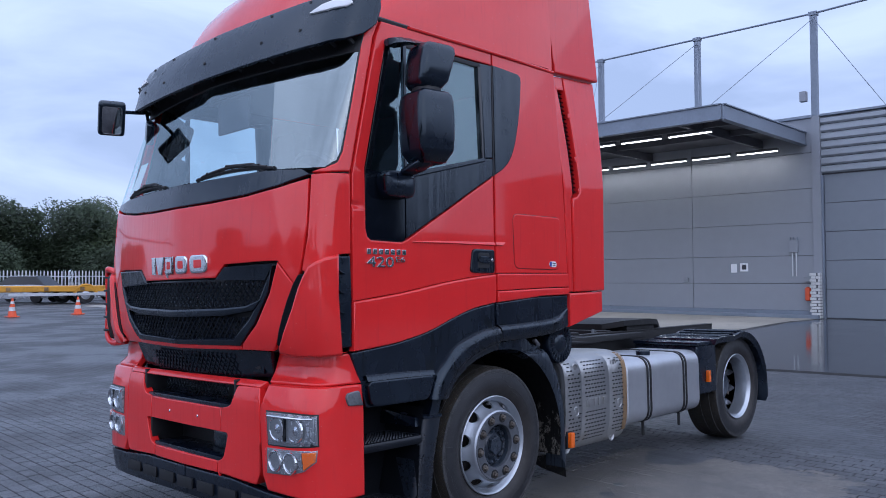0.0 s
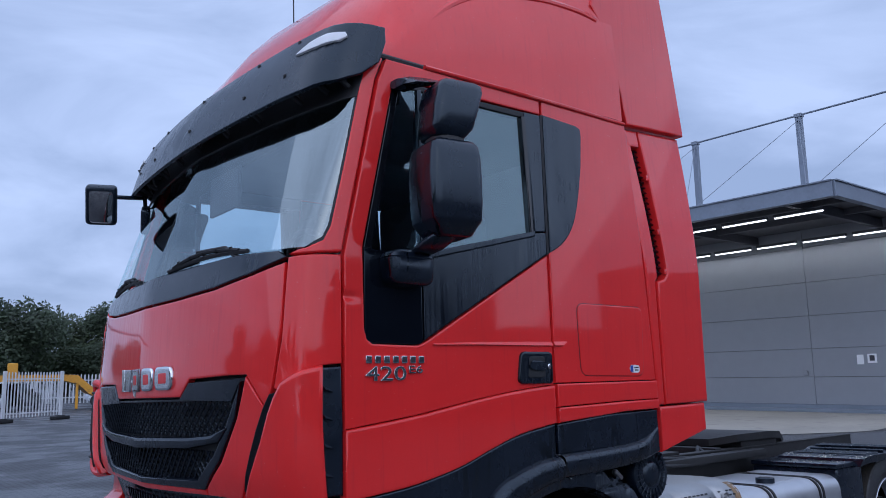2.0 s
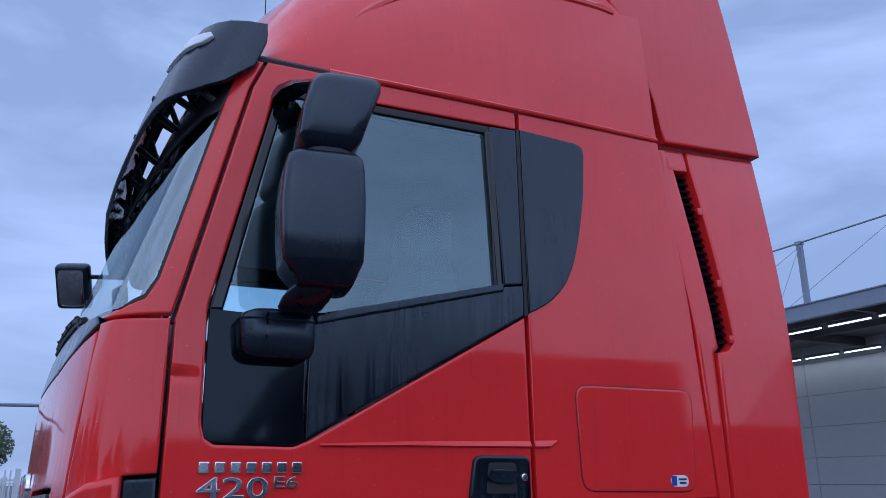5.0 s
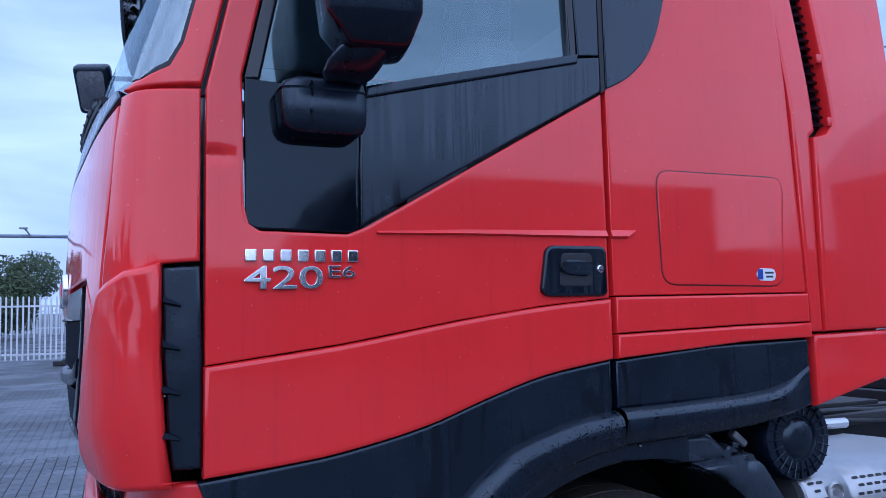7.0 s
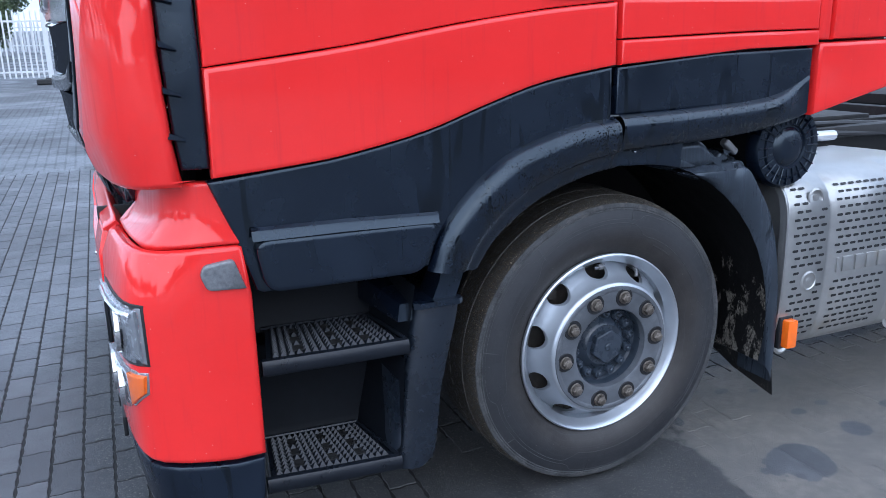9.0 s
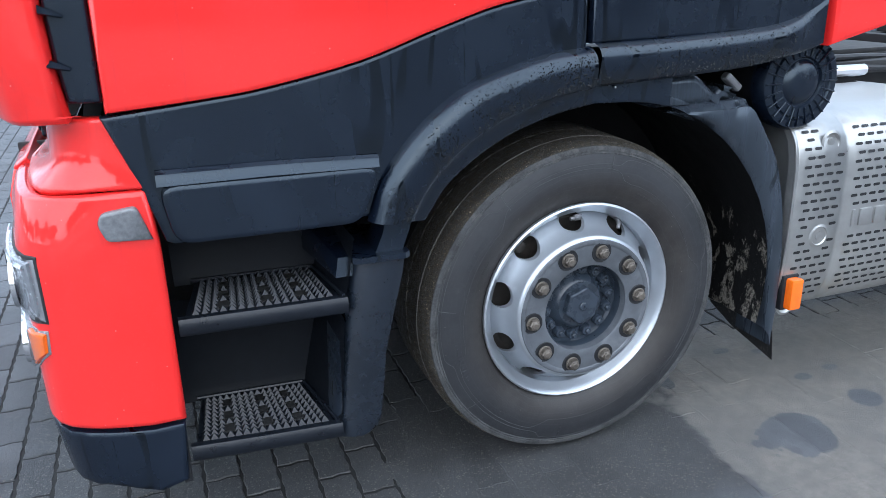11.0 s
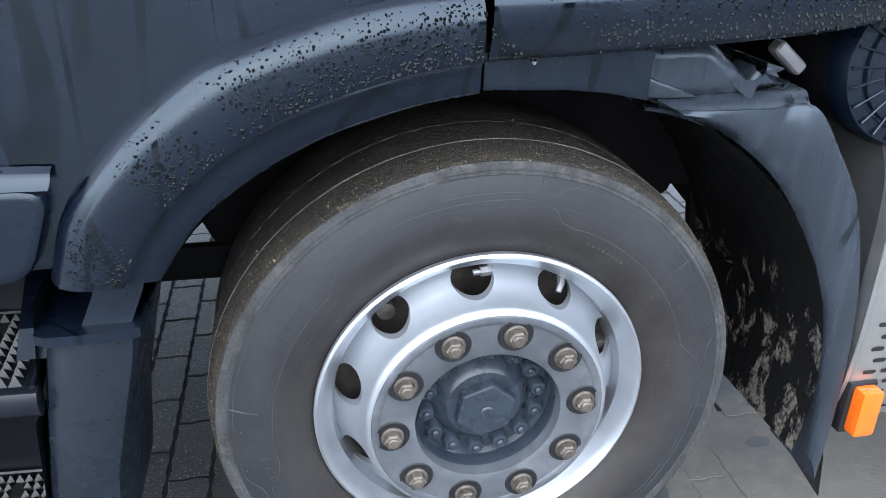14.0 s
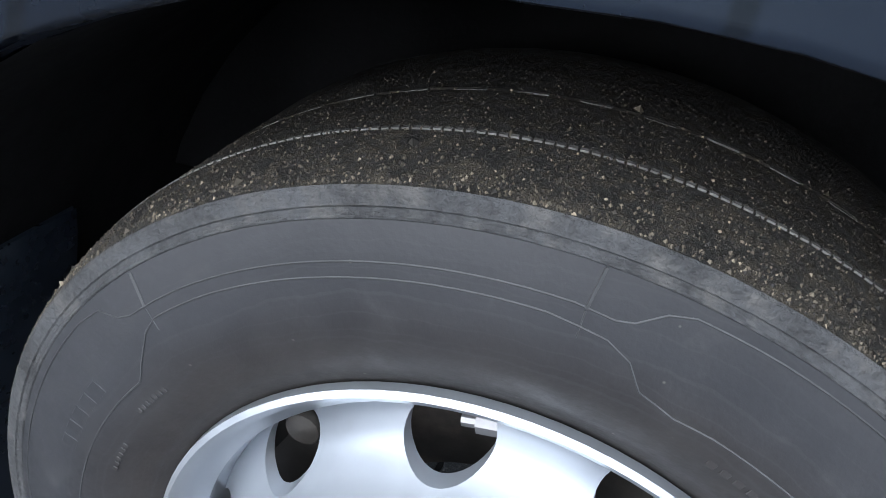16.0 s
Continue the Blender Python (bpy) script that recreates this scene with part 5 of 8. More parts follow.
# black apron under the bumper
for far in (0, 1):
    o = [(-1.088, 0.410), (-1.098, 0.255), (-1.16, 0.235), (-1.26, 0.265), (-1.40, 0.275), (U_OF_B(0.7, 0.3), 0.28), (U_OF_B(YC, 0.3), 0.29), (U_OF_B(YC, 0.46), 0.455), (U_OF_B(0.7, 0.45), 0.455), (U_OF_B(0.40, 0.43), 0.43), (-1.30, 0.417), (-1.16, 0.407)]
    if far:
        o = [(2 * U_OF_B(YC, z) - u, z) for u, z in o]
    part("bumper_apron", panel(o, WRAP_B, 0.05, 0.010, -0.004, (0.05, 0.08)), BLACK, bumper, "scuffed dark plastic apron")
for k in range(7):
    y = YC - 0.66 + 0.22 * k
    p = WRAP_B(U_OF_B(y, 0.36), 0.36)
    part("apron_slot", box((p[0] - 0.002, y, 0.365), (0.012, 0.17, 0.06), 0.003), DARK, bumper)
# grille between flap and bumper
low_gr = part("lower_grille", panel(on_front([(0.425, 1.112), (1.935, 1.112), (1.90, 0.985), (1.60, 0.975), (0.76, 0.975), (0.46, 0.985)]), WRAP, 0.03, 0.004, -0.03, (0.08, 0.5)), SATIN, truck, "black lower grille")
part("grille_mesh", mesh_bars(0.72, 1.64, 0.985, 1.09, lambda y, z: 0.74 < y < 1.62, 0.042, h=0.0, r=0.004), SATIN, low_gr)
for y in (0.50, 1.86):
    p = WRAP(U_OF(y, 1.04), 1.04)
    vent = part("grille_socket", box((p[0] + 0.035, y + (0.09 if y < YC else -0.09), 1.045), (0.02, 0.15, 0.085), 0.012), SATIN, low_gr, "black moulded socket")
    part("socket_mouth", box((p[0] + 0.027, y + (0.09 if y < YC else -0.09), 1.05), (0.012, 0.10, 0.05), 0.005), DARK, vent)


def headlamp(far):
    """Main lamp over fog lamp, set in the bumper's corner."""
    def o(pts):
        return [(2 * U_OF_B(YC, z) - U_OF_B(y, z) if far else U_OF_B(y, z), z) for y, z in pts]
    def at(y, z, back=0.0):
        p = Vector(WRAP_B(U_OF_B(y, z), z))
        return Vector((p.x + back, 2 * YC - y if far else y, z))
    main = [(0.374, 0.832), (0.20, 0.834), (0.050, 0.832), (0.050, 0.690), (0.20, 0.676), (0.36, 0.672)]
    fog = [(0.374, 0.655), (0.20, 0.660), (0.050, 0.668), (0.054, 0.612), (0.11, 0.565), (0.20, 0.538), (0.374, 0.528)]
    lamp = part("headlamp", panel(o(main), WRAP_B, 0.03, 0.003, 0.002, (0.04, 0.2)), BEZEL, truck, "clear double headlamp over a fog lamp")
    part("lamp_seal", panel(o([(0.380, 0.839), (0.20, 0.841), (0.045, 0.838), (0.045, 0.684), (0.20, 0.669), (0.366, 0.666)]), WRAP_B, 0.03, 0.003, 0.001, (0.04, 0.2)), DARK, lamp, "dark gap round the lamp")
    part("lamp_body", panel(o([(0.362, 0.823), (0.20, 0.825), (0.060, 0.823), (0.060, 0.702), (0.20, 0.688), (0.350, 0.684)]), WRAP_B, 0.01, 0.002, 0.009, (0.04, 0.2)), BEZEL, lamp)
    for y, r in ((0.282, 0.050), (0.155, 0.048)):
        c = at(y, 0.757, 0.006)
        part("reflector_bowl", turned([(r + 0.01, -0.010), (r, -0.018), (r * 0.85, -0.008), (r * 0.55, -0.004), (r * 0.5, -0.014), (0.0001, -0.022)], c), REFLECTOR, lamp)
    for y, r in ((0.282, 0.050), (0.155, 0.048)):
        part("bowl_ring", turned([(r + 0.002, -0.017), (r + 0.006, -0.021), (r + 0.011, -0.020), (r + 0.013, -0.010)], at(y, 0.757, 0.006)), CHROME, lamp)
    part("lamp_web", box(at(0.219, 0.757) - Vector((0.016, 0, 0)), (0.012, 0.014, 0.11), 0.004), GLOSS, lamp)
    def chip(y, z, w, h_):
        return panel(o([(y + w, z + h_), (y - w, z + h_), (y - w, z - h_), (y + w, z - h_)]), WRAP_B, 0.006, 0.002, 0.0115, None, False, 0.001)
    for k in range(9):
        part("daylight_lamp", chip(0.34 - 0.028 * k, 0.697 + 0.001 * k, 0.009, 0.006), REFLECTOR, lamp)
    for k in range(3):
        part("daylight_lamp", chip(0.092 - 0.004 * k, 0.706 + 0.018 * k, 0.006, 0.0085), REFLECTOR, lamp)
    part("lamp_brow", tube([at(y, 0.815 - 0.006 * abs(y - 0.2)) - Vector((0.014, 0, 0)) for y in (0.350, 0.28, 0.20, 0.12, 0.06)], 0.006, 6), CHROME, lamp)
    part("lens", panel(o([(0.372, 0.830), (0.20, 0.832), (0.052, 0.830), (0.052, 0.692), (0.20, 0.678), (0.358, 0.674)]), WRAP_B, 0.006, 0.004, 0.015, (0.04, 0.2)), CLEAR, lamp)
    fl = part("fog_lamp", panel(o(fog), WRAP_B, 0.03, 0.003, 0.002, (0.04, 0.2)), BEZEL, truck, "fog lamp with an amber indicator")
    part("lamp_body", panel(o([(0.366, 0.647), (0.20, 0.652), (0.125, 0.655), (0.115, 0.575), (0.20, 0.546), (0.366, 0.536)]), WRAP_B, 0.01, 0.002, 0.008, (0.04, 0.2)), BEZEL, fl)
    for y in (0.30, 0.19):
        part("reflector_bowl", turned([(0.045, -0.012), (0.042, -0.022), (0.034, -0.008), (0.016, -0.004), (0.0001, -0.014)], at(y, 0.598, 0.007)), REFLECTOR, fl)
    for y in (0.30, 0.19):
        part("bowl_ring", turned([(0.044, -0.020), (0.047, -0.024), (0.052, -0.023), (0.054, -0.012)], at(y, 0.598, 0.007)), CHROME, fl)
    part("indicator", panel(o([(0.118, 0.655), (0.054, 0.661), (0.058, 0.616), (0.108, 0.572)]), WRAP_B, 0.012, 0.004, 0.012, (0.03, 0.2)), AMBER, fl, "amber indicator lens")
    part("lens", panel(o([(0.371, 0.652), (0.20, 0.657), (0.052, 0.665), (0.056, 0.614), (0.11, 0.568), (0.20, 0.541), (0.371, 0.531)]), WRAP_B, 0.006, 0.003, 0.015, (0.04, 0.2)), CLEAR, fl)


def turned(profile, c):
    """A profile of (radius, forward) turned about a line along x."""
    bm = lathe([(r, y) for r, y in profile], 28)
    bm.transform(Matrix.Translation(c) @ Matrix.Rotation(radians(-90), 4, "Z"))
    return bm


headlamp(0)
headlamp(1)
side_part("side_marker_lamp", panel(rounded([(-1.205, 0.905), (-1.195, 0.928), (-1.125, 0.938), (-1.100, 0.862), (-1.190, 0.866)], 0.012), WRAP_B, 0.03, 0.006, 0.012, (0.03, 0.2)), LAMPGLASS, bumper, "clear side marker lamp", far=False)

# ---------------------------------------------------------------- roof, visor and fairings
def roof_ring(x, zc, zs, bow, w=1.135):
    """Half-round section of the roof at a station, swept forward in the middle."""
    ring = []
    for k in range(33):
        a = math.pi * k / 32
        c, s = math.cos(a), math.sin(a)
        o = math.copysign(abs(c) ** min(0.24, max(0.10, 0.18 - 0.16 * x)), c)
        y = YC - w * o * (1 - 0.04 * abs(s) ** 1.5)
        side_z = 2.875 + (zs - 2.875) * min(1.0, abs(s) ** 0.9 * 1.5)
        top_z = zs + (zc - zs) * max(0.0, (abs(s) ** 0.9 * 1.5 - 1.0) / 0.5) ** 0.75
        ring.append((x - bow * (1 - abs(o) ** 2.2), y, side_z if abs(s) ** 0.9 * 1.5 < 1 else top_z))
    return ring


stations = [(-0.945, 2.90, 2.885, 0.22), (-0.90, 3.02, 2.98, 0.22), (-0.85, 3.14, 3.06, 0.22), (-0.77, 3.28, 3.16, 0.21), (-0.66, 3.42, 3.25, 0.19), (-0.50, 3.54, 3.33, 0.16),
            (-0.28, 3.66, 3.43, 0.12, 1.14), (0.0, 3.74, 3.53, 0.07, 1.145), (0.3, 3.785, 3.62, 0.03, 1.155), (0.46, 3.79, 3.65, 0.0, 1.16), (0.58, 3.79, 3.65, 0.0, 1.16)]
roof = part("roof", loft([roof_ring(*s) for s in stations], True, False), RED, truck, "red domed high roof", sharp=50)
part("roof_rear", panel([(0.05, 2.87), (2 * YC - 0.05, 2.87), (2 * YC - 0.1, 3.40), (YC, 3.70), (0.1, 3.40)], lambda y, z: (0.585, 2 * YC - y, z), 0.03, 0.004), RED, roof)
# gutter under the roof: dark gap and a red lip
for y0, sg in ((0.03, 1), (2 * YC - 0.03, -1)):
    part("roof_gutter", merge(tube([(-0.97, y0 + 0.012 * sg, 2.858), (0.58, y0 + 0.012 * sg, 2.862)], 0.016, 8)), DARK, roof)
    part("roof_lip", merge(tube([(-0.75, y0 - 0.030 * sg, 2.846), (-0.3, y0 - 0.034 * sg, 2.850), (0.1, y0 - 0.034 * sg, 2.852), (0.57, y0 - 0.028 * sg, 2.850)], 0.010, 8)), RED, roof)

# sun visor: a black blade wrapped round the head of the windscreen
CURVE_V = [(0.60, 0), (0.36, 0), (0.25, 0.006), (0.17, 0.026), (0.112, 0.075), (0.082, 0.14), (0.060, 0.26), (0.040, 0.44), (0.014, 0.80), (0, YC)]
VISOR, U_OF_V = make_wrap(CURVE_V, [(2.60, -1.343), (2.70, -1.312), (2.78, -1.290), (2.84, -1.270), (2.90, -1.246), (2.96, -1.214), (3.02, -1.170)])


def flip_v(u, z):
    return 2 * U_OF_V(YC, z) - u


v_half = [(-0.952, 2.965), (-0.952, 2.90), (-0.985, 2.808), (-1.07, 2.738), (-1.16, 2.700), (-1.30, 2.678)]
v_out = v_half + [(flip_v(u, z), z) for u, z in reversed(v_half)] + [(U_OF_V(1.95, 2.972), 2.972), (U_OF_V(YC, 2.976), 2.976), (U_OF_V(0.41, 2.972), 2.972)]
visor = part("sun_visor", panel(v_out, VISOR, 0.016, 0.005, 0.012, (0.05, 0.05)), BLACK, truck, "black external sun visor with white marker lamps", sharp=50)
for far in (0, 1):
    o = [(U_OF_V(y, z), z) for y, z in ((0.265, 2.868), (0.19, 2.902), (0.11, 2.916), (0.050, 2.912), (0.040, 2.894), (0.055, 2.874), (0.14, 2.862))]
    if far:
        o = [(flip_v(u, z), z) for u, z in o]
    part("marker_lamp", panel(o, VISOR, 0.02, 0.004, 0.022, (0.02, 0.02)), STICKER_W, visor, "white marker lamp")
for y in (0.30, 0.62, 1.18, 1.74, 2.06):
    for z in (2.79, 2.955):
        p = VISOR(U_OF_V(y, z), z)
        part("visor_screw", disc((p[0] - 0.018, y, p[2]), 0.010, 0.01, "x", 12), DARK, visor)
# lattice of brackets behind the blade
for y in (0.06, 0.16, 0.32, 0.62, 0.90, 1.18, 1.46, 1.74, 2.04, 2.20, 2.30):
    a, b, c_ = Vector(VISOR(U_OF_V(y, 2.75), 2.75)), Vector(VISOR(U_OF_V(y, 2.88), 2.88)), Vector(WRAP(U_OF(y, 2.70), 2.70))
    e_ = Vector(WRAP(U_OF(y, 2.84), 2.84))
    part("visor_bracket", merge(tube([a + Vector((0.01, 0, 0)), c_], 0.012, 6), tube([c_, b + Vector((0, 0.10, 0))], 0.010, 6), tube([b, e_], 0.013, 6)), DARK, visor)
part("bracket_rail", tube([Vector(VISOR(U_OF_V(y, 2.80), 2.80)) + Vector((0.035, 0, 0)) for y in np.linspace(0.03, 2 * YC - 0.03, 40)], 0.011, 6), DARK, visor)
part("bracket_rail", tube([Vector(VISOR(U_OF_V(y, 2.86), 2.86)) + Vector((0.045, 0, 0)) for y in np.linspace(0.10, 2 * YC - 0.10, 40)], 0.013, 6), DARK, visor)
frit = [(-1.040, 2.765), (-1.075, 2.655)] + on_front([(0.12, 2.640), (0.5, 2.650), (YC, 2.655), (1.86, 2.650), (2.24, 2.640)]) + [(flip_u(-1.075, 2.655), 2.655), (flip_u(-1.040, 2.765), 2.765)] + on_front([(2.24, 2.765), (YC, 2.765), (0.12, 2.765)])
part("windscreen_band", panel(frit, WRAP, 0.01, 0.002, 0.002, (0.06, 0.06)), DARK, windscreen, "black band along the head of the windscreen")
hd = [(-1.046, 2.752), (-0.975, 2.90), (-0.95, 2.96)]
part("visor_header", panel(hd + on_front([(0.2, 2.95), (YC, 2.95), (2.16, 2.95)]) + [(flip_u(u, z), z) for u, z in reversed(hd)] + on_front([(2.16, 2.752), (YC, 2.752), (0.2, 2.752)]), WRAP, 0.03, 0.003, -0.005, (0.1, 0.1)), DARK, truck)
part("aerial", tube([(-0.72, 1.2, 3.42), (-0.73, 1.2, 4.3)], [0.004, 0.0015], 6), DARK, truck, "thin roof aerial")

# side fairings behind the cab
def lean(x, z):
    """The fairing's side, drawn in towards its head."""
    return (x, 0.088 * min(1.0, max(0.0, (z - 2.10) / 0.80)) ** 1.4, z)


def fair(name, outline, mat, h, label="", thick=0.05, edge=0.012, parent=None, surf=lean):
    return side_part(name, panel(outline, surf, thick, edge, h, (0.15, 0.09)), mat, parent, label, sharp=40)


fairing = fair("side_fairing", [(0.690, 1.394), (1.080, 1.402), (1.080, 1.262), (0.690, 1.172)], RED, 0.006, "red side fairing behind the cab")
# upper piece frames the vent slot
fair("fairing_strip", [(0.684, 1.402), (0.735, 1.402), (0.735, 2.03), (0.758, 2.05), (0.705, 2.78), (0.65, 2.862), (0.585, 2.862), (0.655, 2.1)], RED, 0.004, parent=fairing)
fair("fairing_blade", [(0.742, 1.402), (1.105, 1.408), (1.130, 2.2), (1.158, 2.895), (0.78, 2.872), (0.782, 2.77), (0.830, 2.08), (0.80, 2.045), (0.742, 2.03)], RED, 0.010, parent=fairing)
fair("fairing_backing", [(0.655, 1.20), (1.07, 1.29), (1.12, 2.86), (0.66, 2.84), (0.70, 2.1), (0.655, 1.9)], DARK, -0.075, parent=fairing, thick=0.02, edge=0.003)
fair("fairing_cap", [(0.652, 2.862), (0.775, 2.872), (0.772, 2.775), (0.672, 2.768)], RED, 0.008, parent=fairing)
fair("vent_bed", [(0.64, 2.85), (0.80, 2.85), (0.86, 2.0), (0.72, 2.0)], DARK, -0.05, parent=fairing, thick=0.02, edge=0.003)
for k in range(24):
    z = 2.75 - 0.0295 * k
    xc = 0.746 + (2.76 - z) * 0.071
    yl = lean(xc, z)[1] + 0.022
    bm = loft([[(xc - 0.050, yl, z + 0.006), (xc - 0.050, yl + 0.03, z + 0.030), (xc - 0.050, yl + 0.034, z + 0.026), (xc - 0.050, yl + 0.004, z)], [(xc + 0.050, yl, z + 0.010), (xc + 0.050, yl + 0.03, z + 0.034), (xc + 0.050, yl + 0.034, z + 0.030), (xc + 0.050, yl + 0.004, z + 0.004)]])
    side_part("vent_slat", bm, SATIN, fairing, far=False)
for z in (2.60, 2.30, 2.085):
    xc = 0.772 + (2.76 - z) * 0.070
    side_part("vent_clip", box((xc, lean(xc, z)[1] - 0.004, z), (0.022, 0.012, 0.03), 0.004), RED, fairing, far=False)
up = [(0.650, 2.878), (0.62, 3.05), (0.545, 3.30), (0.468, 3.44), (0.42, 3.50), (0.44, 3.56), (0.616, 3.69), (0.80, 3.75), (1.0, 3.80), (1.035, 3.785), (1.05, 3.70), (1.095, 3.44), (1.165, 2.96), (1.17, 2.905)]
fair("roof_side_fairing", up, RED, -0.046, "red upper fairing beside the roof", 0.07, 0.008, surf=side)
part("roof_spoiler", loft([[(0.22, 0.34, 3.58), (0.22, 2 * YC - 0.34, 3.58), (0.22, 2 * YC - 0.34, 3.66), (0.22, 0.34, 3.66)], [(0.50, 0.16, 3.62), (0.50, 2 * YC - 0.16, 3.62), (0.50, 2 * YC - 0.22, 3.79), (0.50, 0.22, 3.79)],
                           [(0.82, 0.10, 3.68), (0.82, 2 * YC - 0.10, 3.68), (0.82, 2 * YC - 0.2, 3.835), (0.82, 0.2, 3.835)]]), RED, truck, "red roof spoiler")
part("roof_crease", tube(spline([(-0.70, 0.090, 3.06), (-0.51, 0.112, 3.24), (-0.265, 0.114, 3.368), (0.061, 0.090, 3.433), (0.313, 0.068, 3.44), (0.454, 0.058, 3.423)], 5), 0.021, 10), RED, roof)
part("cab_rear_wall", box((0.64, YC, 2.1), (0.04, 2 * YC - 0.1, 1.5), 0.02), RED, truck)

# ---------------------------------------------------------------- mirrors
def pod(levels, n=56, power=3.2, name=None):
    """A lofted housing: levels of (z, x, y, half x, half y, turn)."""
    rings = []
    for z, x, y, hx, hy, tw in levels:
        ring = []
        for k in range(n):
            a = 2 * math.pi * k / n
            c, s = math.cos(a), math.sin(a)
            p, q = hx * math.copysign(abs(c) ** (2 / power), c), hy * math.copysign(abs(s) ** (2 / power), s)
            ct, st = math.cos(radians(tw)), math.sin(radians(tw))
            ring.append((x + p * ct - q * st, y + p * st + q * ct, z))
        rings.append(ring)
    return loft(rings)


def mirror_set(far):
    def add(name, bm, mat, parent, label=""):
        if far:
            bm.transform(Matrix.Translation((0, 2 * YC, 0)) @ Matrix.Diagonal((1, -1, 1, 1)))
            bmesh.ops.reverse_faces(bm, faces=bm.faces[:])
        return part(name, bm, mat, parent, label, sharp=38)
    T = -8
    arm = add("mirror_bracket", pod([(1.905, -0.886, -0.030, 0.060, 0.026, 0), (1.908, -0.886, -0.031, 0.078, 0.038, 0), (1.917, -0.887, -0.033, 0.093, 0.048, 0), (1.935, -0.888, -0.035, 0.101, 0.054, 0), (1.97, -0.890, -0.036, 0.104, 0.056, 0), (2.004, -0.892, -0.036, 0.105, 0.056, 0), (2.008, -0.892, -0.036, 0.102, 0.053, 0), (2.012, -0.892, -0.036, 0.104, 0.055, 0), (2.028, -0.889, -0.036, 0.098, 0.050, 0), (2.040, -0.880, -0.034, 0.080, 0.040, 0), (2.046, -0.870, -0.032, 0.052, 0.024, 0)], power=4.5), BLACK, truck, "black mirror arm on the door")
    add("lower_arm", pod([(2.028, -0.848, -0.085, 0.040, 0.040, -20), (2.040, -0.845, -0.11, 0.058, 0.055, -20), (2.058, -0.838, -0.14, 0.062, 0.058, -20), (2.078, -0.826, -0.168, 0.060, 0.055, -20), (2.096, -0.815, -0.19, 0.05, 0.045, -20)]), BLACK, arm)
    main = add("mirror_housing", pod([(2.072, -0.805, -0.182, 0.060, 0.065, T), (2.078, -0.805, -0.184, 0.072, 0.076, T), (2.128, -0.82, -0.200, 0.103, 0.102, T), (2.132, -0.82, -0.201, 0.105, 0.103, T), (2.20, -0.824, -0.204, 0.110, 0.106, T), (2.29, -0.826, -0.204, 0.112, 0.108, T), (2.38, -0.825, -0.204, 0.108, 0.105, T), (2.418, -0.823, -0.202, 0.102, 0.100, T), (2.436, -0.818, -0.200, 0.085, 0.087, T), (2.440, -0.815, -0.198, 0.07, 0.076, T)], power=9), BLACK, truck, "large black door mirror housing")
    add("mirror_glass", box((-0.738, -0.212, 2.275), (0.006, 0.16, 0.25), 0.002, 2), MIRROR, main)
    add("mirror_neck", pod([(2.43, -0.812, -0.192, 0.070, 0.065, T), (2.475, -0.806, -0.187, 0.068, 0.063, T)]), DARK, main)
    wide = add("wide_mirror_housing", pod([(2.458, -0.812, -0.178, 0.055, 0.062, T), (2.466, -0.810, -0.180, 0.068, 0.072, T), (2.494, -0.806, -0.184, 0.086, 0.088, T), (2.500, -0.804, -0.184, 0.089, 0.091, T), (2.58, -0.788, -0.188, 0.099, 0.094, T), (2.655, -0.765, -0.187, 0.103, 0.091, T), (2.682, -0.757, -0.184, 0.098, 0.086, T), (2.696, -0.753, -0.181, 0.084, 0.076, T), (2.700, -0.752, -0.180, 0.066, 0.062, T)], power=6), BLACK, truck, "upper black wide-angle mirror housing")
    add("mirror_glass", box((-0.722, -0.195, 2.585), (0.006, 0.13, 0.13), 0.002, 2), MIRROR, wide)
    add("upper_arm", loft([[(x - w, y - w * 0.6, z - 0.018), (x + w, y - w * 0.6, z - 0.018), (x + w, y + w * 0.6, z + 0.018), (x - w, y + w * 0.6, z + 0.018)] for x, y, z, w in ((-0.900, 0.0, 2.720, 0.030), (-0.882, -0.05, 2.728, 0.036), (-0.850, -0.10, 2.728, 0.040), (-0.800, -0.15, 2.716, 0.048), (-0.755, -0.18, 2.706, 0.050))]), BLACK, wide)


mirror_set(0)
mirror_set(1)
# front mirror on an arm at the far upper corner of the windscreen
FM = Matrix.Translation((-1.417, 2.192, 2.612)) @ Matrix.Rotation(radians(70), 4, "Z") @ Matrix.Rotation(radians(-30), 4, "Y")
fm = part("front_mirror", box((0, 0, 0), (0.07, 0.170, 0.235), 0.032, 4, FM), BLACK, truck, "small black front mirror on an arm")
glass_m = panel(rounded([(-0.062, -0.094), (0.062, -0.094), (0.062, 0.094), (-0.062, 0.094)], 0.022), lambda a, b: (-0.034 - 0.010 * (1 - (a / 0.062) ** 2) - 0.014 * (1 - (b / 0.094) ** 2), a, b), 0.004, 0.001, 0.0, (0.02, 0.02))
bmesh.ops.recalc_face_normals(glass_m, faces=glass_m.faces[:])
glass_m.transform(FM)
part("mirror_glass", glass_m, DIM_MIRROR, fm, "convex mirror glass")
part("mirror_stem", tube([(-1.375, 2.15, 2.655), (-1.25, 2.19, 2.675), (-1.19, 2.20, 2.685), (-1.12, 2.30, 2.72)], 0.013, 8), BLACK, fm)
fm2 = part("kerb_mirror", box((0, 0, 0), (0.05, 0.13, 0.15), 0.024, 4, Matrix.Translation((-1.195, 2.10, 2.53)) @ Matrix.Rotation(radians(-20), 4, "Z") @ Matrix.Rotation(radians(25), 4, "X")), BLACK, truck, "black kerb mirror below the visor")
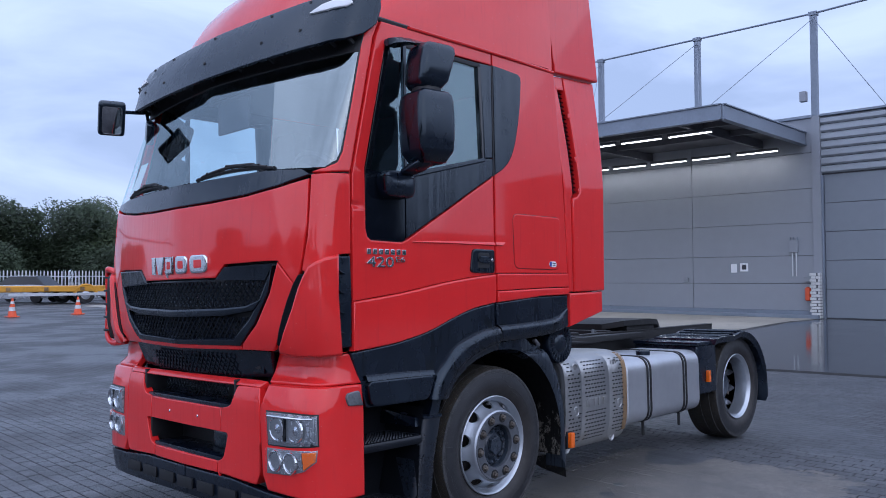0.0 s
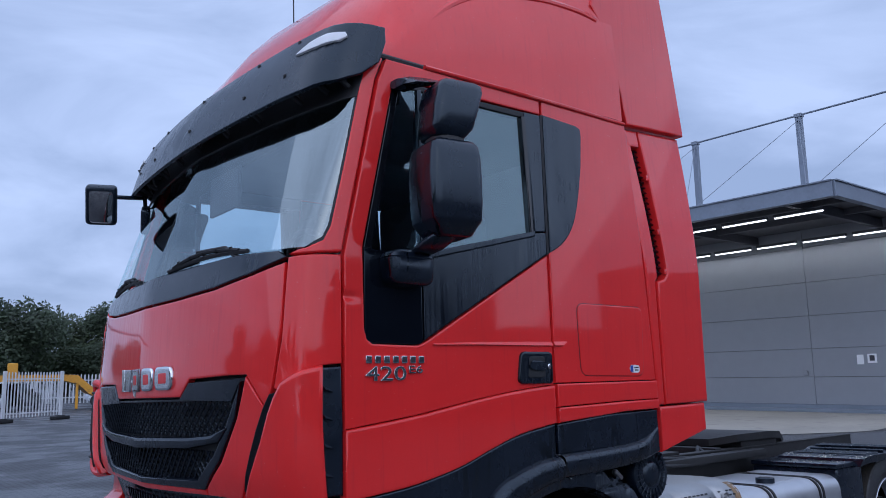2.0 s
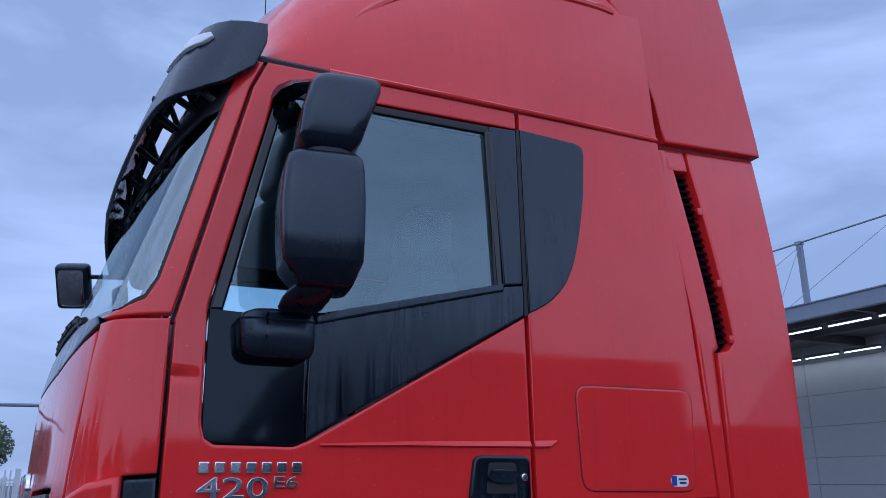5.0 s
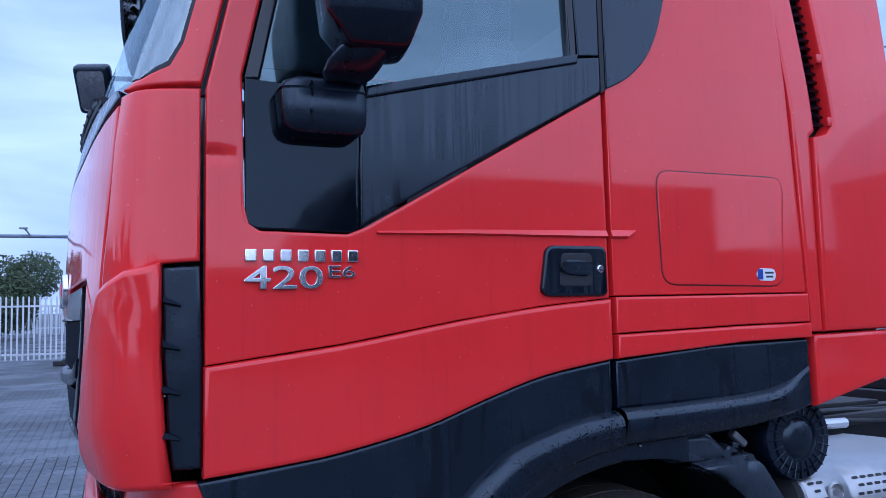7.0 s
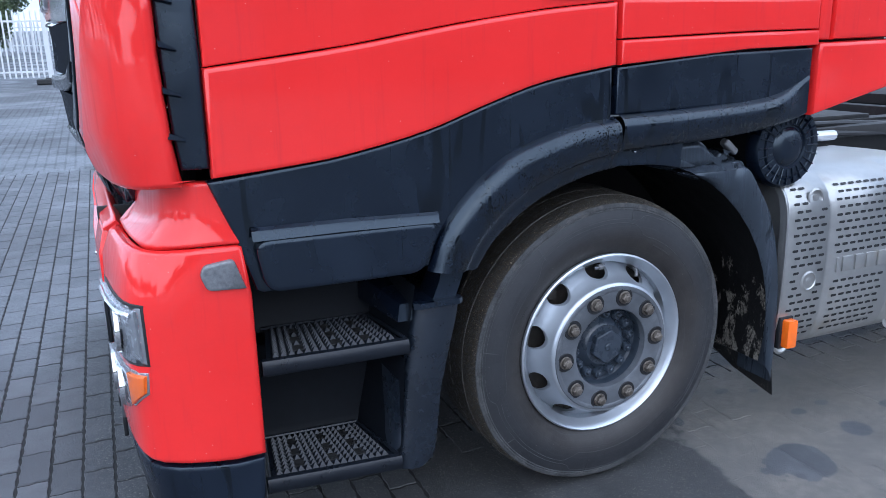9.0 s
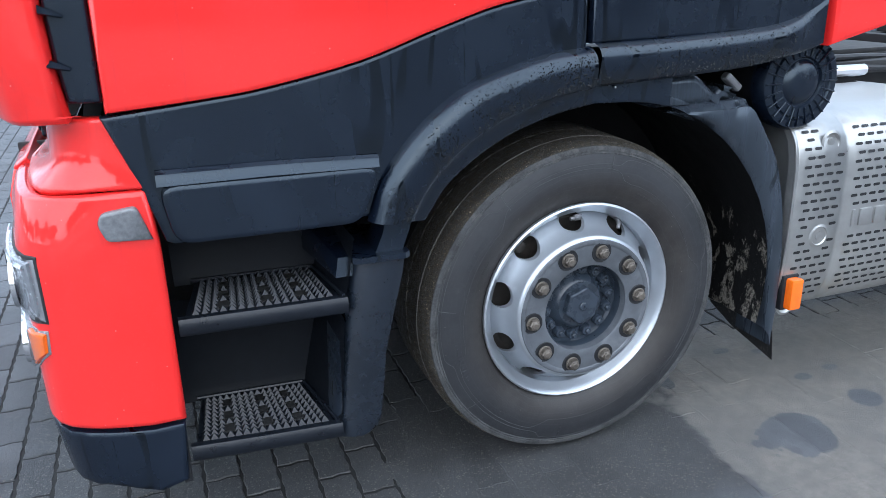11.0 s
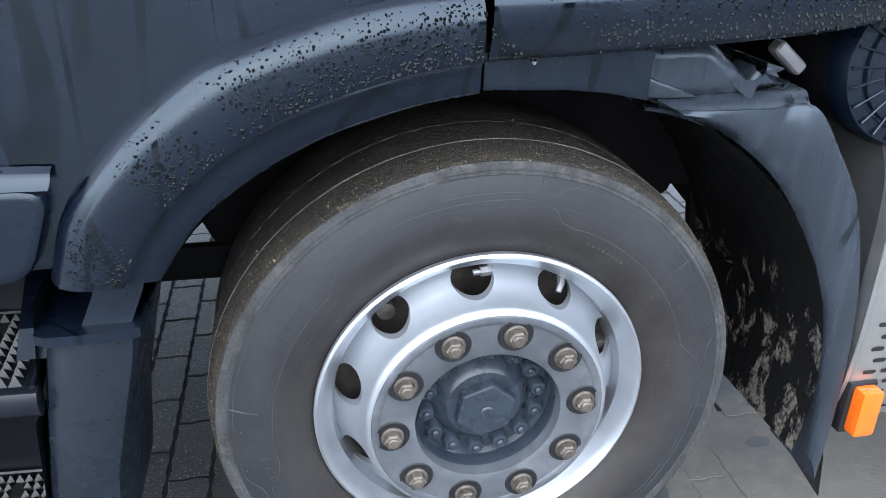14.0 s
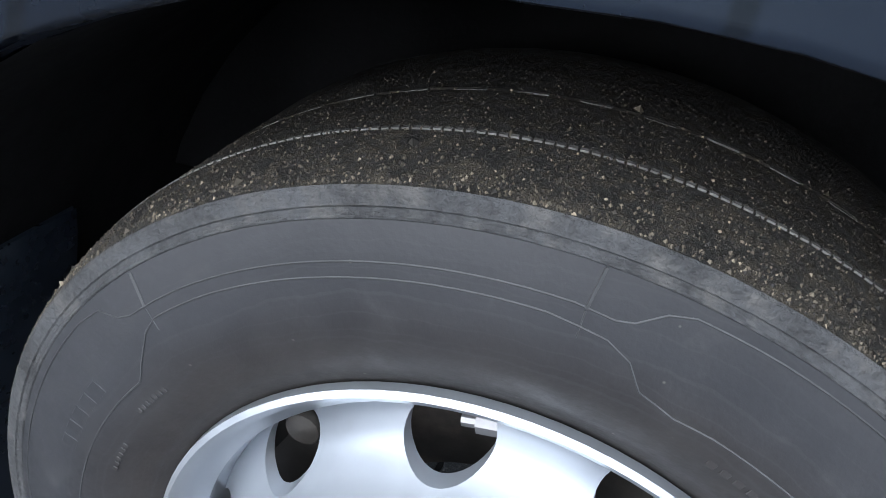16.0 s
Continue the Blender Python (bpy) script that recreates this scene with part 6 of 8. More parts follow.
part("mirror_stem", tube([(-1.17, 2.20, 2.69), (-1.19, 2.12, 2.58)], 0.012, 8), BLACK, fm2)
# wipers
for y0, y1 in ((0.36, 1.02), (1.40, 2.0)):
    pts = [Vector(WRAP(U_OF(y0 + (y1 - y0) * k / 12, 2.07), 2.062 + 0.02 * math.sin(math.pi * k / 12))) + Vector((-0.001, 0, 0.0)) for k in range(13)]
    w = part("wiper", tube([pts[1] + Vector((0.010, 0, -0.035)), pts[3] + Vector((-0.002, 0, 0.022)), pts[7] + Vector((-0.006, 0, 0.03))], [0.013, 0.010, 0.008], 8), DARK, truck, "black windscreen wiper")
    part("wiper_blade", tube(pts, 0.010, 6), DARK, w)
    part("wiper_frame", tube([p + Vector((-0.005, 0, 0.020 * math.sin(math.pi * (k + 1) / 12))) for k, p in enumerate(pts[1:12])], 0.009, 6), DARK, w)
    for k in (2, 4, 6, 8, 10):
        part("wiper_claw", tube([pts[k], pts[k] + Vector((-0.012, 0, 0.022))], 0.007, 5), DARK, w)
    part("wiper_pivot", disc(tuple(pts[1] + Vector((0.012, 0, -0.035))), 0.020, 0.02, "x", 16), DARK, w)

# ---------------------------------------------------------------- inside of the cab
part("cab_floor", box((-0.35, YC, 1.42), (1.9, 2 * YC - 0.12, 0.06), 0.02), TRIM, truck)
part("dashboard", loft([[(-1.38 + s, y, 1.9), (-1.36 + s, y, 2.03), (-1.12, y, 2.02), (-1.05, y, 1.93), (-1.05, y, 1.5), (-1.3 + s, y, 1.5)] for y, s in ((0.12, 0.22), (0.3, 0.10), (0.6, 0.02), (1.76, 0.02), (2.06, 0.10), (2.24, 0.22))]), TRIM, truck, "dark grey dashboard")
part("back_lining", box((0.60, YC, 2.12), (0.04, 2 * YC - 0.14, 1.42), 0.02), TRIM, truck)
part("header_shelf", loft([[(-1.13 + s, y, 2.735), (-1.00 + s, y, 2.695), (-0.95 + s, y, 2.70), (-0.80, y, 2.84), (-1.10 + s, y, 2.85)] for y, s in ((0.10, 0.14), (0.3, 0.06), (0.7, 0.0), (1.66, 0.0), (2.06, 0.06), (2.26, 0.14))]), DARK, truck, "dark shelf above the windscreen")
part("ceiling_lining", box((-0.25, YC, 2.86), (1.75, 2 * YC - 0.1, 0.05), 0.02), TRIM, truck)
steer = lathe([(0.23 + 0.016 * math.cos(radians(a)), 0.016 * math.sin(radians(a))) for a in range(0, 360, 45)], 32, close=True)
steer.transform(Matrix.Translation((-0.92, 0.55, 2.0)) @ Matrix.Rotation(radians(62), 4, "Y") @ Matrix.Rotation(radians(90), 4, "X"))
part("steering_wheel", steer, DARK, truck)
for y in (0.52, 1.84):
    seat = part("cab_seat", loft([[(x - 0.07, y - w, z), (x + 0.07, y - w, z), (x + 0.07, y + w, z), (x - 0.07, y + w, z)] for x, z, w in ((-0.33, 1.72, 0.20), (-0.31, 1.85, 0.25), (-0.26, 2.15, 0.25), (-0.22, 2.32, 0.2), (-0.21, 2.38, 0.13), (-0.20, 2.55, 0.13), (-0.20, 2.60, 0.10))]), CLOTH, truck, "dark cloth cab seat")
    part("seat_cushion", box((-0.52, y, 1.72), (0.5, 0.5, 0.16), 0.05, 3), CLOTH, seat)
part("paper_notice", panel([(1.98, 2.07), (2.14, 2.08), (2.12, 2.30), (1.97, 2.30)], lambda y, z: (WRAP(U_OF(y, z), z)[0] + 0.03, y, z), 0.002, 0.0005), STICKER_W, truck, "white paper behind the windscreen")
part("sun_blind", box((-1.12, 1.15, 2.5), (0.02, 0.34, 0.2), 0.03, 3), CLOTH, truck)

# ---------------------------------------------------------------- entry steps
steps = part("step_box", merge(
    box((-0.88, 0.42, 0.55), (0.48, 0.02, 0.62), 0.004),
    box((-1.10, 0.22, 0.55), (0.02, 0.40, 0.62), 0.004)), DARK, truck, "black entry step box")
side_part("step_pillar", loft([[(x0, 0.30, z), (x0, 0.05, z), (x0 + 0.012, 0.016, z), (x0 + 0.04, 0.002, z), (x1 - 0.03, 0.0, z), (x1 - 0.008, 0.008, z), (x1, 0.03, z), (x1, 0.30, z)] for x0, x1, z in ((-0.735, -0.645, 0.276), (-0.740, -0.622, 0.292), (-0.738, -0.612, 0.325), (-0.728, -0.605, 0.38), (-0.710, -0.592, 0.497), (-0.690, -0.562, 0.62), (-0.676, -0.542, 0.70), (-0.668, -0.536, 0.738))]), SCUFFED, steps, "scuffed black step pillar", far=False, sharp=50)
side_part("step_pillar_lip", loft([[(x, y, z) for x, y in ((-0.672, 0.10), (-0.672, 0.004), (-0.655, -0.006), (-0.545, -0.006), (-0.532, 0.004), (-0.532, 0.10))] for z in (0.738, 0.742, 0.750, 0.753)]), BLACK, steps, far=False)
side_part("pillar_strut", loft([[(-0.612, 0.02, 0.752), (-0.545, 0.02, 0.752), (-0.545, 0.12, 0.752), (-0.612, 0.12, 0.752)], [(-0.590, 0.024, 0.80), (-0.524, 0.024, 0.80), (-0.524, 0.12, 0.80), (-0.590, 0.12, 0.80)], [(-0.575, 0.02, 0.87), (-0.505, 0.02, 0.87), (-0.505, 0.12, 0.87), (-0.575, 0.12, 0.87)]]), BLACK, steps, far=False)
side_part("pillar_shelf", loft([[(-0.70, 0.04, 0.745), (-0.62, 0.04, 0.745), (-0.60, 0.28, 0.78), (-0.74, 0.28, 0.78)], [(-0.71, 0.03, 0.70), (-0.62, 0.03, 0.70), (-0.60, 0.28, 0.70), (-0.74, 0.28, 0.70)]]), BLACK, steps, far=False)
TREADMAT = simple("wet_step_plastic", (0.0075, 0.0095, 0.014), 0.30, 0, 60, 0.3, 0.15)
TREADMAT.node_tree.nodes["Principled BSDF"].inputs["Specular IOR Level"].default_value = 0.36


def entry_step(zt, zb, corners, top_x):
    """A moulded tread with rows of studs and nine drain holes; corners: front outer, front inner, back inner, back outer."""
    fl, fr, br, bl = (Vector(q) for q in corners)

    def at(s, t):
        return (fl.lerp(fr, s)).lerp(bl.lerp(br, s), t)
    slab = loft([[(q.x, q.y, z) for q in (fl, fr, br, bl)] for z in (zt - 0.045, zt - 0.006)])
    lip = loft([[(q.x, q.y + dy, zt + dz) for dy, dz in ((-0.008, -0.042), (-0.015, -0.034), (-0.017, -0.012), (-0.011, 0.000), (0.004, 0.002), (0.014, -0.004), (0.014, -0.042))] for q in (fl + Vector((-0.012, 0.004)), fl.lerp(fr, 0.5), fr + Vector((0.012, 0.0)))])
    tr = part("step_tread", merge(slab, lip), TREADMAT, truck, "black studded step tread", sharp=40)
    verts, faces = [], []
    nx, ny = 16, 10
    for i in range(nx):
        for j in range(ny):
            if i in (3, 8, 12) and j in (1, 2, 4, 5, 7, 8):
                continue
            q = at(0.035 + 0.93 * (i + 0.5) / nx, 0.075 + 0.90 * (j + 0.5) / ny)
            b = len(verts)
            verts += [(q.x - 0.0100, q.y - 0.0105, zt - 0.006), (q.x + 0.0100, q.y - 0.0105, zt - 0.006), (q.x + 0.0100, q.y + 0.0105, zt - 0.006), (q.x - 0.0100, q.y + 0.0105, zt - 0.006), (q.x, q.y - 0.001, zt + 0.0085)]
            faces += [(b, b + 1, b + 4), (b + 1, b + 2, b + 4), (b + 2, b + 3, b + 4), (b + 3, b, b + 4)]
    tagged(part("tread_studs", from_lists(verts, faces), TREADMAT, tr, smooth=False), kind="stuff")
    for i in (3, 8, 12):
        for j in (2.0, 5.0, 8.0):
            q = at(0.035 + 0.93 * (i + 0.5) / nx, 0.075 + 0.90 * j / ny)
            part("tread_hole", box((q.x, q.y, zt - 0.0035), (0.036, 0.038, 0.005), 0.0015, 1), VOID, tr)
    # moulded back and inner side of the recess, with a rounded lip along the tread
    part("recess_back", loft([[(bl.x - 0.05, bl.y + 0.004, zt - 0.01), (br.x + 0.004, br.y + 0.004, zt - 0.01)], [(bl.x - 0.05, bl.y + 0.022, zt + 0.02), (br.x + 0.012, br.y + 0.022, zt + 0.02)], [(bl.x - 0.05, bl.y + 0.026, zb), (top_x, br.y + 0.026, zb)]], False, False), RECESS, tr, sharp=80)
    part("recess_side", loft([[(fr.x + 0.004, fr.y - 0.006, zt - 0.01), (br.x + 0.004, br.y + 0.006, zt - 0.01)], [(fr.x + 0.016, fr.y - 0.004, zt + 0.025), (br.x + 0.014, br.y + 0.022, zt + 0.025)], [(top_x, 0.012, zb), (top_x, br.y + 0.026, zb)]], False, False), RECESS, tr, sharp=80)
    part("recess_lip", tube([(bl.x - 0.01, bl.y, zt), (br.x, br.y, zt), (fr.x + 0.006, fr.y, zt)], 0.006, 8), TREADMAT, tr)


entry_step(0.655, 0.80, [(-1.062, 0.036), (-0.700, 0.022), (-0.722, 0.255), (-1.020, 0.270)], -0.665)
entry_step(0.325, 0.60, [(-1.072, 0.040), (-0.735, 0.012), (-0.772, 0.250), (-1.042, 0.265)], -0.700)
part("recess_panel", loft([[(-1.02, 0.300, 0.70), (-0.74, 0.300, 0.70)], [(-1.02, 0.296, 0.715), (-0.74, 0.296, 0.715)], [(-1.02, 0.296, 0.80), (-0.74, 0.296, 0.80)], [(-1.02, 0.305, 0.815), (-0.74, 0.305, 0.815)]], False, False), RECESS, steps)

# ---------------------------------------------------------------- wheels
def wheel(name, m, front=True, label=""):
    """A wheel with its tyre; the outer face looks towards -y, the axle runs through the origin."""
    def add(nm, bm, mat, parent, lab="", sharp=30, smooth=True):
        bm.transform(m)
        return part(nm, bm, mat, parent, lab, sharp=sharp, smooth=smooth)
    # rim barrel and disc with ten hand holes
    if front:
        prof = [(0.280, 0.30), (0.254, 0.26), (0.254, 0.140), (0.262, 0.104), (0.276, 0.089), (0.282, 0.078), (0.2885, 0.0735), (0.2932, 0.0765), (0.2935, 0.086), (0.288, 0.092)]
        dish = [(q.x, q.y) for q in spline([(0.262, 0.130, 0), (0.254, 0.122, 0), (0.241, 0.104, 0), (0.228, 0.084, 0), (0.217, 0.060, 0), (0.2135, 0.047, 0), (0.209, 0.040, 0), (0.2045, 0.0375, 0), (0.200, 0.036, 0)], 3)]
    else:
        prof = [(0.280, 0.30), (0.258, 0.27), (0.254, 0.20), (0.258, 0.115), (0.263, 0.099), (0.276, 0.089), (0.282, 0.078), (0.2885, 0.0735), (0.2932, 0.0765), (0.2935, 0.086), (0.288, 0.092)]
        dish = [(0.256, 0.20), (0.250, 0.235), (0.240, 0.258), (0.222, 0.265), (0.205, 0.266)]
    rim = add(name, lathe(prof, 96), WHEEL, truck, label)
    rs, ysn = [q[0] for q in dish][::-1], [q[1] for q in dish][::-1]
    verts, faces = [], []
    walls = []
    rc, rad, half = 0.2395 if front else 0.233, 0.0205, radians(18)
    r0, r1 = rs[0], rs[-1]
    NR = 40
    for s in range(10):
        a0 = radians(78 + 18 + 36 * s)
        hole = [(rad * 1.75 * math.cos(2 * math.pi * k / NR), rc + rad * math.sin(2 * math.pi * k / NR)) for k in range(NR)]
        grid = [Vector(q) for q in hole]
        for i in range(17):
            for j in range(19):
                q = Vector((rc * half * (i / 8 - 1), r0 + (r1 - r0) * j / 18))
                if (q.x / (rad * 1.75)) ** 2 + ((q.y - rc) / rad) ** 2 > 1.15:
                    grid.append(q)
        vs, _, fs, _, _, _ = delaunay_2d_cdt(grid, [(k, (k + 1) % NR) for k in range(NR)], [], 0, 1e-6)
        b = len(verts)
        for q in vs:
            a = a0 + q.x / rc
            verts.append((q.y * math.cos(a), float(np.interp(q.y, rs, ysn)), q.y * math.sin(a)))
        for tri in fs:
            c = sum((vs[i] for i in tri), Vector((0, 0))) / len(tri)
            if (c.x / (rad * 1.75)) ** 2 + ((c.y - rc) / rad) ** 2 > 0.985:
                faces.append(tuple(b + i for i in tri))
        wv, wf = [], []
        for dd in (0.0, 0.003, 0.016):
            for x_, r in hole:
                a = a0 + x_ / rc
                wv.append((r * math.cos(a), float(np.interp(r, rs, ysn)) + dd, r * math.sin(a)))
        for i_ in (0, NR):
            for k in range(NR):
                j_ = (k + 1) % NR
                wf.append((i_ + k, i_ + j_, i_ + NR + j_, i_ + NR + k))
        walls.append((wv, wf))
    bm = from_lists(verts, faces)
    bmesh.ops.remove_doubles(bm, verts=bm.verts[:], dist=2e-4)
    bmesh.ops.recalc_face_normals(bm, faces=bm.faces[:])
    local = [v.co.copy() for v in bm.verts]
    disc_ = add("wheel_disc", bm, WHEEL, rim, "silver wheel disc with round hand holes", sharp=180)
    turned_n = []
    for v in local:
        r = math.hypot(v.x, v.z)
        slope = float(np.interp(r + 0.002, rs, ysn) - np.interp(r - 0.002, rs, ysn)) / 0.004
        turned_n.append((m.to_3x3() @ Vector((slope * v.x / r, -1.0, slope * v.z / r))).normalized())
    disc_.data.normals_split_custom_set_from_vertices(turned_n)
    for wv, wf in walls:
        add("hole_edge", from_lists(wv, wf), WHEEL, disc_)
    if front:
        add("wheel_centre", lathe([(0.2045, 0.040), (0.201, 0.0345), (0.196, 0.0335), (0.190, 0.0345), (0.187, 0.0365), (0.150, 0.0365), (0.132, 0.0365), (0.1275, 0.0385), (0.1265, 0.062)], 80), NAVE, rim, "worn dark grey wheel centre")
        for k in range(10):
            a = radians(78 + 36 * k)
            add("nut_seat", lathe([(0.0145, 0.0350), (0.026, 0.0345), (0.029, 0.0340), (0.0305, 0.0364)], 24, (0.1675 * math.cos(a), 0, 0.1675 * math.sin(a))), DARK, rim)
        add("hub", lathe([(0.1285, 0.060), (0.1265, 0.092), (0.120, 0.100), (0.112, 0.101), (0.090, 0.099), (0.082, 0.092), (0.074, 0.080), (0.066, 0.074), (0.0001, 0.074)], 64), HUB, rim, "dark painted hub")
        for k in range(14):
            a = radians(60 + 360 / 14 * k)
            c = (0.1015 * math.cos(a), 0, 0.1015 * math.sin(a))
            add("hub_bolt", merge(lathe([(0.0001, 0.072), (0.005, 0.072), (0.0075, 0.075), (0.0075, 0.082)], 10, c), lathe([(0.0001, 0.079), (0.0130, 0.080), (0.0155, 0.084), (0.0170, 0.102)], 14, c)), HUB, rim)
        hexa = [(0.056 * math.cos(radians(60 * k + 20)), 0.056 * math.sin(radians(60 * k + 20))) for k in range(6)]
        add("hub_cap", loft([[(x, 0.084, z) for x, z in hexa], [(x, 0.058, z) for x, z in hexa], [(x * 0.97, 0.0545, z * 0.97) for x, z in hexa], [(x * 0.90, 0.053, z * 0.90) for x, z in hexa]]), HUB, rim, "dark hexagonal hub cap", smooth=False)
        add("cap_plug", lathe([(0.0001, 0.051), (0.004, 0.051), (0.0045, 0.048), (0.010, 0.048), (0.0125, 0.050), (0.0125, 0.054)], 20), HUB, rim)
        for k in range(10):
            a = radians(78 + 36 * k)
            c = (0.1675 * math.cos(a), 0, 0.1675 * math.sin(a))
            add("wheel_nut", merge(lathe([(0.0001, 0.0135), (0.0075, 0.0135), (0.0105, 0.0155), (0.0105, 0.018)], 16, c), lathe([(0.0001, 0.017), (0.0130, 0.017), (0.0158, 0.020), (0.0158, 0.033)], 6, c), lathe([(0.0150, 0.030), (0.0185, 0.030), (0.0200, 0.032), (0.0200, 0.038)], 24, c)), NUT, rim, smooth=False)
        # brake parts glimpsed through the holes
        add("brake_drum", lathe([(0.262, 0.165), (0.235, 0.150), (0.20, 0.155), (0.145, 0.17)], 48), BRAKE, rim)
        for k in range(6):
            a = radians(134 + 60 * k)
            add("brake_lug", lathe([(0.0001, 0.128), (0.016, 0.130), (0.019, 0.136), (0.024, 0.165)], 12, (0.236 * math.cos(a), 0, 0.236 * math.sin(a))), BRAKE, rim)
        c_ = Vector((-0.008, 0.120, 0.240))
        add("valve_nut", tube([c_ + Vector((0.0, 0, 0)), c_ + Vector((0.022, 0, 0.002))], 0.0095, 6), DULL, rim, "silver hexagon behind the disc", smooth=False)
        add("valve_stem", tube([c_ + Vector((-0.012, 0, -0.002)), c_ + Vector((0.03, 0, 0.003))], 0.0055, 8), DULL, rim)
        a = radians(58)
        add("valve", tube([(0.262 * math.cos(a), 0.130, 0.262 * math.sin(a)), (0.248 * math.cos(a), 0.108, 0.248 * math.sin(a)), (0.236 * math.cos(a), 0.100, 0.236 * math.sin(a))], [0.008, 0.006, 0.005], 10), DULL, rim, "silver tyre valve")
    else:
        add("hub", lathe([(0.21, 0.266), (0.165, 0.264), (0.125, 0.258), (0.115, 0.215), (0.095, 0.200), (0.0001, 0.200)], 48), HUB, rim, "dark hub")
        for k in range(10):
            a = radians(78 + 36 * k)
            add("wheel_nut", lathe([(0.0001, 0.235), (0.016, 0.235), (0.016, 0.262)], 6, (0.185 * math.cos(a), 0, 0.185 * math.sin(a))), NUT, rim, smooth=False)
    # tyre with moulded lines on the wall and grooves in the tread
    tp = [(0.276, 0.098), (0.289, 0.091), (0.297, 0.086), (0.304, 0.0795), (0.324, 0.067), (0.352, 0.0565), (0.372, 0.056), (0.390, 0.0575), (0.410, 0.061), (0.424, 0.0645), (0.4310, 0.0665), (0.4322, 0.0655), (0.4340, 0.0655), (0.4355, 0.0675),
          (0.4385, 0.0678), (0.4400, 0.0668), (0.4415, 0.0675), (0.4455, 0.0678), (0.4500, 0.0690), (0.4520, 0.0710)]
    cut = tp.index((0.4310, 0.0665))
    add("tyre", lathe(tp[:cut + 1], 144), TYRE, rim, "worn black tyre with grit on the tread")
    add("tyre_shoulder", lathe(tp[cut:], 144), SCUFF, rim, "scuffed grey tyre shoulder")
    tr = [(0.4520, 0.0710), (0.4560, 0.0800), (0.4610, 0.0980), (0.4645, 0.118), (0.4660, 0.128)]
    for g in (0.129, 0.217):
        tr += [(0.4660, g), (0.4570, g + 0.001), (0.4570, g + 0.0045), (0.4662, g + 0.0055)]
    tr += [(0.466, 0.34), (0.462, 0.356), (0.450, 0.366), (0.40, 0.375), (0.32, 0.36), (0.284, 0.33)]
    add("tread", lathe(tr, 160), TREAD, rim, "tread full of grit")
    if front:
        rg = random.Random(11)
        verts, faces = [], []
        for _ in range(30000):
            a = rg.uniform(0, 2 * math.pi)
            yy = 0.073 + 0.20 * rg.random() ** 1.7
            r = float(np.interp(yy, [q[1] for q in tr[:5]] + [0.34], [q[0] for q in tr[:5]] + [0.466]))
            s = 0.0007 + 0.0014 * rg.random() ** 2.0 + (0.004 * rg.random() if rg.random() < 0.006 else 0.0)
            b = len(verts)
            pts = []
            for m_ in range(4):
                t = 1.571 * m_ + rg.uniform(-0.5, 0.5)
                q = s * rg.uniform(0.7, 1.3)
                pts.append((r - 0.0006, a + q * math.cos(t) / r, yy + q * math.sin(t)))
            pts.append((r + s * rg.uniform(0.4, 0.9), a, yy))
            for rr_, aa, y_ in pts:
                verts.append((rr_ * math.cos(aa), y_, rr_ * math.sin(aa)))
            faces += [(b, b + 1, b + 4), (b + 1, b + 2, b + 4), (b + 2, b + 3, b + 4), (b + 3, b, b + 4)]
        tagged(add("grit", from_lists(verts, faces), GRIT, rim, smooth=False), kind="stuff")
    verts, faces = [], []
    for g, count, fill in ((0.129, 400, 0.74), (0.217, 64, 0.5)):
        for k in range(count):
            a = 2 * math.pi * k / count
            a2 = a + 2 * math.pi * fill / count
            b = len(verts)
            top_r = 0.4668 if count > 100 else 0.4664
            for low_r in (top_r, 0.4570):
                for q in (a, a2):
                    for y in (g + 0.0012, g + 0.0052):
                        verts.append((low_r * math.cos(q), y + (0.0015 * math.sin(k * 2.1) if count < 100 else 0.0), low_r * math.sin(q)))
            faces += [(b, b + 1, b + 3, b + 2), (b, b + 2, b + 6, b + 4), (b + 1, b + 5, b + 7, b + 3), (b, b + 4, b + 5, b + 1), (b + 2, b + 3, b + 7, b + 6)]
    tagged(add("groove_teeth", from_lists(verts, faces), GROOVE, rim, smooth=False), kind="stuff")

    def wall_y(r):
        return float(np.interp(r, [q[0] for q in tp], [q[1] for q in tp])) - 0.0002

    def mould_line(pts, rad=0.0008):
        fine_ = [(r, a) for r, a in pts]
        out = []
        for (r0_, a0_), (r1_, a1_) in zip(fine_, fine_[1:]):
            n_ = max(1, int(abs(a1_ - a0_) / 2))
            out += [(r0_ + (r1_ - r0_) * i_ / n_, a0_ + (a1_ - a0_) * i_ / n_) for i_ in range(n_)]
        out.append(fine_[-1])
        return tube([(r * math.cos(radians(a)), wall_y(r), r * math.sin(radians(a))) for r, a in out], rad, 5)
    if front:
        for turn_ in (0, 120, 240):
            outer_ = [(0.424, 186), (0.424, 138), (0.421, 134), (0.408, 132), (0.404, 130), (0.405, 122), (0.405, 82), (0.403, 78.5), (0.406, 77), (0.418, 75), (0.423, 73), (0.424, 66)]
            inner_ = [(0.362, 186), (0.360, 136), (0.372, 133), (0.388, 129.5), (0.394, 127), (0.395, 119), (0.394, 84), (0.390, 78.5), (0.382, 76), (0.366, 74), (0.360, 70), (0.362, 66)]
            for line in (outer_, inner_):
                add("mould_line", mould_line([(r, a + turn_) for r, a in line]), MOULD, rim)
        for a in (81, 127.5, 174, 218, 263, 309, 354, 38.5):
            add("mould_line", mould_line([(0.402, a), (0.386, a), (0.299, a)], 0.0006), MOULD, rim)
            add("mould_line", mould_line([(0.430, a - 0.4), (0.404, a)], 0.0014), MOULD, rim)
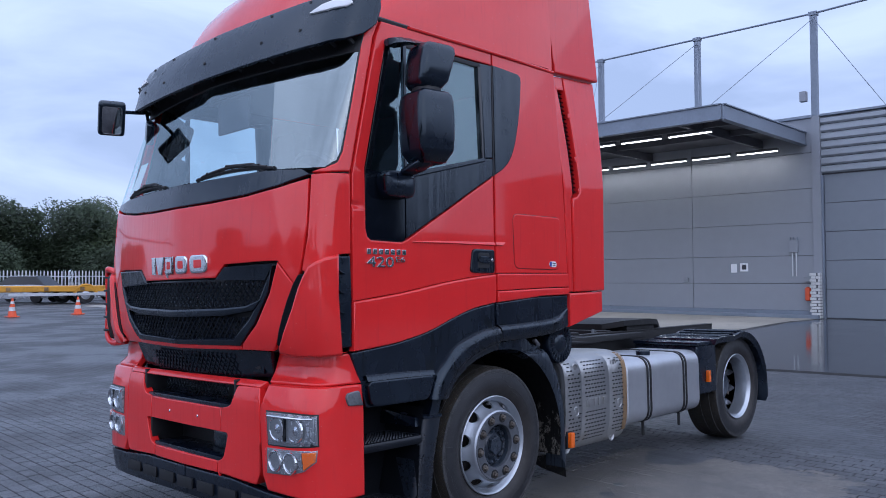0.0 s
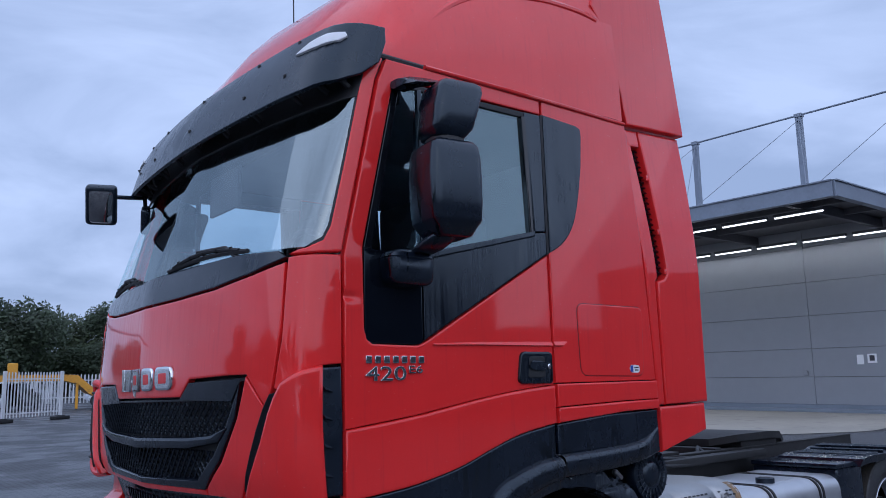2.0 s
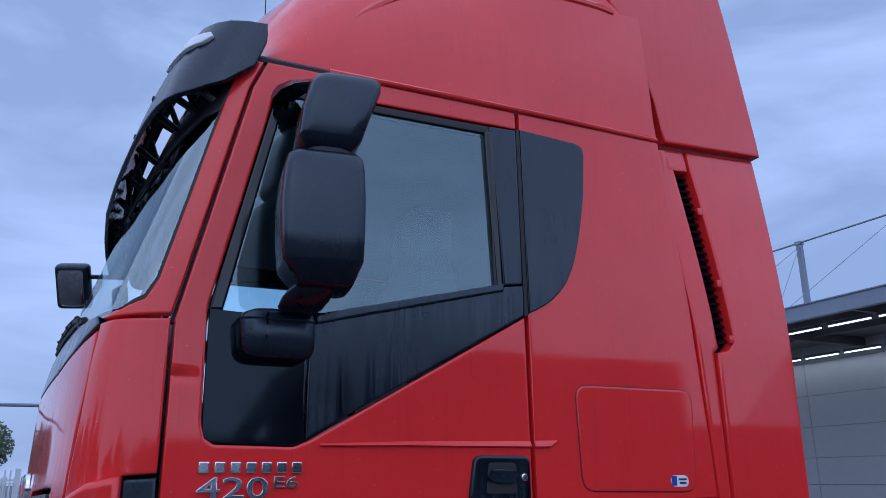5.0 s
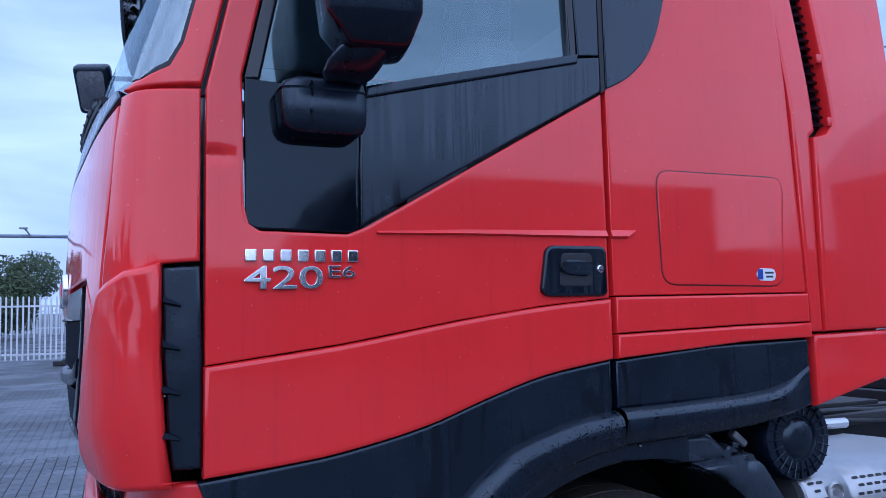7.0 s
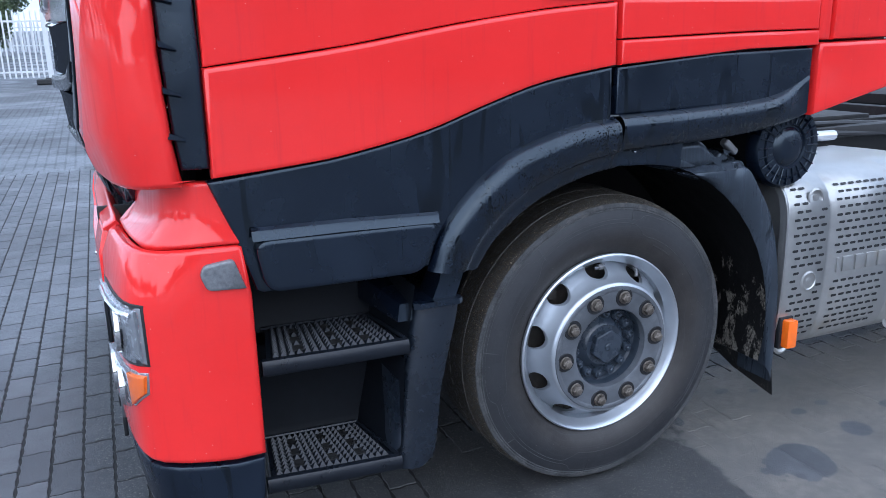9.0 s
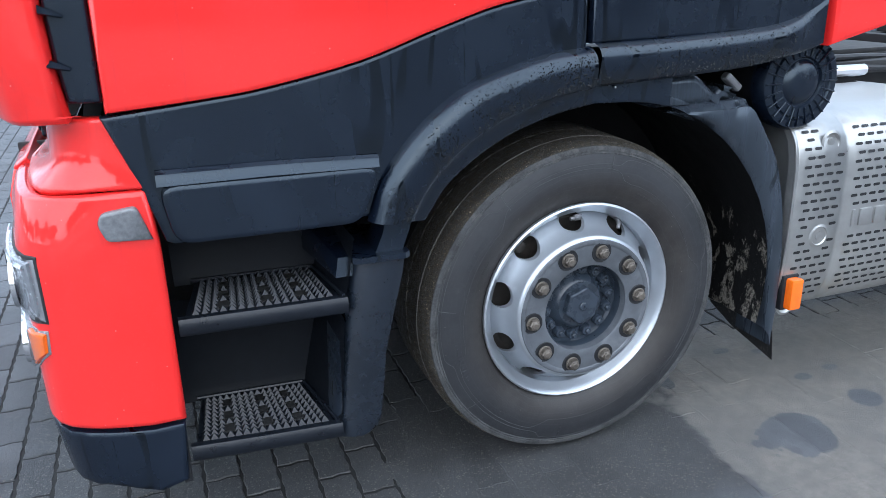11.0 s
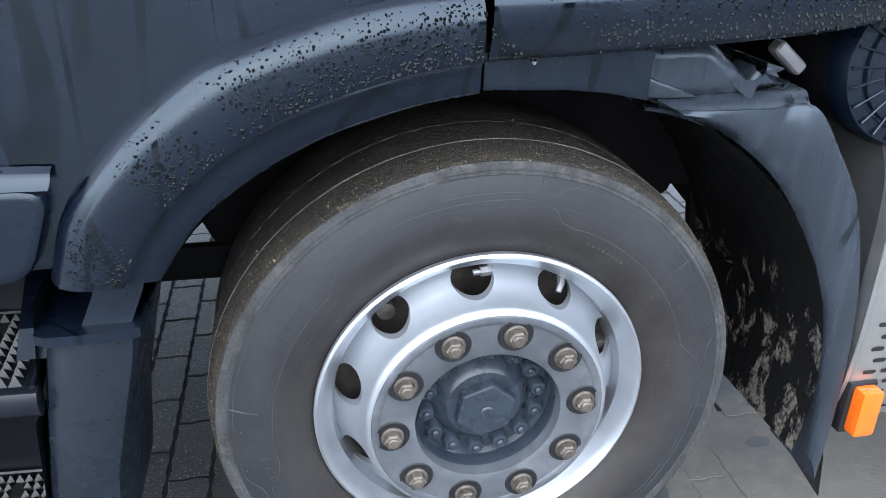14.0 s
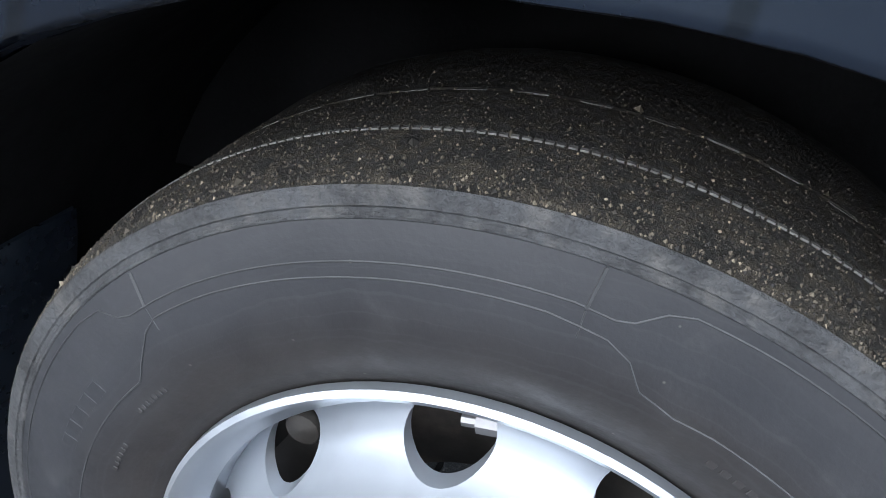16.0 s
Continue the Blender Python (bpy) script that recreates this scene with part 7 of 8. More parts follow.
    # raised wall marks: unreadable writing as plain bars, mould lines
    for a0, r, n, w, hgt in ((205, 0.380, 6, 3.2, 0.013), (141, 0.345, 7, 1.1, 0.007), (156, 0.338, 6, 1.2, 0.007), (64, 0.345, 8, 1.7, 0.008), (320, 0.380, 6, 3.2, 0.013), (155, 0.380, 5, 3.0, 0.014)):
        for k in range(n):
            a = radians(a0 - k * w)
            yy = float(np.interp(r, [q[0] for q in tp], [q[1] for q in tp]))
            mm = Matrix.Rotation(-a, 4, "Y") @ Matrix.Translation((r, yy, 0))
            bm = box((0, 0, 0), (hgt, 0.0012, r * radians(w) * 0.62), 0.0004, 1)
            bm.transform(mm)
            add("wall_mark", bm, TYRE, rim)
    return rim


GROOVE = simple("grit_in_groove", (0.15, 0.147, 0.14), 0.7, 0, 90, 0.6, 0.3)
wheel("front_wheel", Matrix.Translation((-0.008, 0.0104, 0.4918)) @ Matrix.Rotation(radians(0.5), 4, "Z") @ Matrix.Rotation(radians(1.5), 4, "X") @ Matrix.Rotation(radians(0.8), 4, "Y"), True, "silver steel front wheel with ten nuts")
wheel("front_wheel", Matrix.Translation((0, 2 * YC, 0.54)) @ Matrix.Rotation(math.pi, 4, "Z"), True, "silver steel front wheel with ten nuts")
wheel("rear_wheel", Matrix.Translation((3.46, 0.03, 0.512)), False, "silver deep-dish rear wheel")
wheel("rear_wheel", Matrix.Translation((3.46, 2 * YC - 0.03, 0.56)) @ Matrix.Rotation(math.pi, 4, "Z"), False, "silver deep-dish rear wheel")

# ---------------------------------------------------------------- chassis, tank and silencer
for y in (0.78, 1.58):
    part("chassis_rail", merge(box((1.9, y, 0.90), (5.0, 0.012, 0.26), 0.003), box((1.9, y + (0.03 if y < YC else -0.03), 1.03), (5.0, 0.08, 0.012), 0.003), box((1.9, y + (0.03 if y < YC else -0.03), 0.77), (5.0, 0.08, 0.012), 0.003)), STEEL, truck, "dark chassis rail")
part("axle", merge(tube([(0, 0.25, 0.49), (0, 0.6, 0.44), (0, 1.76, 0.44), (0, 2.1, 0.49)], 0.06, 12)), STEEL, truck)
part("axle", merge(tube([(3.46, 0.3, 0.51), (3.46, 2.06, 0.51)], 0.11, 16), box((3.46, YC, 0.51), (0.45, 0.4, 0.42), 0.12, 4)), STEEL, truck)
# plain boxes added where the engine sits, to block light leaking below the cab
part("engine_block", merge(box((0.0, YC, 0.72), (0.88, 1.20, 0.76), 0.08, 2), box((-0.80, YC, 0.91), (0.70, 1.20, 0.38), 0.08, 2)), LINER, truck)
part("inner_arch", panel([(-0.98, 0.55), (-0.610, 0.55), (-0.600, 0.695), (-0.585, 0.715), (-0.50, 0.712), (-0.45, 0.60), (0.45, 0.60), (0.452, 0.692), (0.490, 0.694), (0.502, 0.702), (0.507, 0.716), (0.556, 0.712), (0.570, 0.58), (0.70, 0.56), (0.70, 1.15), (-0.98, 1.15)], lambda x, z: (x, 0.50, z), 0.02, 0.003), LINER, truck)
part("arch_bar", box((-0.56, 0.50, 0.612), (0.26, 0.03, 0.075), 0.01), LINER, truck)
part("arch_bar", box((0.58, 0.50, 0.560), (0.28, 0.03, 0.085), 0.01), LINER, truck)
part("gearbox", box((1.1, YC, 0.82), (0.9, 0.6, 0.5), 0.1, 2), STEEL, truck)
part("cross_member", box((1.3, YC, 0.95), (0.08, 0.8, 0.2), 0.01), STEEL, truck)
part("cross_member", box((2.4, YC, 0.95), (0.08, 0.8, 0.2), 0.01), STEEL, truck)
# perforated silencer cover
def cover_pt(v):
    """Section of the cover: a rounded box seen along x; v runs from the top edge down the face."""
    p = [(0.55, 0.965), (0.30, 0.972), (0.16, 0.965), (0.075, 0.925), (0.045, 0.86), (0.038, 0.75), (0.040, 0.55), (0.060, 0.42), (0.12, 0.34), (0.30, 0.295), (0.5, 0.29)]
    return p


sec = spline([(y, z, 0) for y, z in cover_pt(0)], 5)
cl = [0.0]
for a, b in zip(sec, sec[1:]):
    cl.append(cl[-1] + (b - a).length)


def cover_surf(x, v):
    y = float(np.interp(v, cl, [q.x for q in sec]))
    z = float(np.interp(v, cl, [q.y for q in sec]))
    return Vector((x, y, z))


def cover_v(z):
    ks = [k for k in range(len(sec)) if sec[k].x < 0.16]
    return float(np.interp(-z, [-sec[k].y for k in ks], [cl[k] for k in ks]))


# columns with slots: solid ribs between perforated fields
X0, X1 = 0.668, 1.440
cov = part("silencer_cover", loft([[cover_surf(x, v) + Vector((0, d, 0)) for v in np.linspace(0, cl[-1], 44)] for x, d in ((X0 + 0.002, 0.03), (X0 + 0.006, 0.008), (X0 + 0.02, 0.0), (X0 + 0.19, 0.0), (X0 + 0.195, 0.004), (X0 + 0.21, 0.004), (X0 + 0.215, 0.0), (X0 + 0.53, 0.0), (X0 + 0.535, 0.004), (X0 + 0.55, 0.004), (X0 + 0.555, 0.0), (X1 - 0.02, 0.0), (X1 - 0.006, 0.008), (X1, 0.03))], False, False), COVER, truck, "perforated silver silencer cover", sharp=40)
part("cover_end", panel([(q.x, q.y) for q in sec], lambda y, z: (X0 + 0.012, y, z), 0.01, 0.001), COVER, cov)
part("cover_end", panel([(q.x, q.y) for q in sec], lambda y, z: (X1 - 0.012, y, z), 0.01, 0.001), COVER, cov)
va, vb = cover_v(0.92), cover_v(0.36)
verts, faces = [], []


def slot_at(x, v, w, hgt, lift=0.0012):
    n = 10
    b = len(verts)
    for k in range(n):
        a = 2 * math.pi * k / n
        c, s = math.cos(a), math.sin(a)
        px = x + math.copysign(w / 2 - hgt / 2, c) + c * hgt / 2
        pv = v + s * hgt / 2
        p = cover_surf(px, pv)
        t = cover_surf(px, pv + 0.004) - cover_surf(px, pv - 0.004)
        nrm = Vector((0, t.z, -t.y)).normalized()
        nrm = nrm if nrm.y < 0 else -nrm
        verts.append(p + nrm * lift)
    faces.append(tuple(range(b, b + n)))


BOLTS = [(X0 + 0.135, 0.885), (X0 + 0.125, 0.60), (X0 + 0.09, 0.355), (X0 + 0.62, 0.885), (X0 + 0.66, 0.60), (X0 + 0.62, 0.37)]
rows = int((vb - va) / 0.0265)
for r in range(rows):
    v = va + 0.0265 * r
    p = cover_surf(1.0, v)
    for x0, x1 in ((X0 + 0.03, X0 + 0.185), (X0 + 0.225, X0 + 0.52), (X0 + 0.57, X1 - 0.02)):
        n = int((x1 - x0) / 0.037)
        for c in range(n):
            x = x0 + 0.018 + 0.037 * c + (0.012 if r % 2 else 0)
            if x > x1 - 0.008:
                continue
            if any(math.hypot(x - bx, p.z - bz_) < 0.045 for bx, bz_ in BOLTS):
                continue
            if x0 > X0 + 0.2 and x1 < X0 + 0.54 and 0.60 < p.z < 0.685:
                continue
            slot_at(x, v, 0.027, 0.0095)
tagged(part("slot_perforation", from_lists(verts, faces), DARK, cov, smooth=False), kind="stuff")
for bx, bz_ in BOLTS:
    p = cover_surf(bx, cover_v(bz_))
    part("cover_dimple", lathe([(0.038, 0.0), (0.030, -0.003), (0.024, 0.004), (0.014, 0.006), (0.013, -0.001), (0.0001, -0.002)], 24, (bx, p.y, bz_)), COVER, cov)
for k, w in enumerate((0.012, 0.05, 0.042, 0.045, 0.055)):
    x = X0 + 0.245 + (0, 0.03, 0.092, 0.147, 0.205)[k]
    part("cover_emboss", box((x + w / 2, cover_surf(x, cover_v(0.642)).y - 0.002, 0.642), (w, 0.008, 0.055), 0.006 if k < 3 else 0.02, 2), COVER, cov)
part("side_marker_lamp", box((0.715, 0.030, 0.425), (0.045, 0.035, 0.10), 0.008, 2), AMBER, truck, "amber side marker lamp")
part("marker_base", box((0.712, 0.055, 0.425), (0.06, 0.03, 0.115), 0.006, 2), DARK, truck)
part("rusty_edge", loft([[cover_surf(x, v) + Vector((0, -0.001, 0)) for v in np.linspace(cover_v(0.955), cover_v(0.40), 20)] for x in (X1 - 0.06, X1 - 0.004)], False, False), RUST, cov)
# air intake drum
drum = part("air_filter_drum", disc((0.680, 0.085, 1.066), 0.132, 0.34, n=48, bevel=0.012), DARK, truck, "round ribbed black air filter drum")
part("drum_cap", lathe([(0.0001, 0.058), (0.035, 0.060), (0.052, 0.065), (0.060, 0.072), (0.064, 0.076), (0.068, 0.076), (0.072, 0.069), (0.098, 0.070), (0.101, 0.076), (0.105, 0.076), (0.109, 0.070), (0.130, 0.073), (0.138, 0.086), (0.138, 0.12)], 48, (0.680, 0, 1.066)), BLACK, drum)
for k in range(24):
    a = radians(15 * k)
    bm = box((0.101, 0.068, 0), (0.054, 0.007, 0.004), 0.0015, 1)
    bm.transform(Matrix.Translation((0.680, 0, 1.066)) @ Matrix.Rotation(a, 4, "Y"))
    part("drum_rib", bm, BLACK, drum)
part("intake_pipe", tube([(0.64, 0.30, 1.05), (0.66, 0.30, 1.3), (0.75, 0.35, 2.2)], 0.09, 16), DARK, truck)
# fuel tank
TS = rounded([(0.055, 0.40), (0.70, 0.40), (0.70, 0.895), (0.055, 0.895)], 0.11, 8)
tank = part("fuel_tank", loft([[(x, YC_ + (q.x - 0.38) * s_, 0.648 + (q.y - 0.648) * s_) for q in TS] for x, s_, YC_ in ((1.475, 0.90, 0.38), (1.478, 0.96, 0.38), (1.49, 1.0, 0.38), (2.61, 1.0, 0.38), (2.622, 0.96, 0.38), (2.625, 0.90, 0.38))]), ALU, truck, "brushed aluminium fuel tank", sharp=40)
for x in (1.79, 2.36):
    for dx in (-0.022, 0.022):
        part("tank_strap", loft([[(x + dx + e, 0.38 + (q.x - 0.38) * s_, 0.648 + (q.y - 0.648) * s_) for q in TS] for e, s_ in ((-0.012, 1.0), (-0.010, 1.016), (0.010, 1.016), (0.012, 1.0))]), STEEL, tank, "dark tank strap")
    part("strap_bolt", tube([(x, 0.12, 0.41), (x, 0.12, 0.30)], 0.012, 8), STEEL, tank)
part("tank_cap", disc((1.96, 0.20, 0.925), 0.055, 0.04, "z"), BLACK, tank, "black tank cap")
# rear mudguards
for y0 in (0.02, 2 * YC - 0.62):
    arcp = [(3.44 + 0.500 * math.cos(radians(a)), 0.51 + 0.500 * math.sin(radians(a))) for a in range(0, 181, 9)]
    arcp = [(3.945, 0.38)] + arcp[0:13] + [(3.02, 0.985), (2.90, 0.97)]
    g = part("rear_mudguard", loft([[(x, y0, z), (x, y0 + 0.60, z), (x - 0.012, y0 + 0.60, z - 0.025), (x - 0.012, y0 + 0.02, z - 0.05)] for x, z in arcp]), BLACK, truck, "black ribbed rear mudguard", sharp=50)
    for k in range(10):
        x, z = 3.05 + 0.085 * k, 0.51 + 0.500 * math.sqrt(max(0.0, 1 - ((3.05 + 0.085 * k - 3.44) / 0.500) ** 2)) + 0.006
        part("mudguard_rib", box((x, y0 + 0.30, z if x > 3.3 else max(z, 0.985)), (0.03, 0.52, 0.02), 0.006, 1), BLACK, g)
for y0 in (0.05,):
    bx_ = part("battery_box", box((2.82, y0 + 0.33, 0.72), (0.36, 0.60, 0.42), 0.03, 3), BLACK, truck, "black battery box")
    part("side_marker_lamp", box((2.81, y0 + 0.015, 0.66), (0.045, 0.03, 0.10), 0.008, 2), AMBER, bx_, "amber side marker lamp")
    part("box_lid", box((2.82, y0 + 0.33, 0.94), (0.37, 0.61, 0.03), 0.01, 2), BLACK, bx_)
# fifth wheel
fw = part("fifth_wheel", loft([[(x, YC - w, z), (x, YC + w, z), (x, YC + w, z - 0.05), (x, YC - w, z - 0.05)] for x, w, z in ((2.50, 0.26, 1.10), (2.62, 0.42, 1.13), (3.05, 0.44, 1.135), (3.25, 0.40, 1.12), (3.55, 0.26, 1.04))]), STEEL, truck, "greasy black fifth wheel coupling")
part("coupling_foot", box((2.95, YC, 1.02), (0.5, 0.8, 0.16), 0.03, 2), STEEL, fw)
part("catwalk", box((1.45, YC, 1.045), (1.0, 0.78, 0.02), 0.004), STEEL, truck)
for k, (x, y, z) in enumerate(((1.15, 0.65, 1.02), (1.25, 0.60, 1.0), (1.38, 0.66, 1.03))):
    part("air_hose", tube(spline([(0.7, 0.9 + 0.05 * k, 1.35), (0.95, y, z + 0.06), (x + 0.3, y + 0.05, z), (x + 0.9, y + 0.1, z - 0.02), (2.4, 0.95, 1.05)], 6), 0.013, 8), DARK, truck)
part("silver_pipe", tube([(1.0, 0.62, 1.0), (1.5, 0.60, 1.0), (1.55, 0.7, 0.98)], 0.022, 10), ALU, truck)
part("bracket_rail", box((2.0, 0.70, 1.0), (1.6, 0.10, 0.05), 0.01), STEEL, truck)

# badges on the door: model name as plain bars, the figures readable
xs = np.linspace(-1.066, -0.822, 7)
for k, x in enumerate(xs):
    part("badge_bar", panel(rounded([(x, 1.611), (x + 0.027, 1.611), (x + 0.027, 1.640), (x, 1.640)], 0.004), side, 0.008, 0.002, 0.008, None, False, 0.001), CHROME, door, "small chrome bar")
M = Matrix.Rotation(radians(90), 4, "X")
part("door_numeral", text_bm("420", 0.088, 0.003, Matrix.Translation((-1.068, -0.005, 1.548)) @ M @ Matrix.Diagonal((1.42, 0.86, 1, 1))), CHROME, door, "chrome figures 420", smooth=False)
part("door_numeral", text_bm("E6", 0.048, 0.003, Matrix.Translation((-0.874, -0.005, 1.574)) @ M @ Matrix.Diagonal((1.5, 0.85, 1, 1))), CHROME, door, "chrome figures E6", smooth=False)

# the far side: same parts, mirrored
for ob in SIDES:
    me = ob.data.copy()
    me.transform(Matrix.Translation((0, 2 * YC, 0)) @ Matrix.Diagonal((1, -1, 1, 1)))
    me.flip_normals()
    far = new(ob.name, me)
    far.parent = truck if ob.parent is truck else MIRRORED.get(ob.parent, truck)
    MIRRORED[ob] = far
    tagged(far, ob.get("label", ""))

# ---------------------------------------------------------------- ground
def sheet(name, pts, mat, z, label, category, kind="structure", thick=0.0):
    bm = bmesh.new()
    bm.faces.new([bm.verts.new((x, y, z)) for x, y in pts])
    ob = part(name, bm, mat, None, label, smooth=False)
    return tagged(ob, label, category, "", kind)


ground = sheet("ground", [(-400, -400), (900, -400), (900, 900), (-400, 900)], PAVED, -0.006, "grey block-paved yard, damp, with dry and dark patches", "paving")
wet = sheet("wet_strip", rounded([(8.6, 4.2), (8.85, 2.05), (9.1, 0.38), (11.0, -14.0), (23.0, -14.0), (24.6, 2.0), (24.6, 6.2), (21.9, 6.45), (17.3, 5.9), (15.4, 6.8), (14.2, 8.0), (12.6, 10.6), (10.0, 9.5)], 0.5), WATER, 0.003, "flat rain water standing before the hall", "water")
sheet("concrete_apron", rounded([(22.0, 6.7), (24.8, 6.5), (24.8, 40.0), (13.0, 40.0), (13.0, 11.0), (14.5, 8.3), (15.7, 7.05), (17.3, 6.2)], 0.5), APRON, 0.004, "beige concrete strip in front of the hall", "pavement")

tagged(part("drain_channel", merge(tube([(8.50, 4.4, -0.02), (8.80, 2.05, -0.02), (9.05, 0.38, -0.02), (10.9, -14.0, -0.02)], 0.05, 6)), STEEL, None, "dark slotted drain channel along the puddle"), "dark slotted drain channel along the puddle", "drain", "", "structure")

# ---------------------------------------------------------------- the hall
WX = 25.0
hall = thing("industrial_hall", "grey panelled industrial hall with a lit canopy", "building", pose(WX, 20, 0))
HM = pose(-WX, -20, 0)


def hall_part(name, bm, mat, label="", parent=None, smooth=False):
    bm.transform(HM)
    return part(name, bm, mat, parent or hall, label, smooth=smooth)


def wall_pane(y0, y1, z0, z1, gap=0.012, x=WX):
    return box((x - 0.04, (y0 + y1) / 2, (z0 + z1) / 2), (0.08, y1 - y0 - gap, z1 - z0 - gap), 0.006, 1)


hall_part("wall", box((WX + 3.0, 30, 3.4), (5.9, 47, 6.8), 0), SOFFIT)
zs = [0.25, 1.19, 2.17, 3.32, 4.50, 5.75, 6.95]
ysw = [6.75, 11.2, 15.65, 20.1, 24.55, 29.0, 33.45, 37.9, 42.0]
for a, b in zip(ysw, ysw[1:]):
    for c, d in zip(zs, zs[1:]):
        hall_part("wall_panel", wall_pane(a, b, c, d), WALL)
hall_part("plinth", box((WX - 0.06, 24.4, 0.12), (0.14, 35.4, 0.26), 0.01), FRAME)
hall_part("parapet", box((WX - 0.06, 24.4, 7.0), (0.2, 35.4, 0.1), 0.01), FRAME)
hall_part("corner_post", box((WX - 0.06, 6.6, 3.5), (0.18, 0.28, 7.0), 0.01), WALL, "grey steel corner post")
# ribbed cladding above the big door
for k in range(7):
    z = 4.98 + 0.285 * k
    hall_part("cladding_board", loft([[(WX - 0.02, y, z), (WX - 0.09, y, z + 0.06), (WX - 0.09, y, z + 0.2), (WX - 0.02, y, z + 0.27), (WX + 0.05, y, z + 0.14)] for y in (-12.0, 6.45)]), CLAD, "ribbed grey cladding")
hall_part("cladding_cap", box((WX - 0.05, -2.8, 7.0), (0.2, 18.5, 0.08), 0.01), FRAME)
hall_part("door_frame", box((WX - 0.02, 6.45, 2.45), (0.14, 0.10, 4.95), 0.01), FRAME)
for k in range(5):
    hall_part("door_section", wall_pane(-2.0, 6.40, 0.02 + 0.985 * k, 0.02 + 0.985 * (k + 1), 0.02, WX + 0.10), WALL_B, "grey sectional door")
hall_part("wall", box((WX + 3.0, -7.0, 3.4), (5.9, 27, 6.8), 0), SOFFIT)
for k in range(5):
    hall_part("wall_panel", wall_pane(-12.0, -2.2, 0.02 + 0.985 * k, 0.02 + 0.985 * (k + 1), 0.02), WALL)
# striped brick pier
for k in range(15):
    for j in range(2):
        hall_part("brick", box((WX - 0.2, 6.62 + (-0.075 + 0.15 * j if k % 2 else -0.11 + 0.20 * j), 0.055 + 0.104 * k), (0.3, (0.145 if k % 2 else (0.075, 0.215)[j]), 0.088), 0.006, 1), PIER, "white painted brick of the corner pier")
hall_part("pier_core", box((WX - 0.2, 6.62, 0.78), (0.27, 0.27, 1.55), 0), SOFFIT)
# canopy
CX0, CX1, CY0, CY1 = 18.4, WX - 0.1, 7.0, 41.0
can = hall_part("canopy", box(((CX0 + CX1) / 2, (CY0 + CY1) / 2, 6.42), (CX1 - CX0, CY1 - CY0, 0.04), 0), FRAME, "flat steel canopy with lit tubes underneath")
for c, s in (((CX0, (CY0 + CY1) / 2, 6.24), (0.12, CY1 - CY0, 0.42)), (((CX0 + CX1) / 2, CY0, 6.24), (CX1 - CX0, 0.12, 0.42))):
    hall_part("canopy_beam", box(c, s, 0.01), FRAME, "", can)
    q = (s[0] + 0.10 if s[0] < 1 else s[0], s[1] + 0.10 if s[1] < 1 else s[1], 0.04)
    hall_part("beam_flange", box((c[0], c[1], 6.46), q, 0.004), FRAME, "", can)
    hall_part("beam_flange", box((c[0], c[1], 6.03), q, 0.004), FRAME, "", can)
for k in range(8):
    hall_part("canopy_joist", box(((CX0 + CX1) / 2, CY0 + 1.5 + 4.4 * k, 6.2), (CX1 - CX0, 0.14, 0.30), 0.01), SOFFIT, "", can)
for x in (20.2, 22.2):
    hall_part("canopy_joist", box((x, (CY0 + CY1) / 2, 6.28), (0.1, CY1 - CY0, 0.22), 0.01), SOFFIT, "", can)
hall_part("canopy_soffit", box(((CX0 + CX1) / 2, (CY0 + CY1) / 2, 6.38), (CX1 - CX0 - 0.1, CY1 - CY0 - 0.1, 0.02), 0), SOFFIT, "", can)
for row, x in enumerate((19.6, 24.4)):
    for k in range(14):
        y = (7.9, 7.75)[row] + 1.72 * k
        z = (5.92, 5.85)[row]
        if y < 31:
            hall_part("tube_lamp", box((x, y + 0.7, z), (0.055, 1.46, 0.045), 0.015, 2), TUBE, "lit white tube lamp", can)
            hall_part("tube_holder", box((x, y + 0.7, z + 0.07), (0.14, 1.5, 0.08), 0.01), SOFFIT, "", can)
for x in (19.6, 24.4):
    lamp = new("canopy_light", bpy.data.lights.new("canopy_light", "AREA"))
    lamp.data.shape, lamp.data.size, lamp.data.size_y = "RECTANGLE", 0.12, 24.0
    lamp.data.energy, lamp.data.color = 110, (1.0, 0.95, 0.80)
    lamp.matrix_world = pose(x, 19.5, 5.78)
# masts and stay cables on the roof edge
for y in (6.65, 10.96, 15.3, 19.6, 24.0):
    mast = hall_part("mast", merge(box((WX + 0.05, y, 8.75), (0.16, 0.22, 3.7), 0.01), box((WX + 0.05, y, 10.62), (0.22, 0.28, 0.14), 0.01)), FRAME, "grey steel mast")
    for ty in (y - 2.3, y + 2.3):
        if ty > 4.0:
            hall_part("stay_cable", tube([(WX, y, 10.45), (WX - (4.6 if ty > 7 else 0.2), ty, 6.5 if ty > 7 else 7.0)], 0.012, 5), FRAME, "", mast)
hall_part("roof_line", tube([(WX, -8, 11.2), (WX, 6.65, 10.62), (WX, 30, 10.62)], 0.035, 6), FRAME)
hall_part("mast_lamp", box((WX - 0.2, 6.95, 7.7), (0.2, 0.22, 0.36), 0.02), WALL)
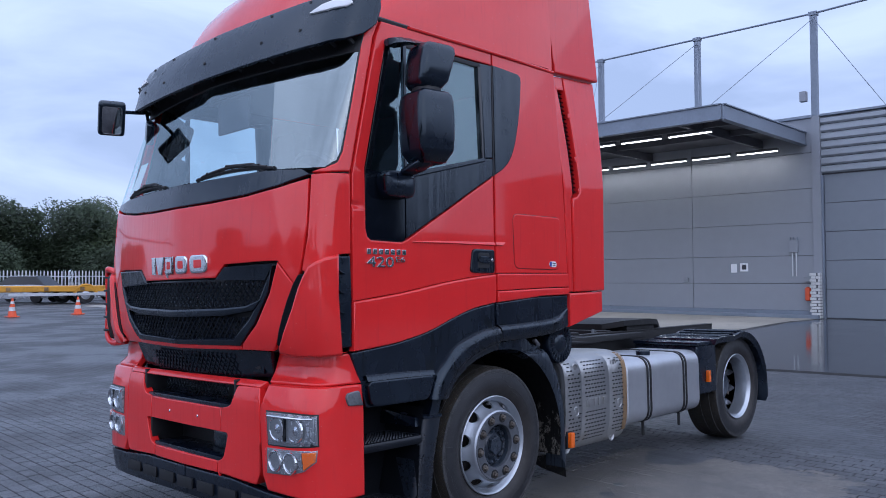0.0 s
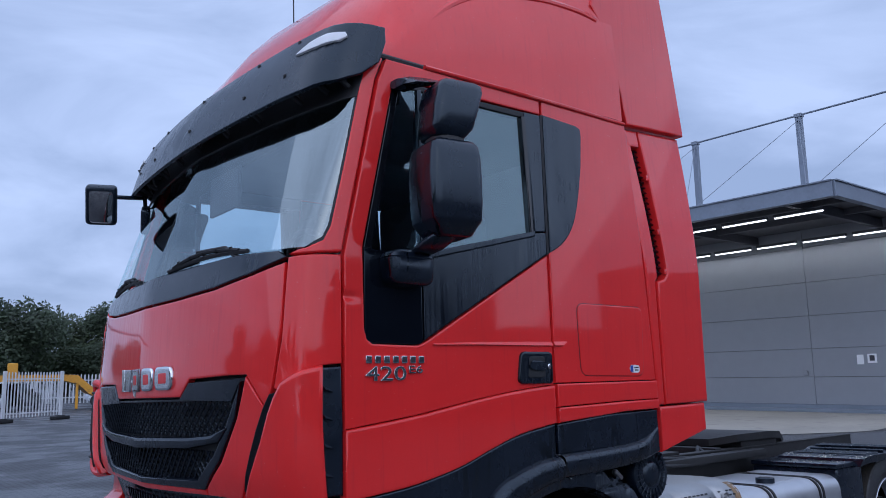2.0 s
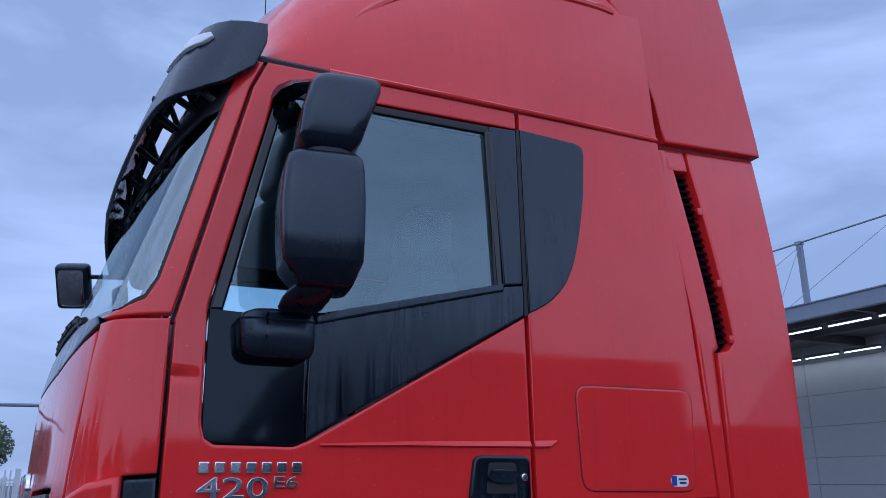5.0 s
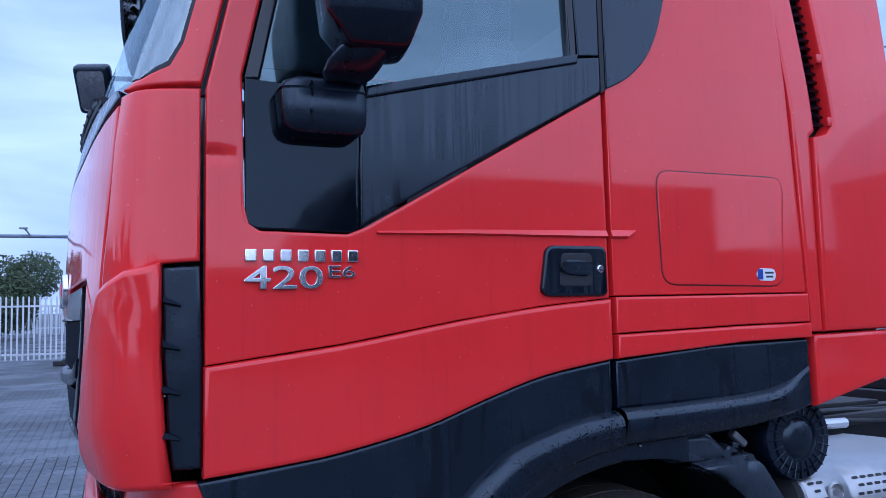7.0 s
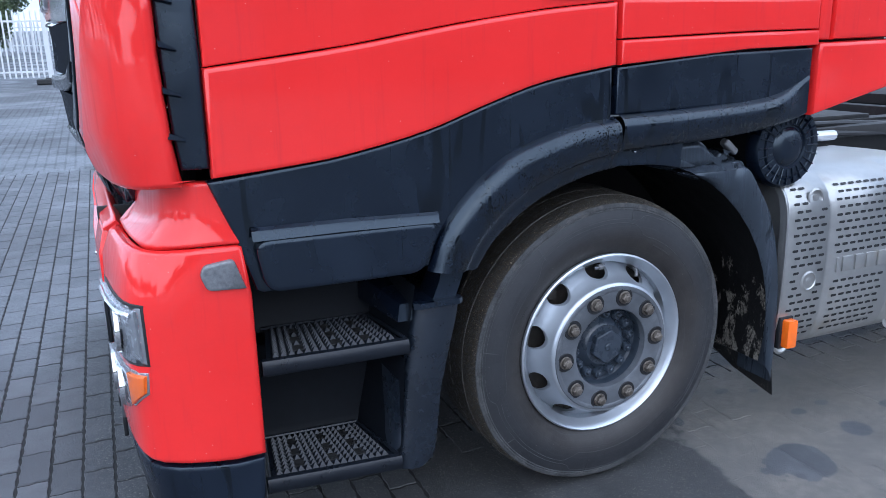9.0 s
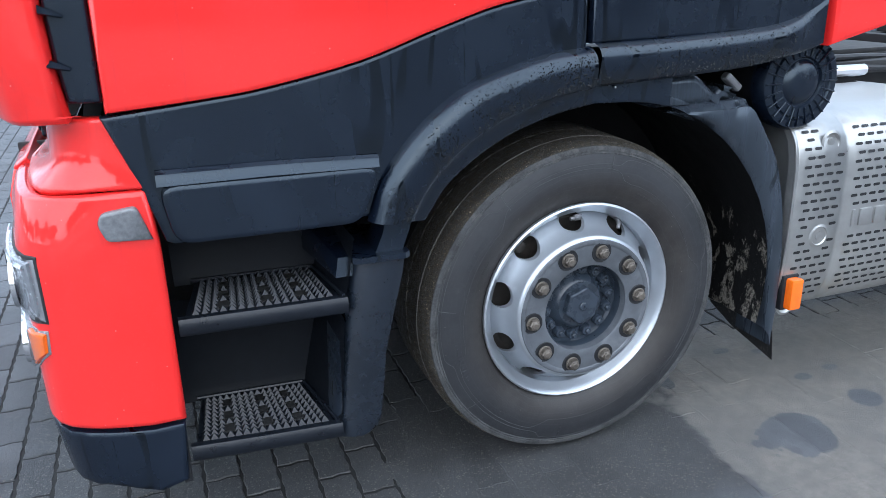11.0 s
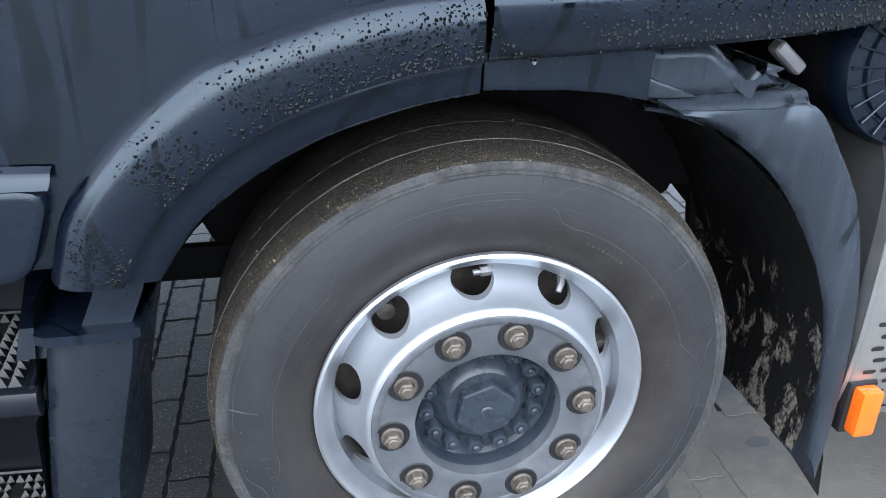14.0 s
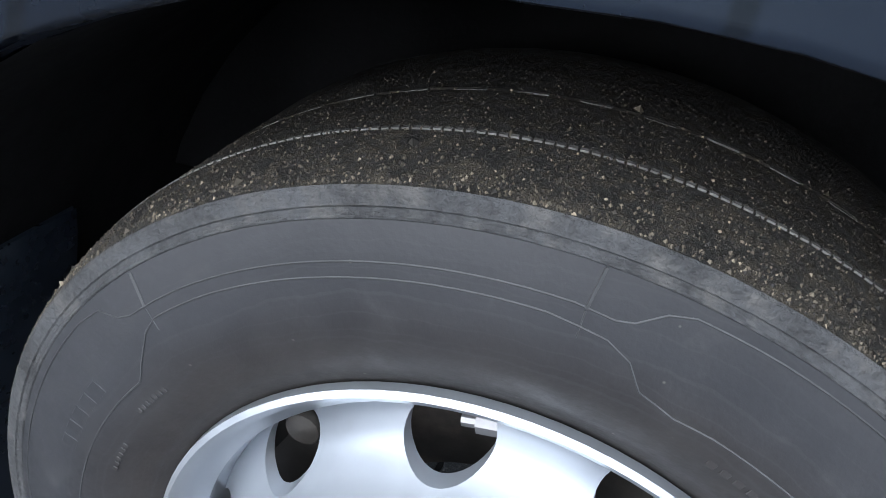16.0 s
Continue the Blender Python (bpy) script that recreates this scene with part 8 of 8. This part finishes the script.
# small things on the wall
for y, z, w, h_, m in ((9.58, 1.75, 0.22, 0.32, STICKER_W), (9.20, 1.78, 0.30, 0.30, STICKER_W)):
    s = hall_part("notice", box((WX - 0.09, y, z), (0.01, w, h_), 0.002), m, "white notice on the wall")
hall_part("notice_mark", box((WX - 0.097, 9.2, 1.79), (0.006, 0.16, 0.18), 0.002), INK)
hall_part("switch_box", box((WX - 0.14, 7.40, 2.50), (0.12, 0.30, 0.44), 0.02, 2), WALL, "grey switch box")
for y in (7.33, 7.46):
    hall_part("wall_pipe", tube([(WX - 0.11, y, 2.3), (WX - 0.11, y, 1.45)], 0.025, 6), FENCE)
for y in (7.28, 7.40, 7.52):
    hall_part("box_stub", tube([(WX - 0.14, y, 2.7), (WX - 0.14, y, 2.82)], 0.02, 6), FRAME)
for y in (11.46, 7.0, 6.85):
    hall_part("socket", box((WX - 0.12, y, 1.33), (0.08, 0.16, 0.16), 0.02), WALL)
hall_part("fire_extinguisher", tube([(WX - 0.2, 6.92, 0.60), (WX - 0.2, 6.92, 0.64), (WX - 0.2, 6.92, 1.02), (WX - 0.2, 6.92, 1.08)], [0.06, 0.10, 0.10, 0.04], 12), CONE, "red fire extinguisher")
hall_part("gutter_kerb", box((WX - 0.35, 24, 0.06), (0.3, 35, 0.12), 0.02), FRAME)

# ---------------------------------------------------------------- yard fence, trailer, cones
def fence_panel(m, width=3.5, height=1.95, label="white steel picket fence panel on black feet"):
    f = thing("fence_panel", label, "fence", m, "fence panels of the yard")
    n = int(width / 0.138)
    for k in range(n):
        x = (k + 0.5) * width / n
        part("picket", loft([[(x - 0.022, -0.012, 0.18), (x + 0.022, -0.012, 0.18), (x + 0.022, 0.012, 0.18), (x - 0.022, 0.012, 0.18)], [(x - 0.022, -0.012, height - 0.04), (x + 0.022, -0.012, height - 0.04), (x + 0.022, 0.012, height - 0.04), (x - 0.022, 0.012, height - 0.04)],
                             [(x - 0.004, -0.006, height), (x + 0.004, -0.006, height), (x + 0.004, 0.006, height), (x - 0.004, 0.006, height)]]), FENCE, f, smooth=False)
    for z in (0.34, height - 0.28):
        part("fence_rail", box((width / 2, 0.025, z), (width, 0.04, 0.05), 0.004, 1), FENCE, f)
    for x in (0.04, width - 0.04):
        part("fence_post", box((x, 0, height / 2 + 0.04), (0.13, 0.10, height - 0.02), 0.008, 1), FENCE, f)
        part("fence_foot", merge(box((x, 0, 0.07), (0.75, 0.34, 0.14), 0.02, 1), box((x, 0, 0.15), (0.3, 0.25, 0.05), 0.02, 1)), DARK, f, "black rubber foot")
    return f


fence_panel(pose(3.55, 32.4, 0, 0, 0, 28), 2.75)
fa = fence_panel(pose(-5.75, 23.1, 0, 0, 0, -4), 3.5)
for k in range(1, 5):
    copy_thing(fa, pose(-5.75 - 3.55 * k * math.cos(radians(-4)), 23.1 - 3.55 * k * math.sin(radians(-4)), 0, 0, 0, -4))
far_f = thing("far_fence", "long white picket fence behind the yard", "fence", pose(0, 0, 0))
verts, faces = [], []
for k in range(420):
    x = -30 + 0.24 * k
    y = 60 - 0.10 * x
    b = len(verts)
    for dx, dz in ((-0.045, 0.0), (0.045, 0.0), (0.045, 1.95), (0.0, 2.05), (-0.045, 1.95)):
        verts.append((x + dx, y, dz))
    for dx, dz in ((-0.045, 0.0), (0.045, 0.0), (0.045, 1.95), (0.0, 2.05), (-0.045, 1.95)):
        verts.append((x + dx, y + 0.03, dz))
    faces += [(b, b + 1, b + 2, b + 3, b + 4), (b + 9, b + 8, b + 7, b + 6, b + 5)] + [(b + i, b + (i + 1) % 5, b + 5 + (i + 1) % 5, b + 5 + i)[::-1] for i in range(5)]
tagged(part("far_paling", from_lists(verts, faces), FENCE, far_f, smooth=False), kind="stuff")
part("fence_rail", tube([(-30, 63.05, 0.4), (70, 53.05, 0.4)], 0.04, 6), FENCE, far_f)
part("fence_rail", tube([(-30, 63.05, 1.6), (70, 53.05, 1.6)], 0.04, 6), FENCE, far_f)


def cone(x, y):
    c = thing("traffic_cone", "orange and white traffic cone on the yard", "cone", pose(x, y, 0), "traffic cones")
    part("cone_body", tube([(0, 0, 0.03), (0, 0, 0.24)], [0.165, 0.125], 18), CONE, c)
    part("cone_band", tube([(0, 0, 0.24), (0, 0, 0.38)], [0.125, 0.099], 18), FENCE, c)
    part("cone_body", tube([(0, 0, 0.38), (0, 0, 0.50)], [0.099, 0.076], 18), CONE, c)
    part("cone_band", tube([(0, 0, 0.50), (0, 0, 0.60)], [0.076, 0.057], 18), FENCE, c)
    part("cone_body", tube([(0, 0, 0.60), (0, 0, 0.72)], [0.057, 0.03], 18), CONE, c)
    part("cone_base", box((0, 0, 0.02), (0.42, 0.42, 0.04), 0.015, 2), CONE, c)


cone(6.65, 29.7)
cone(9.2, 30.0)


def low_loader():
    """Yellow low-loader trailer parked across the yard."""
    t = thing("low_loader_trailer", "yellow low-loader trailer parked across the yard", "trailer", pose(15.2, 45.0, 0, 0, 0, -9))
    part("bed", box((1.6, 0, 0.86), (12.8, 2.5, 0.34), 0.04, 1), YELLOW, t)
    part("bed_side", box((1.5, -1.27, 0.55), (11.0, 0.04, 0.16), 0.01, 1), FENCE, t, "white side guard")
    part("neck", loft([[(x, -1.25, z), (x, 1.25, z), (x, 1.25, z + h_), (x, -1.25, z + h_)] for x, z, h_ in ((-4.7, 0.70, 0.34), (-5.1, 0.85, 0.50), (-5.7, 1.42, 0.46), (-6.4, 1.58, 0.34), (-14.5, 1.60, 0.32))]), YELLOW, t)
    part("leg", box((-5.7, -1.1, 0.8), (0.14, 0.14, 1.5), 0.01, 1), YELLOW, t)
    part("board", box((-8.9, -1.2, 2.2), (0.5, 0.1, 0.7), 0.02, 1), YELLOW, t)
    for k in range(6):
        part("stake_pocket", box((-4.0 + 1.9 * k, -1.28, 0.86), (0.22, 0.06, 0.2), 0.01, 1), RUST, t)
    for x in (0.0, -0.8, -9.4, -10.8, -12.2):
        for y in ((-1.05, 1.05) if x != -0.8 else (1.05,)):
            tyre = tube([(x, y - 0.17, 0.48), (x, y - 0.15, 0.48), (x, y + 0.15, 0.48), (x, y + 0.17, 0.48)], [0.40, 0.48, 0.48, 0.40], 24)
            w = part("trailer_wheel", tyre, TYRE, t)
            part("wheel_rim", tube([(x, y - 0.175, 0.48), (x, y - 0.16, 0.48)], [0.24, 0.27], 20), WHEEL, w)
    part("wheel_arch", tube([(0.6 * math.cos(radians(a)), -1.2, 0.48 + 0.6 * math.sin(radians(a))) for a in range(10, 171, 20)], 0.09, 6), YELLOW, t)


def parked_car(m, label, mat):
    c = thing("parked_car", label, "car", m, "cars behind the fence")
    secs = [(-2.1, 0.45, 0.80, 0.78), (-2.0, 0.30, 0.92, 0.84), (-1.2, 0.22, 0.98, 0.88), (0.0, 0.22, 0.98, 0.88), (1.2, 0.22, 0.95, 0.88), (1.9, 0.30, 0.85, 0.82), (2.1, 0.42, 0.70, 0.72)]
    part("car_body", loft([[(x, -w, z0), (x, w, z0), (x, w * 1.02, (z0 + z1) / 2), (x, w * 0.96, z1), (x, -w * 0.96, z1), (x, -w * 1.02, (z0 + z1) / 2)] for x, z0, z1, w in secs]), mat, c)
    part("car_cabin", loft([[(x0, -w0, 0.93), (x0, w0, 0.93), (x1, w1, 1.44), (x1, -w1, 1.44)] for x0, w0, x1, w1 in ((-1.75, 0.76, -1.15, 0.60), (-0.5, 0.80, -0.4, 0.64), (0.2, 0.80, 0.15, 0.64), (1.15, 0.76, 0.4, 0.60))]), GLOSS, c)
    part("car_roof", box((-0.38, 0, 1.45), (1.5, 1.2, 0.06), 0.03, 2), mat, c)
    for x in (-1.3, 1.3):
        for y in (-0.8, 0.8):
            part("car_wheel", tube([(x, y - 0.1, 0.31), (x, y + 0.1, 0.31)], 0.31, 20), TYRE, c)


low_loader()
parked_car(pose(13.3, 48.9, 0, 0, 0, 128) @ Matrix.Scale(1.1, 4), "silver saloon car parked behind the trailer", CARPAINT)
parked_car(pose(19.8, 48.6, 0, 0, 0, 172), "silver saloon car parked behind the trailer", CARPAINT)
parked_car(pose(6.9, 48.0, 0, 0, 0, 60), "dark car parked behind the trailer", GLOSS)


# ---------------------------------------------------------------- trees
def tree(x, y, height, width, seed, mat, leaf=0.8, count=1100):
    rnd = random.Random(seed)
    t = thing("tree", "dark green broadleaf tree behind the fence", "tree", pose(x, y, 0), "trees along the yard")
    part("trunk", tube([(0, 0, 0), (0.1, 0.05, height * 0.3), (0.0, 0.1, height * 0.6)], [0.28, 0.2, 0.1], 8), BARK, t)
    limbs = []
    blobs = []
    for k in range(9):
        a, e = rnd.uniform(0, 6.28), rnd.uniform(0.35, 0.85)
        r = width * 0.5 * rnd.uniform(0.4, 0.85)
        q = (r * math.cos(a), r * math.sin(a), height * e)
        limbs.append(tube([(0, 0, height * e * 0.55), (q[0] * 0.6, q[1] * 0.6, height * e * 0.85), q], [0.10, 0.06, 0.03], 5))
        r = rnd.uniform(0.2, 0.34) * width
        blobs.append((Vector((q[0], q[1], min(q[2], height - 0.9 * r))), r))
    blobs.append((Vector((0, 0, height - 0.30 * width)), width * 0.30))
    blobs.append((Vector((0, 0, height * 0.35)), width * 0.40))
    part("limbs", merge(*limbs), BARK, t)
    verts, faces = [], []
    for c, r in blobs:
        for k in range(count):
            d = Vector((rnd.gauss(0, 1), rnd.gauss(0, 1), rnd.gauss(0, 0.85)))
            d = d.normalized() * r * rnd.uniform(0.55, 1.08)
            p = c + d
            if p.z < 0.3:
                continue
            s = rnd.uniform(0.13, 0.30) * leaf
            u = Vector((rnd.gauss(0, 1), rnd.gauss(0, 1), rnd.gauss(0, 1))).normalized()
            v = u.orthogonal().normalized()
            b = len(verts)
            verts += [p - u * s, p + v * s * 0.6, p + u * s, p - v * s * 0.6]
            faces.append((b, b + 1, b + 2, b + 3))
    part("crown", from_lists(verts, faces), mat, t, smooth=False)


rnd = random.Random(7)
for k in range(15):
    x = -14 + 5.0 * k + rnd.uniform(-1, 1)
    tx, ty, th, tw = x, 76 + rnd.uniform(-3, 6) - 0.1 * x, rnd.uniform(6.8, 9.0), rnd.uniform(6.5, 8.5)
    if x > 7 and k not in (6, 7, 8):
        tree(tx, ty, th, tw, 20 + k, LEAF if k % 3 else LEAF_B)
for tx, ty, th, tw, leaf in ((20.2, 75, 8.6, 5.6, LEAF), (16.4, 76, 7.6, 6.0, LEAF_B), (25.4, 74.5, 8.9, 6.6, LEAF), (29.3, 76, 9.6, 6.2, LEAF_B), (23.0, 78, 5.6, 6.5, LEAF), (28.0, 72, 5.0, 5.5, LEAF), (18.3, 73, 4.6, 5.0, LEAF)):
    tree(tx, ty, th, tw, int(tx * 10), leaf, 0.55, 1700)
tree(-7.3, 52, 5.0, 5.4, 90, LEAF_B, 0.42, 3200)
tree(-11.6, 53, 5.6, 6.0, 91, LEAF, 0.42, 3200)
# overhead boom with small lamps across the far side of the yard
boom = thing("lamp_gantry", "thin dark overhead gantry with small lamps", "gantry", pose(-2.0, 40, 0))
part("gantry_beam", tube([(-16.0, 0, 5.08), (4.6, 0, 5.10)], 0.09, 8), FRAME, boom)
part("gantry_post", tube([(4.5, 0, 0), (4.5, 0, 5.15)], 0.09, 8), FRAME, boom)
for x in (-2.6, -4.6, -8.0, -12.0):
    part("gantry_lamp", merge(tube([(x, 0, 5.08), (x - 0.25, -0.3, 5.42)], 0.04, 6), box((x - 0.3, -0.3, 5.44), (0.36, 0.2, 0.09), 0.02, 1)), WALL, boom)

# what lies behind the walker: a plain shed and trees, seen only as reflections
shed = thing("warehouse_shed", "plain dark warehouse across the yard", "building", pose(0, -48, 0))
part("shed_wall", box((28, -6, 6.1), (29, 16, 12.2), 0.02, 1), SHED, shed)
part("shed_wall", box((2.5, -3, 3.0), (22, 10, 6.0), 0.02, 1), SHED, shed)
part("shed_wall", box((56, -2, 3.6), (27, 12, 7.2), 0.02, 1), SHED, shed)
part("shed_roof", loft([[(9, -9, 5.9), (9, 1.8, 5.9), (9, -3, 7.0)], [(13.6, -14, 12.0), (13.6, 2.0, 12.0), (13.6, -6, 12.4)], [(42.4, -14, 12.0), (42.4, 2.0, 12.0), (42.4, -6, 12.9)]]), SOFFIT, shed)
part("shed_door", box((6, 2.05, 2.2), (4.4, 0.1, 4.4), 0.02, 1), FRAME, shed)
for k in range(8):
    tree(-40 + 5.2 * k, -52 + rnd.uniform(-2, 2), rnd.uniform(5.5, 8.0), rnd.uniform(6.0, 8.0), 160 + k, LEAF_B, 1.2, 500)
for k in range(12):
    tree(-52 + rnd.uniform(-4, 4), -40 + 8.5 * k, rnd.uniform(8.0, 12.0), rnd.uniform(7.0, 9.5), 60 + k, LEAF)

# ---------------------------------------------------------------- paving blocks near the lorry
BX, BY = 0.1015, 0.2100
SAND = simple("joint_sand", (0.011, 0.011, 0.0115), 0.9, 0, 80, 0.4, 0.3)
bm = bmesh.new()
bm.faces.new([bm.verts.new((x, y, -0.0030)) for x, y in ((-4.4, -1.65), (3.3, -1.75), (3.4, 7.3), (-4.3, 7.4))])
part("joint_sand", bm, SAND, ground, smooth=False)


def block_rings():
    """Outline of one interlocking block with toothed long edges, as rings of (x, y, z)."""
    hx, hy = BX / 2 - 0.0034, BY / 2 - 0.0034
    pts = []
    for k in range(7):
        pts.append((hx + (0.0035 if k % 2 else -0.0010), -hy + 2 * hy * k / 6))
    pts.append((0.012, hy + 0.003))
    pts.append((-0.012, hy - 0.003))
    for k in range(7):
        pts.append((-hx + (0.0035 if k % 2 else -0.0010), hy - 2 * hy * k / 6))
    pts.append((-0.012, -hy - 0.003))
    pts.append((0.012, -hy + 0.003))
    return [[(x, y, -0.03) for x, y in pts], [(x, y, -0.0042) for x, y in pts], [(x * 0.945, y * 0.973, 0.0) for x, y in pts]]


RINGS = block_rings()
NB = len(RINGS[0])
BLOCK_F = []
for i in range(2):
    for k in range(NB):
        j = (k + 1) % NB
        BLOCK_F.append((i * NB + k, i * NB + j, (i + 1) * NB + j, (i + 1) * NB + k))
BLOCK_F.append(tuple(range(2 * NB, 3 * NB)))
BLOCK_V = [v for r in RINGS for v in r]
me = bpy.data.meshes.new("paving_block")
me.from_pydata(BLOCK_V, [], BLOCK_F)
me.materials.append(PAVER)
rb = random.Random(5)
verts, faces = [], []
turn = Matrix.Rotation(radians(-0.7), 4, "Z")
for i in range(-44, 34):
    for j in range(-8, 36):
        x, y = i * BX, j * BY + (BY / 2 if i % 2 else 0.0)
        m = turn @ pose(x, y, rb.uniform(-0.0018, 0.0012), rb.uniform(-0.35, 0.35), rb.uniform(-0.5, 0.5), rb.uniform(-0.5, 0.5))
        near = (-2.15 < x < -1.05 and 0.3 < y < 3.3) or (0.25 < x < 1.5 and -0.6 < y < 0.45)
        if near:
            ob = new("paving_block", me)
            ob.parent = ground
            ob.matrix_local = m
        else:
            b = len(verts)
            verts += [m @ Vector(v) for v in BLOCK_V]
            faces += [tuple(b + q for q in f) for f in BLOCK_F]
# silt washed over the blocks beside the lorry, filling the joints
silt_v, silt_f = [], []
NX, NY, SX, SY = 206, 130, -0.75, -1.35
for i in range(NX + 1):
    for j in range(NY + 1):
        x, y = SX + 0.0165 * i, SY + 0.0155 * j
        swell = noise.noise((x * 2.3, y * 2.3, 0.0)) + 0.5 * noise.noise((x * 7.1, y * 7.1, 3.0)) + 0.4 * noise.noise((x * 31.0, y * 31.0, 6.0))
        rim = min(x + 0.58, 2.62 - x, 0.60 - y, y + 1.30) / 0.14 + 0.5 * swell
        silt_v.append((x, y, -0.0055 + 0.0054 * min(1.0, max(0.0, rim)) + 0.0012 * swell))
for i in range(NX):
    for j in range(NY):
        a = i * (NY + 1) + j
        silt_f.append((a, a + NY + 1, a + NY + 2, a + 1))
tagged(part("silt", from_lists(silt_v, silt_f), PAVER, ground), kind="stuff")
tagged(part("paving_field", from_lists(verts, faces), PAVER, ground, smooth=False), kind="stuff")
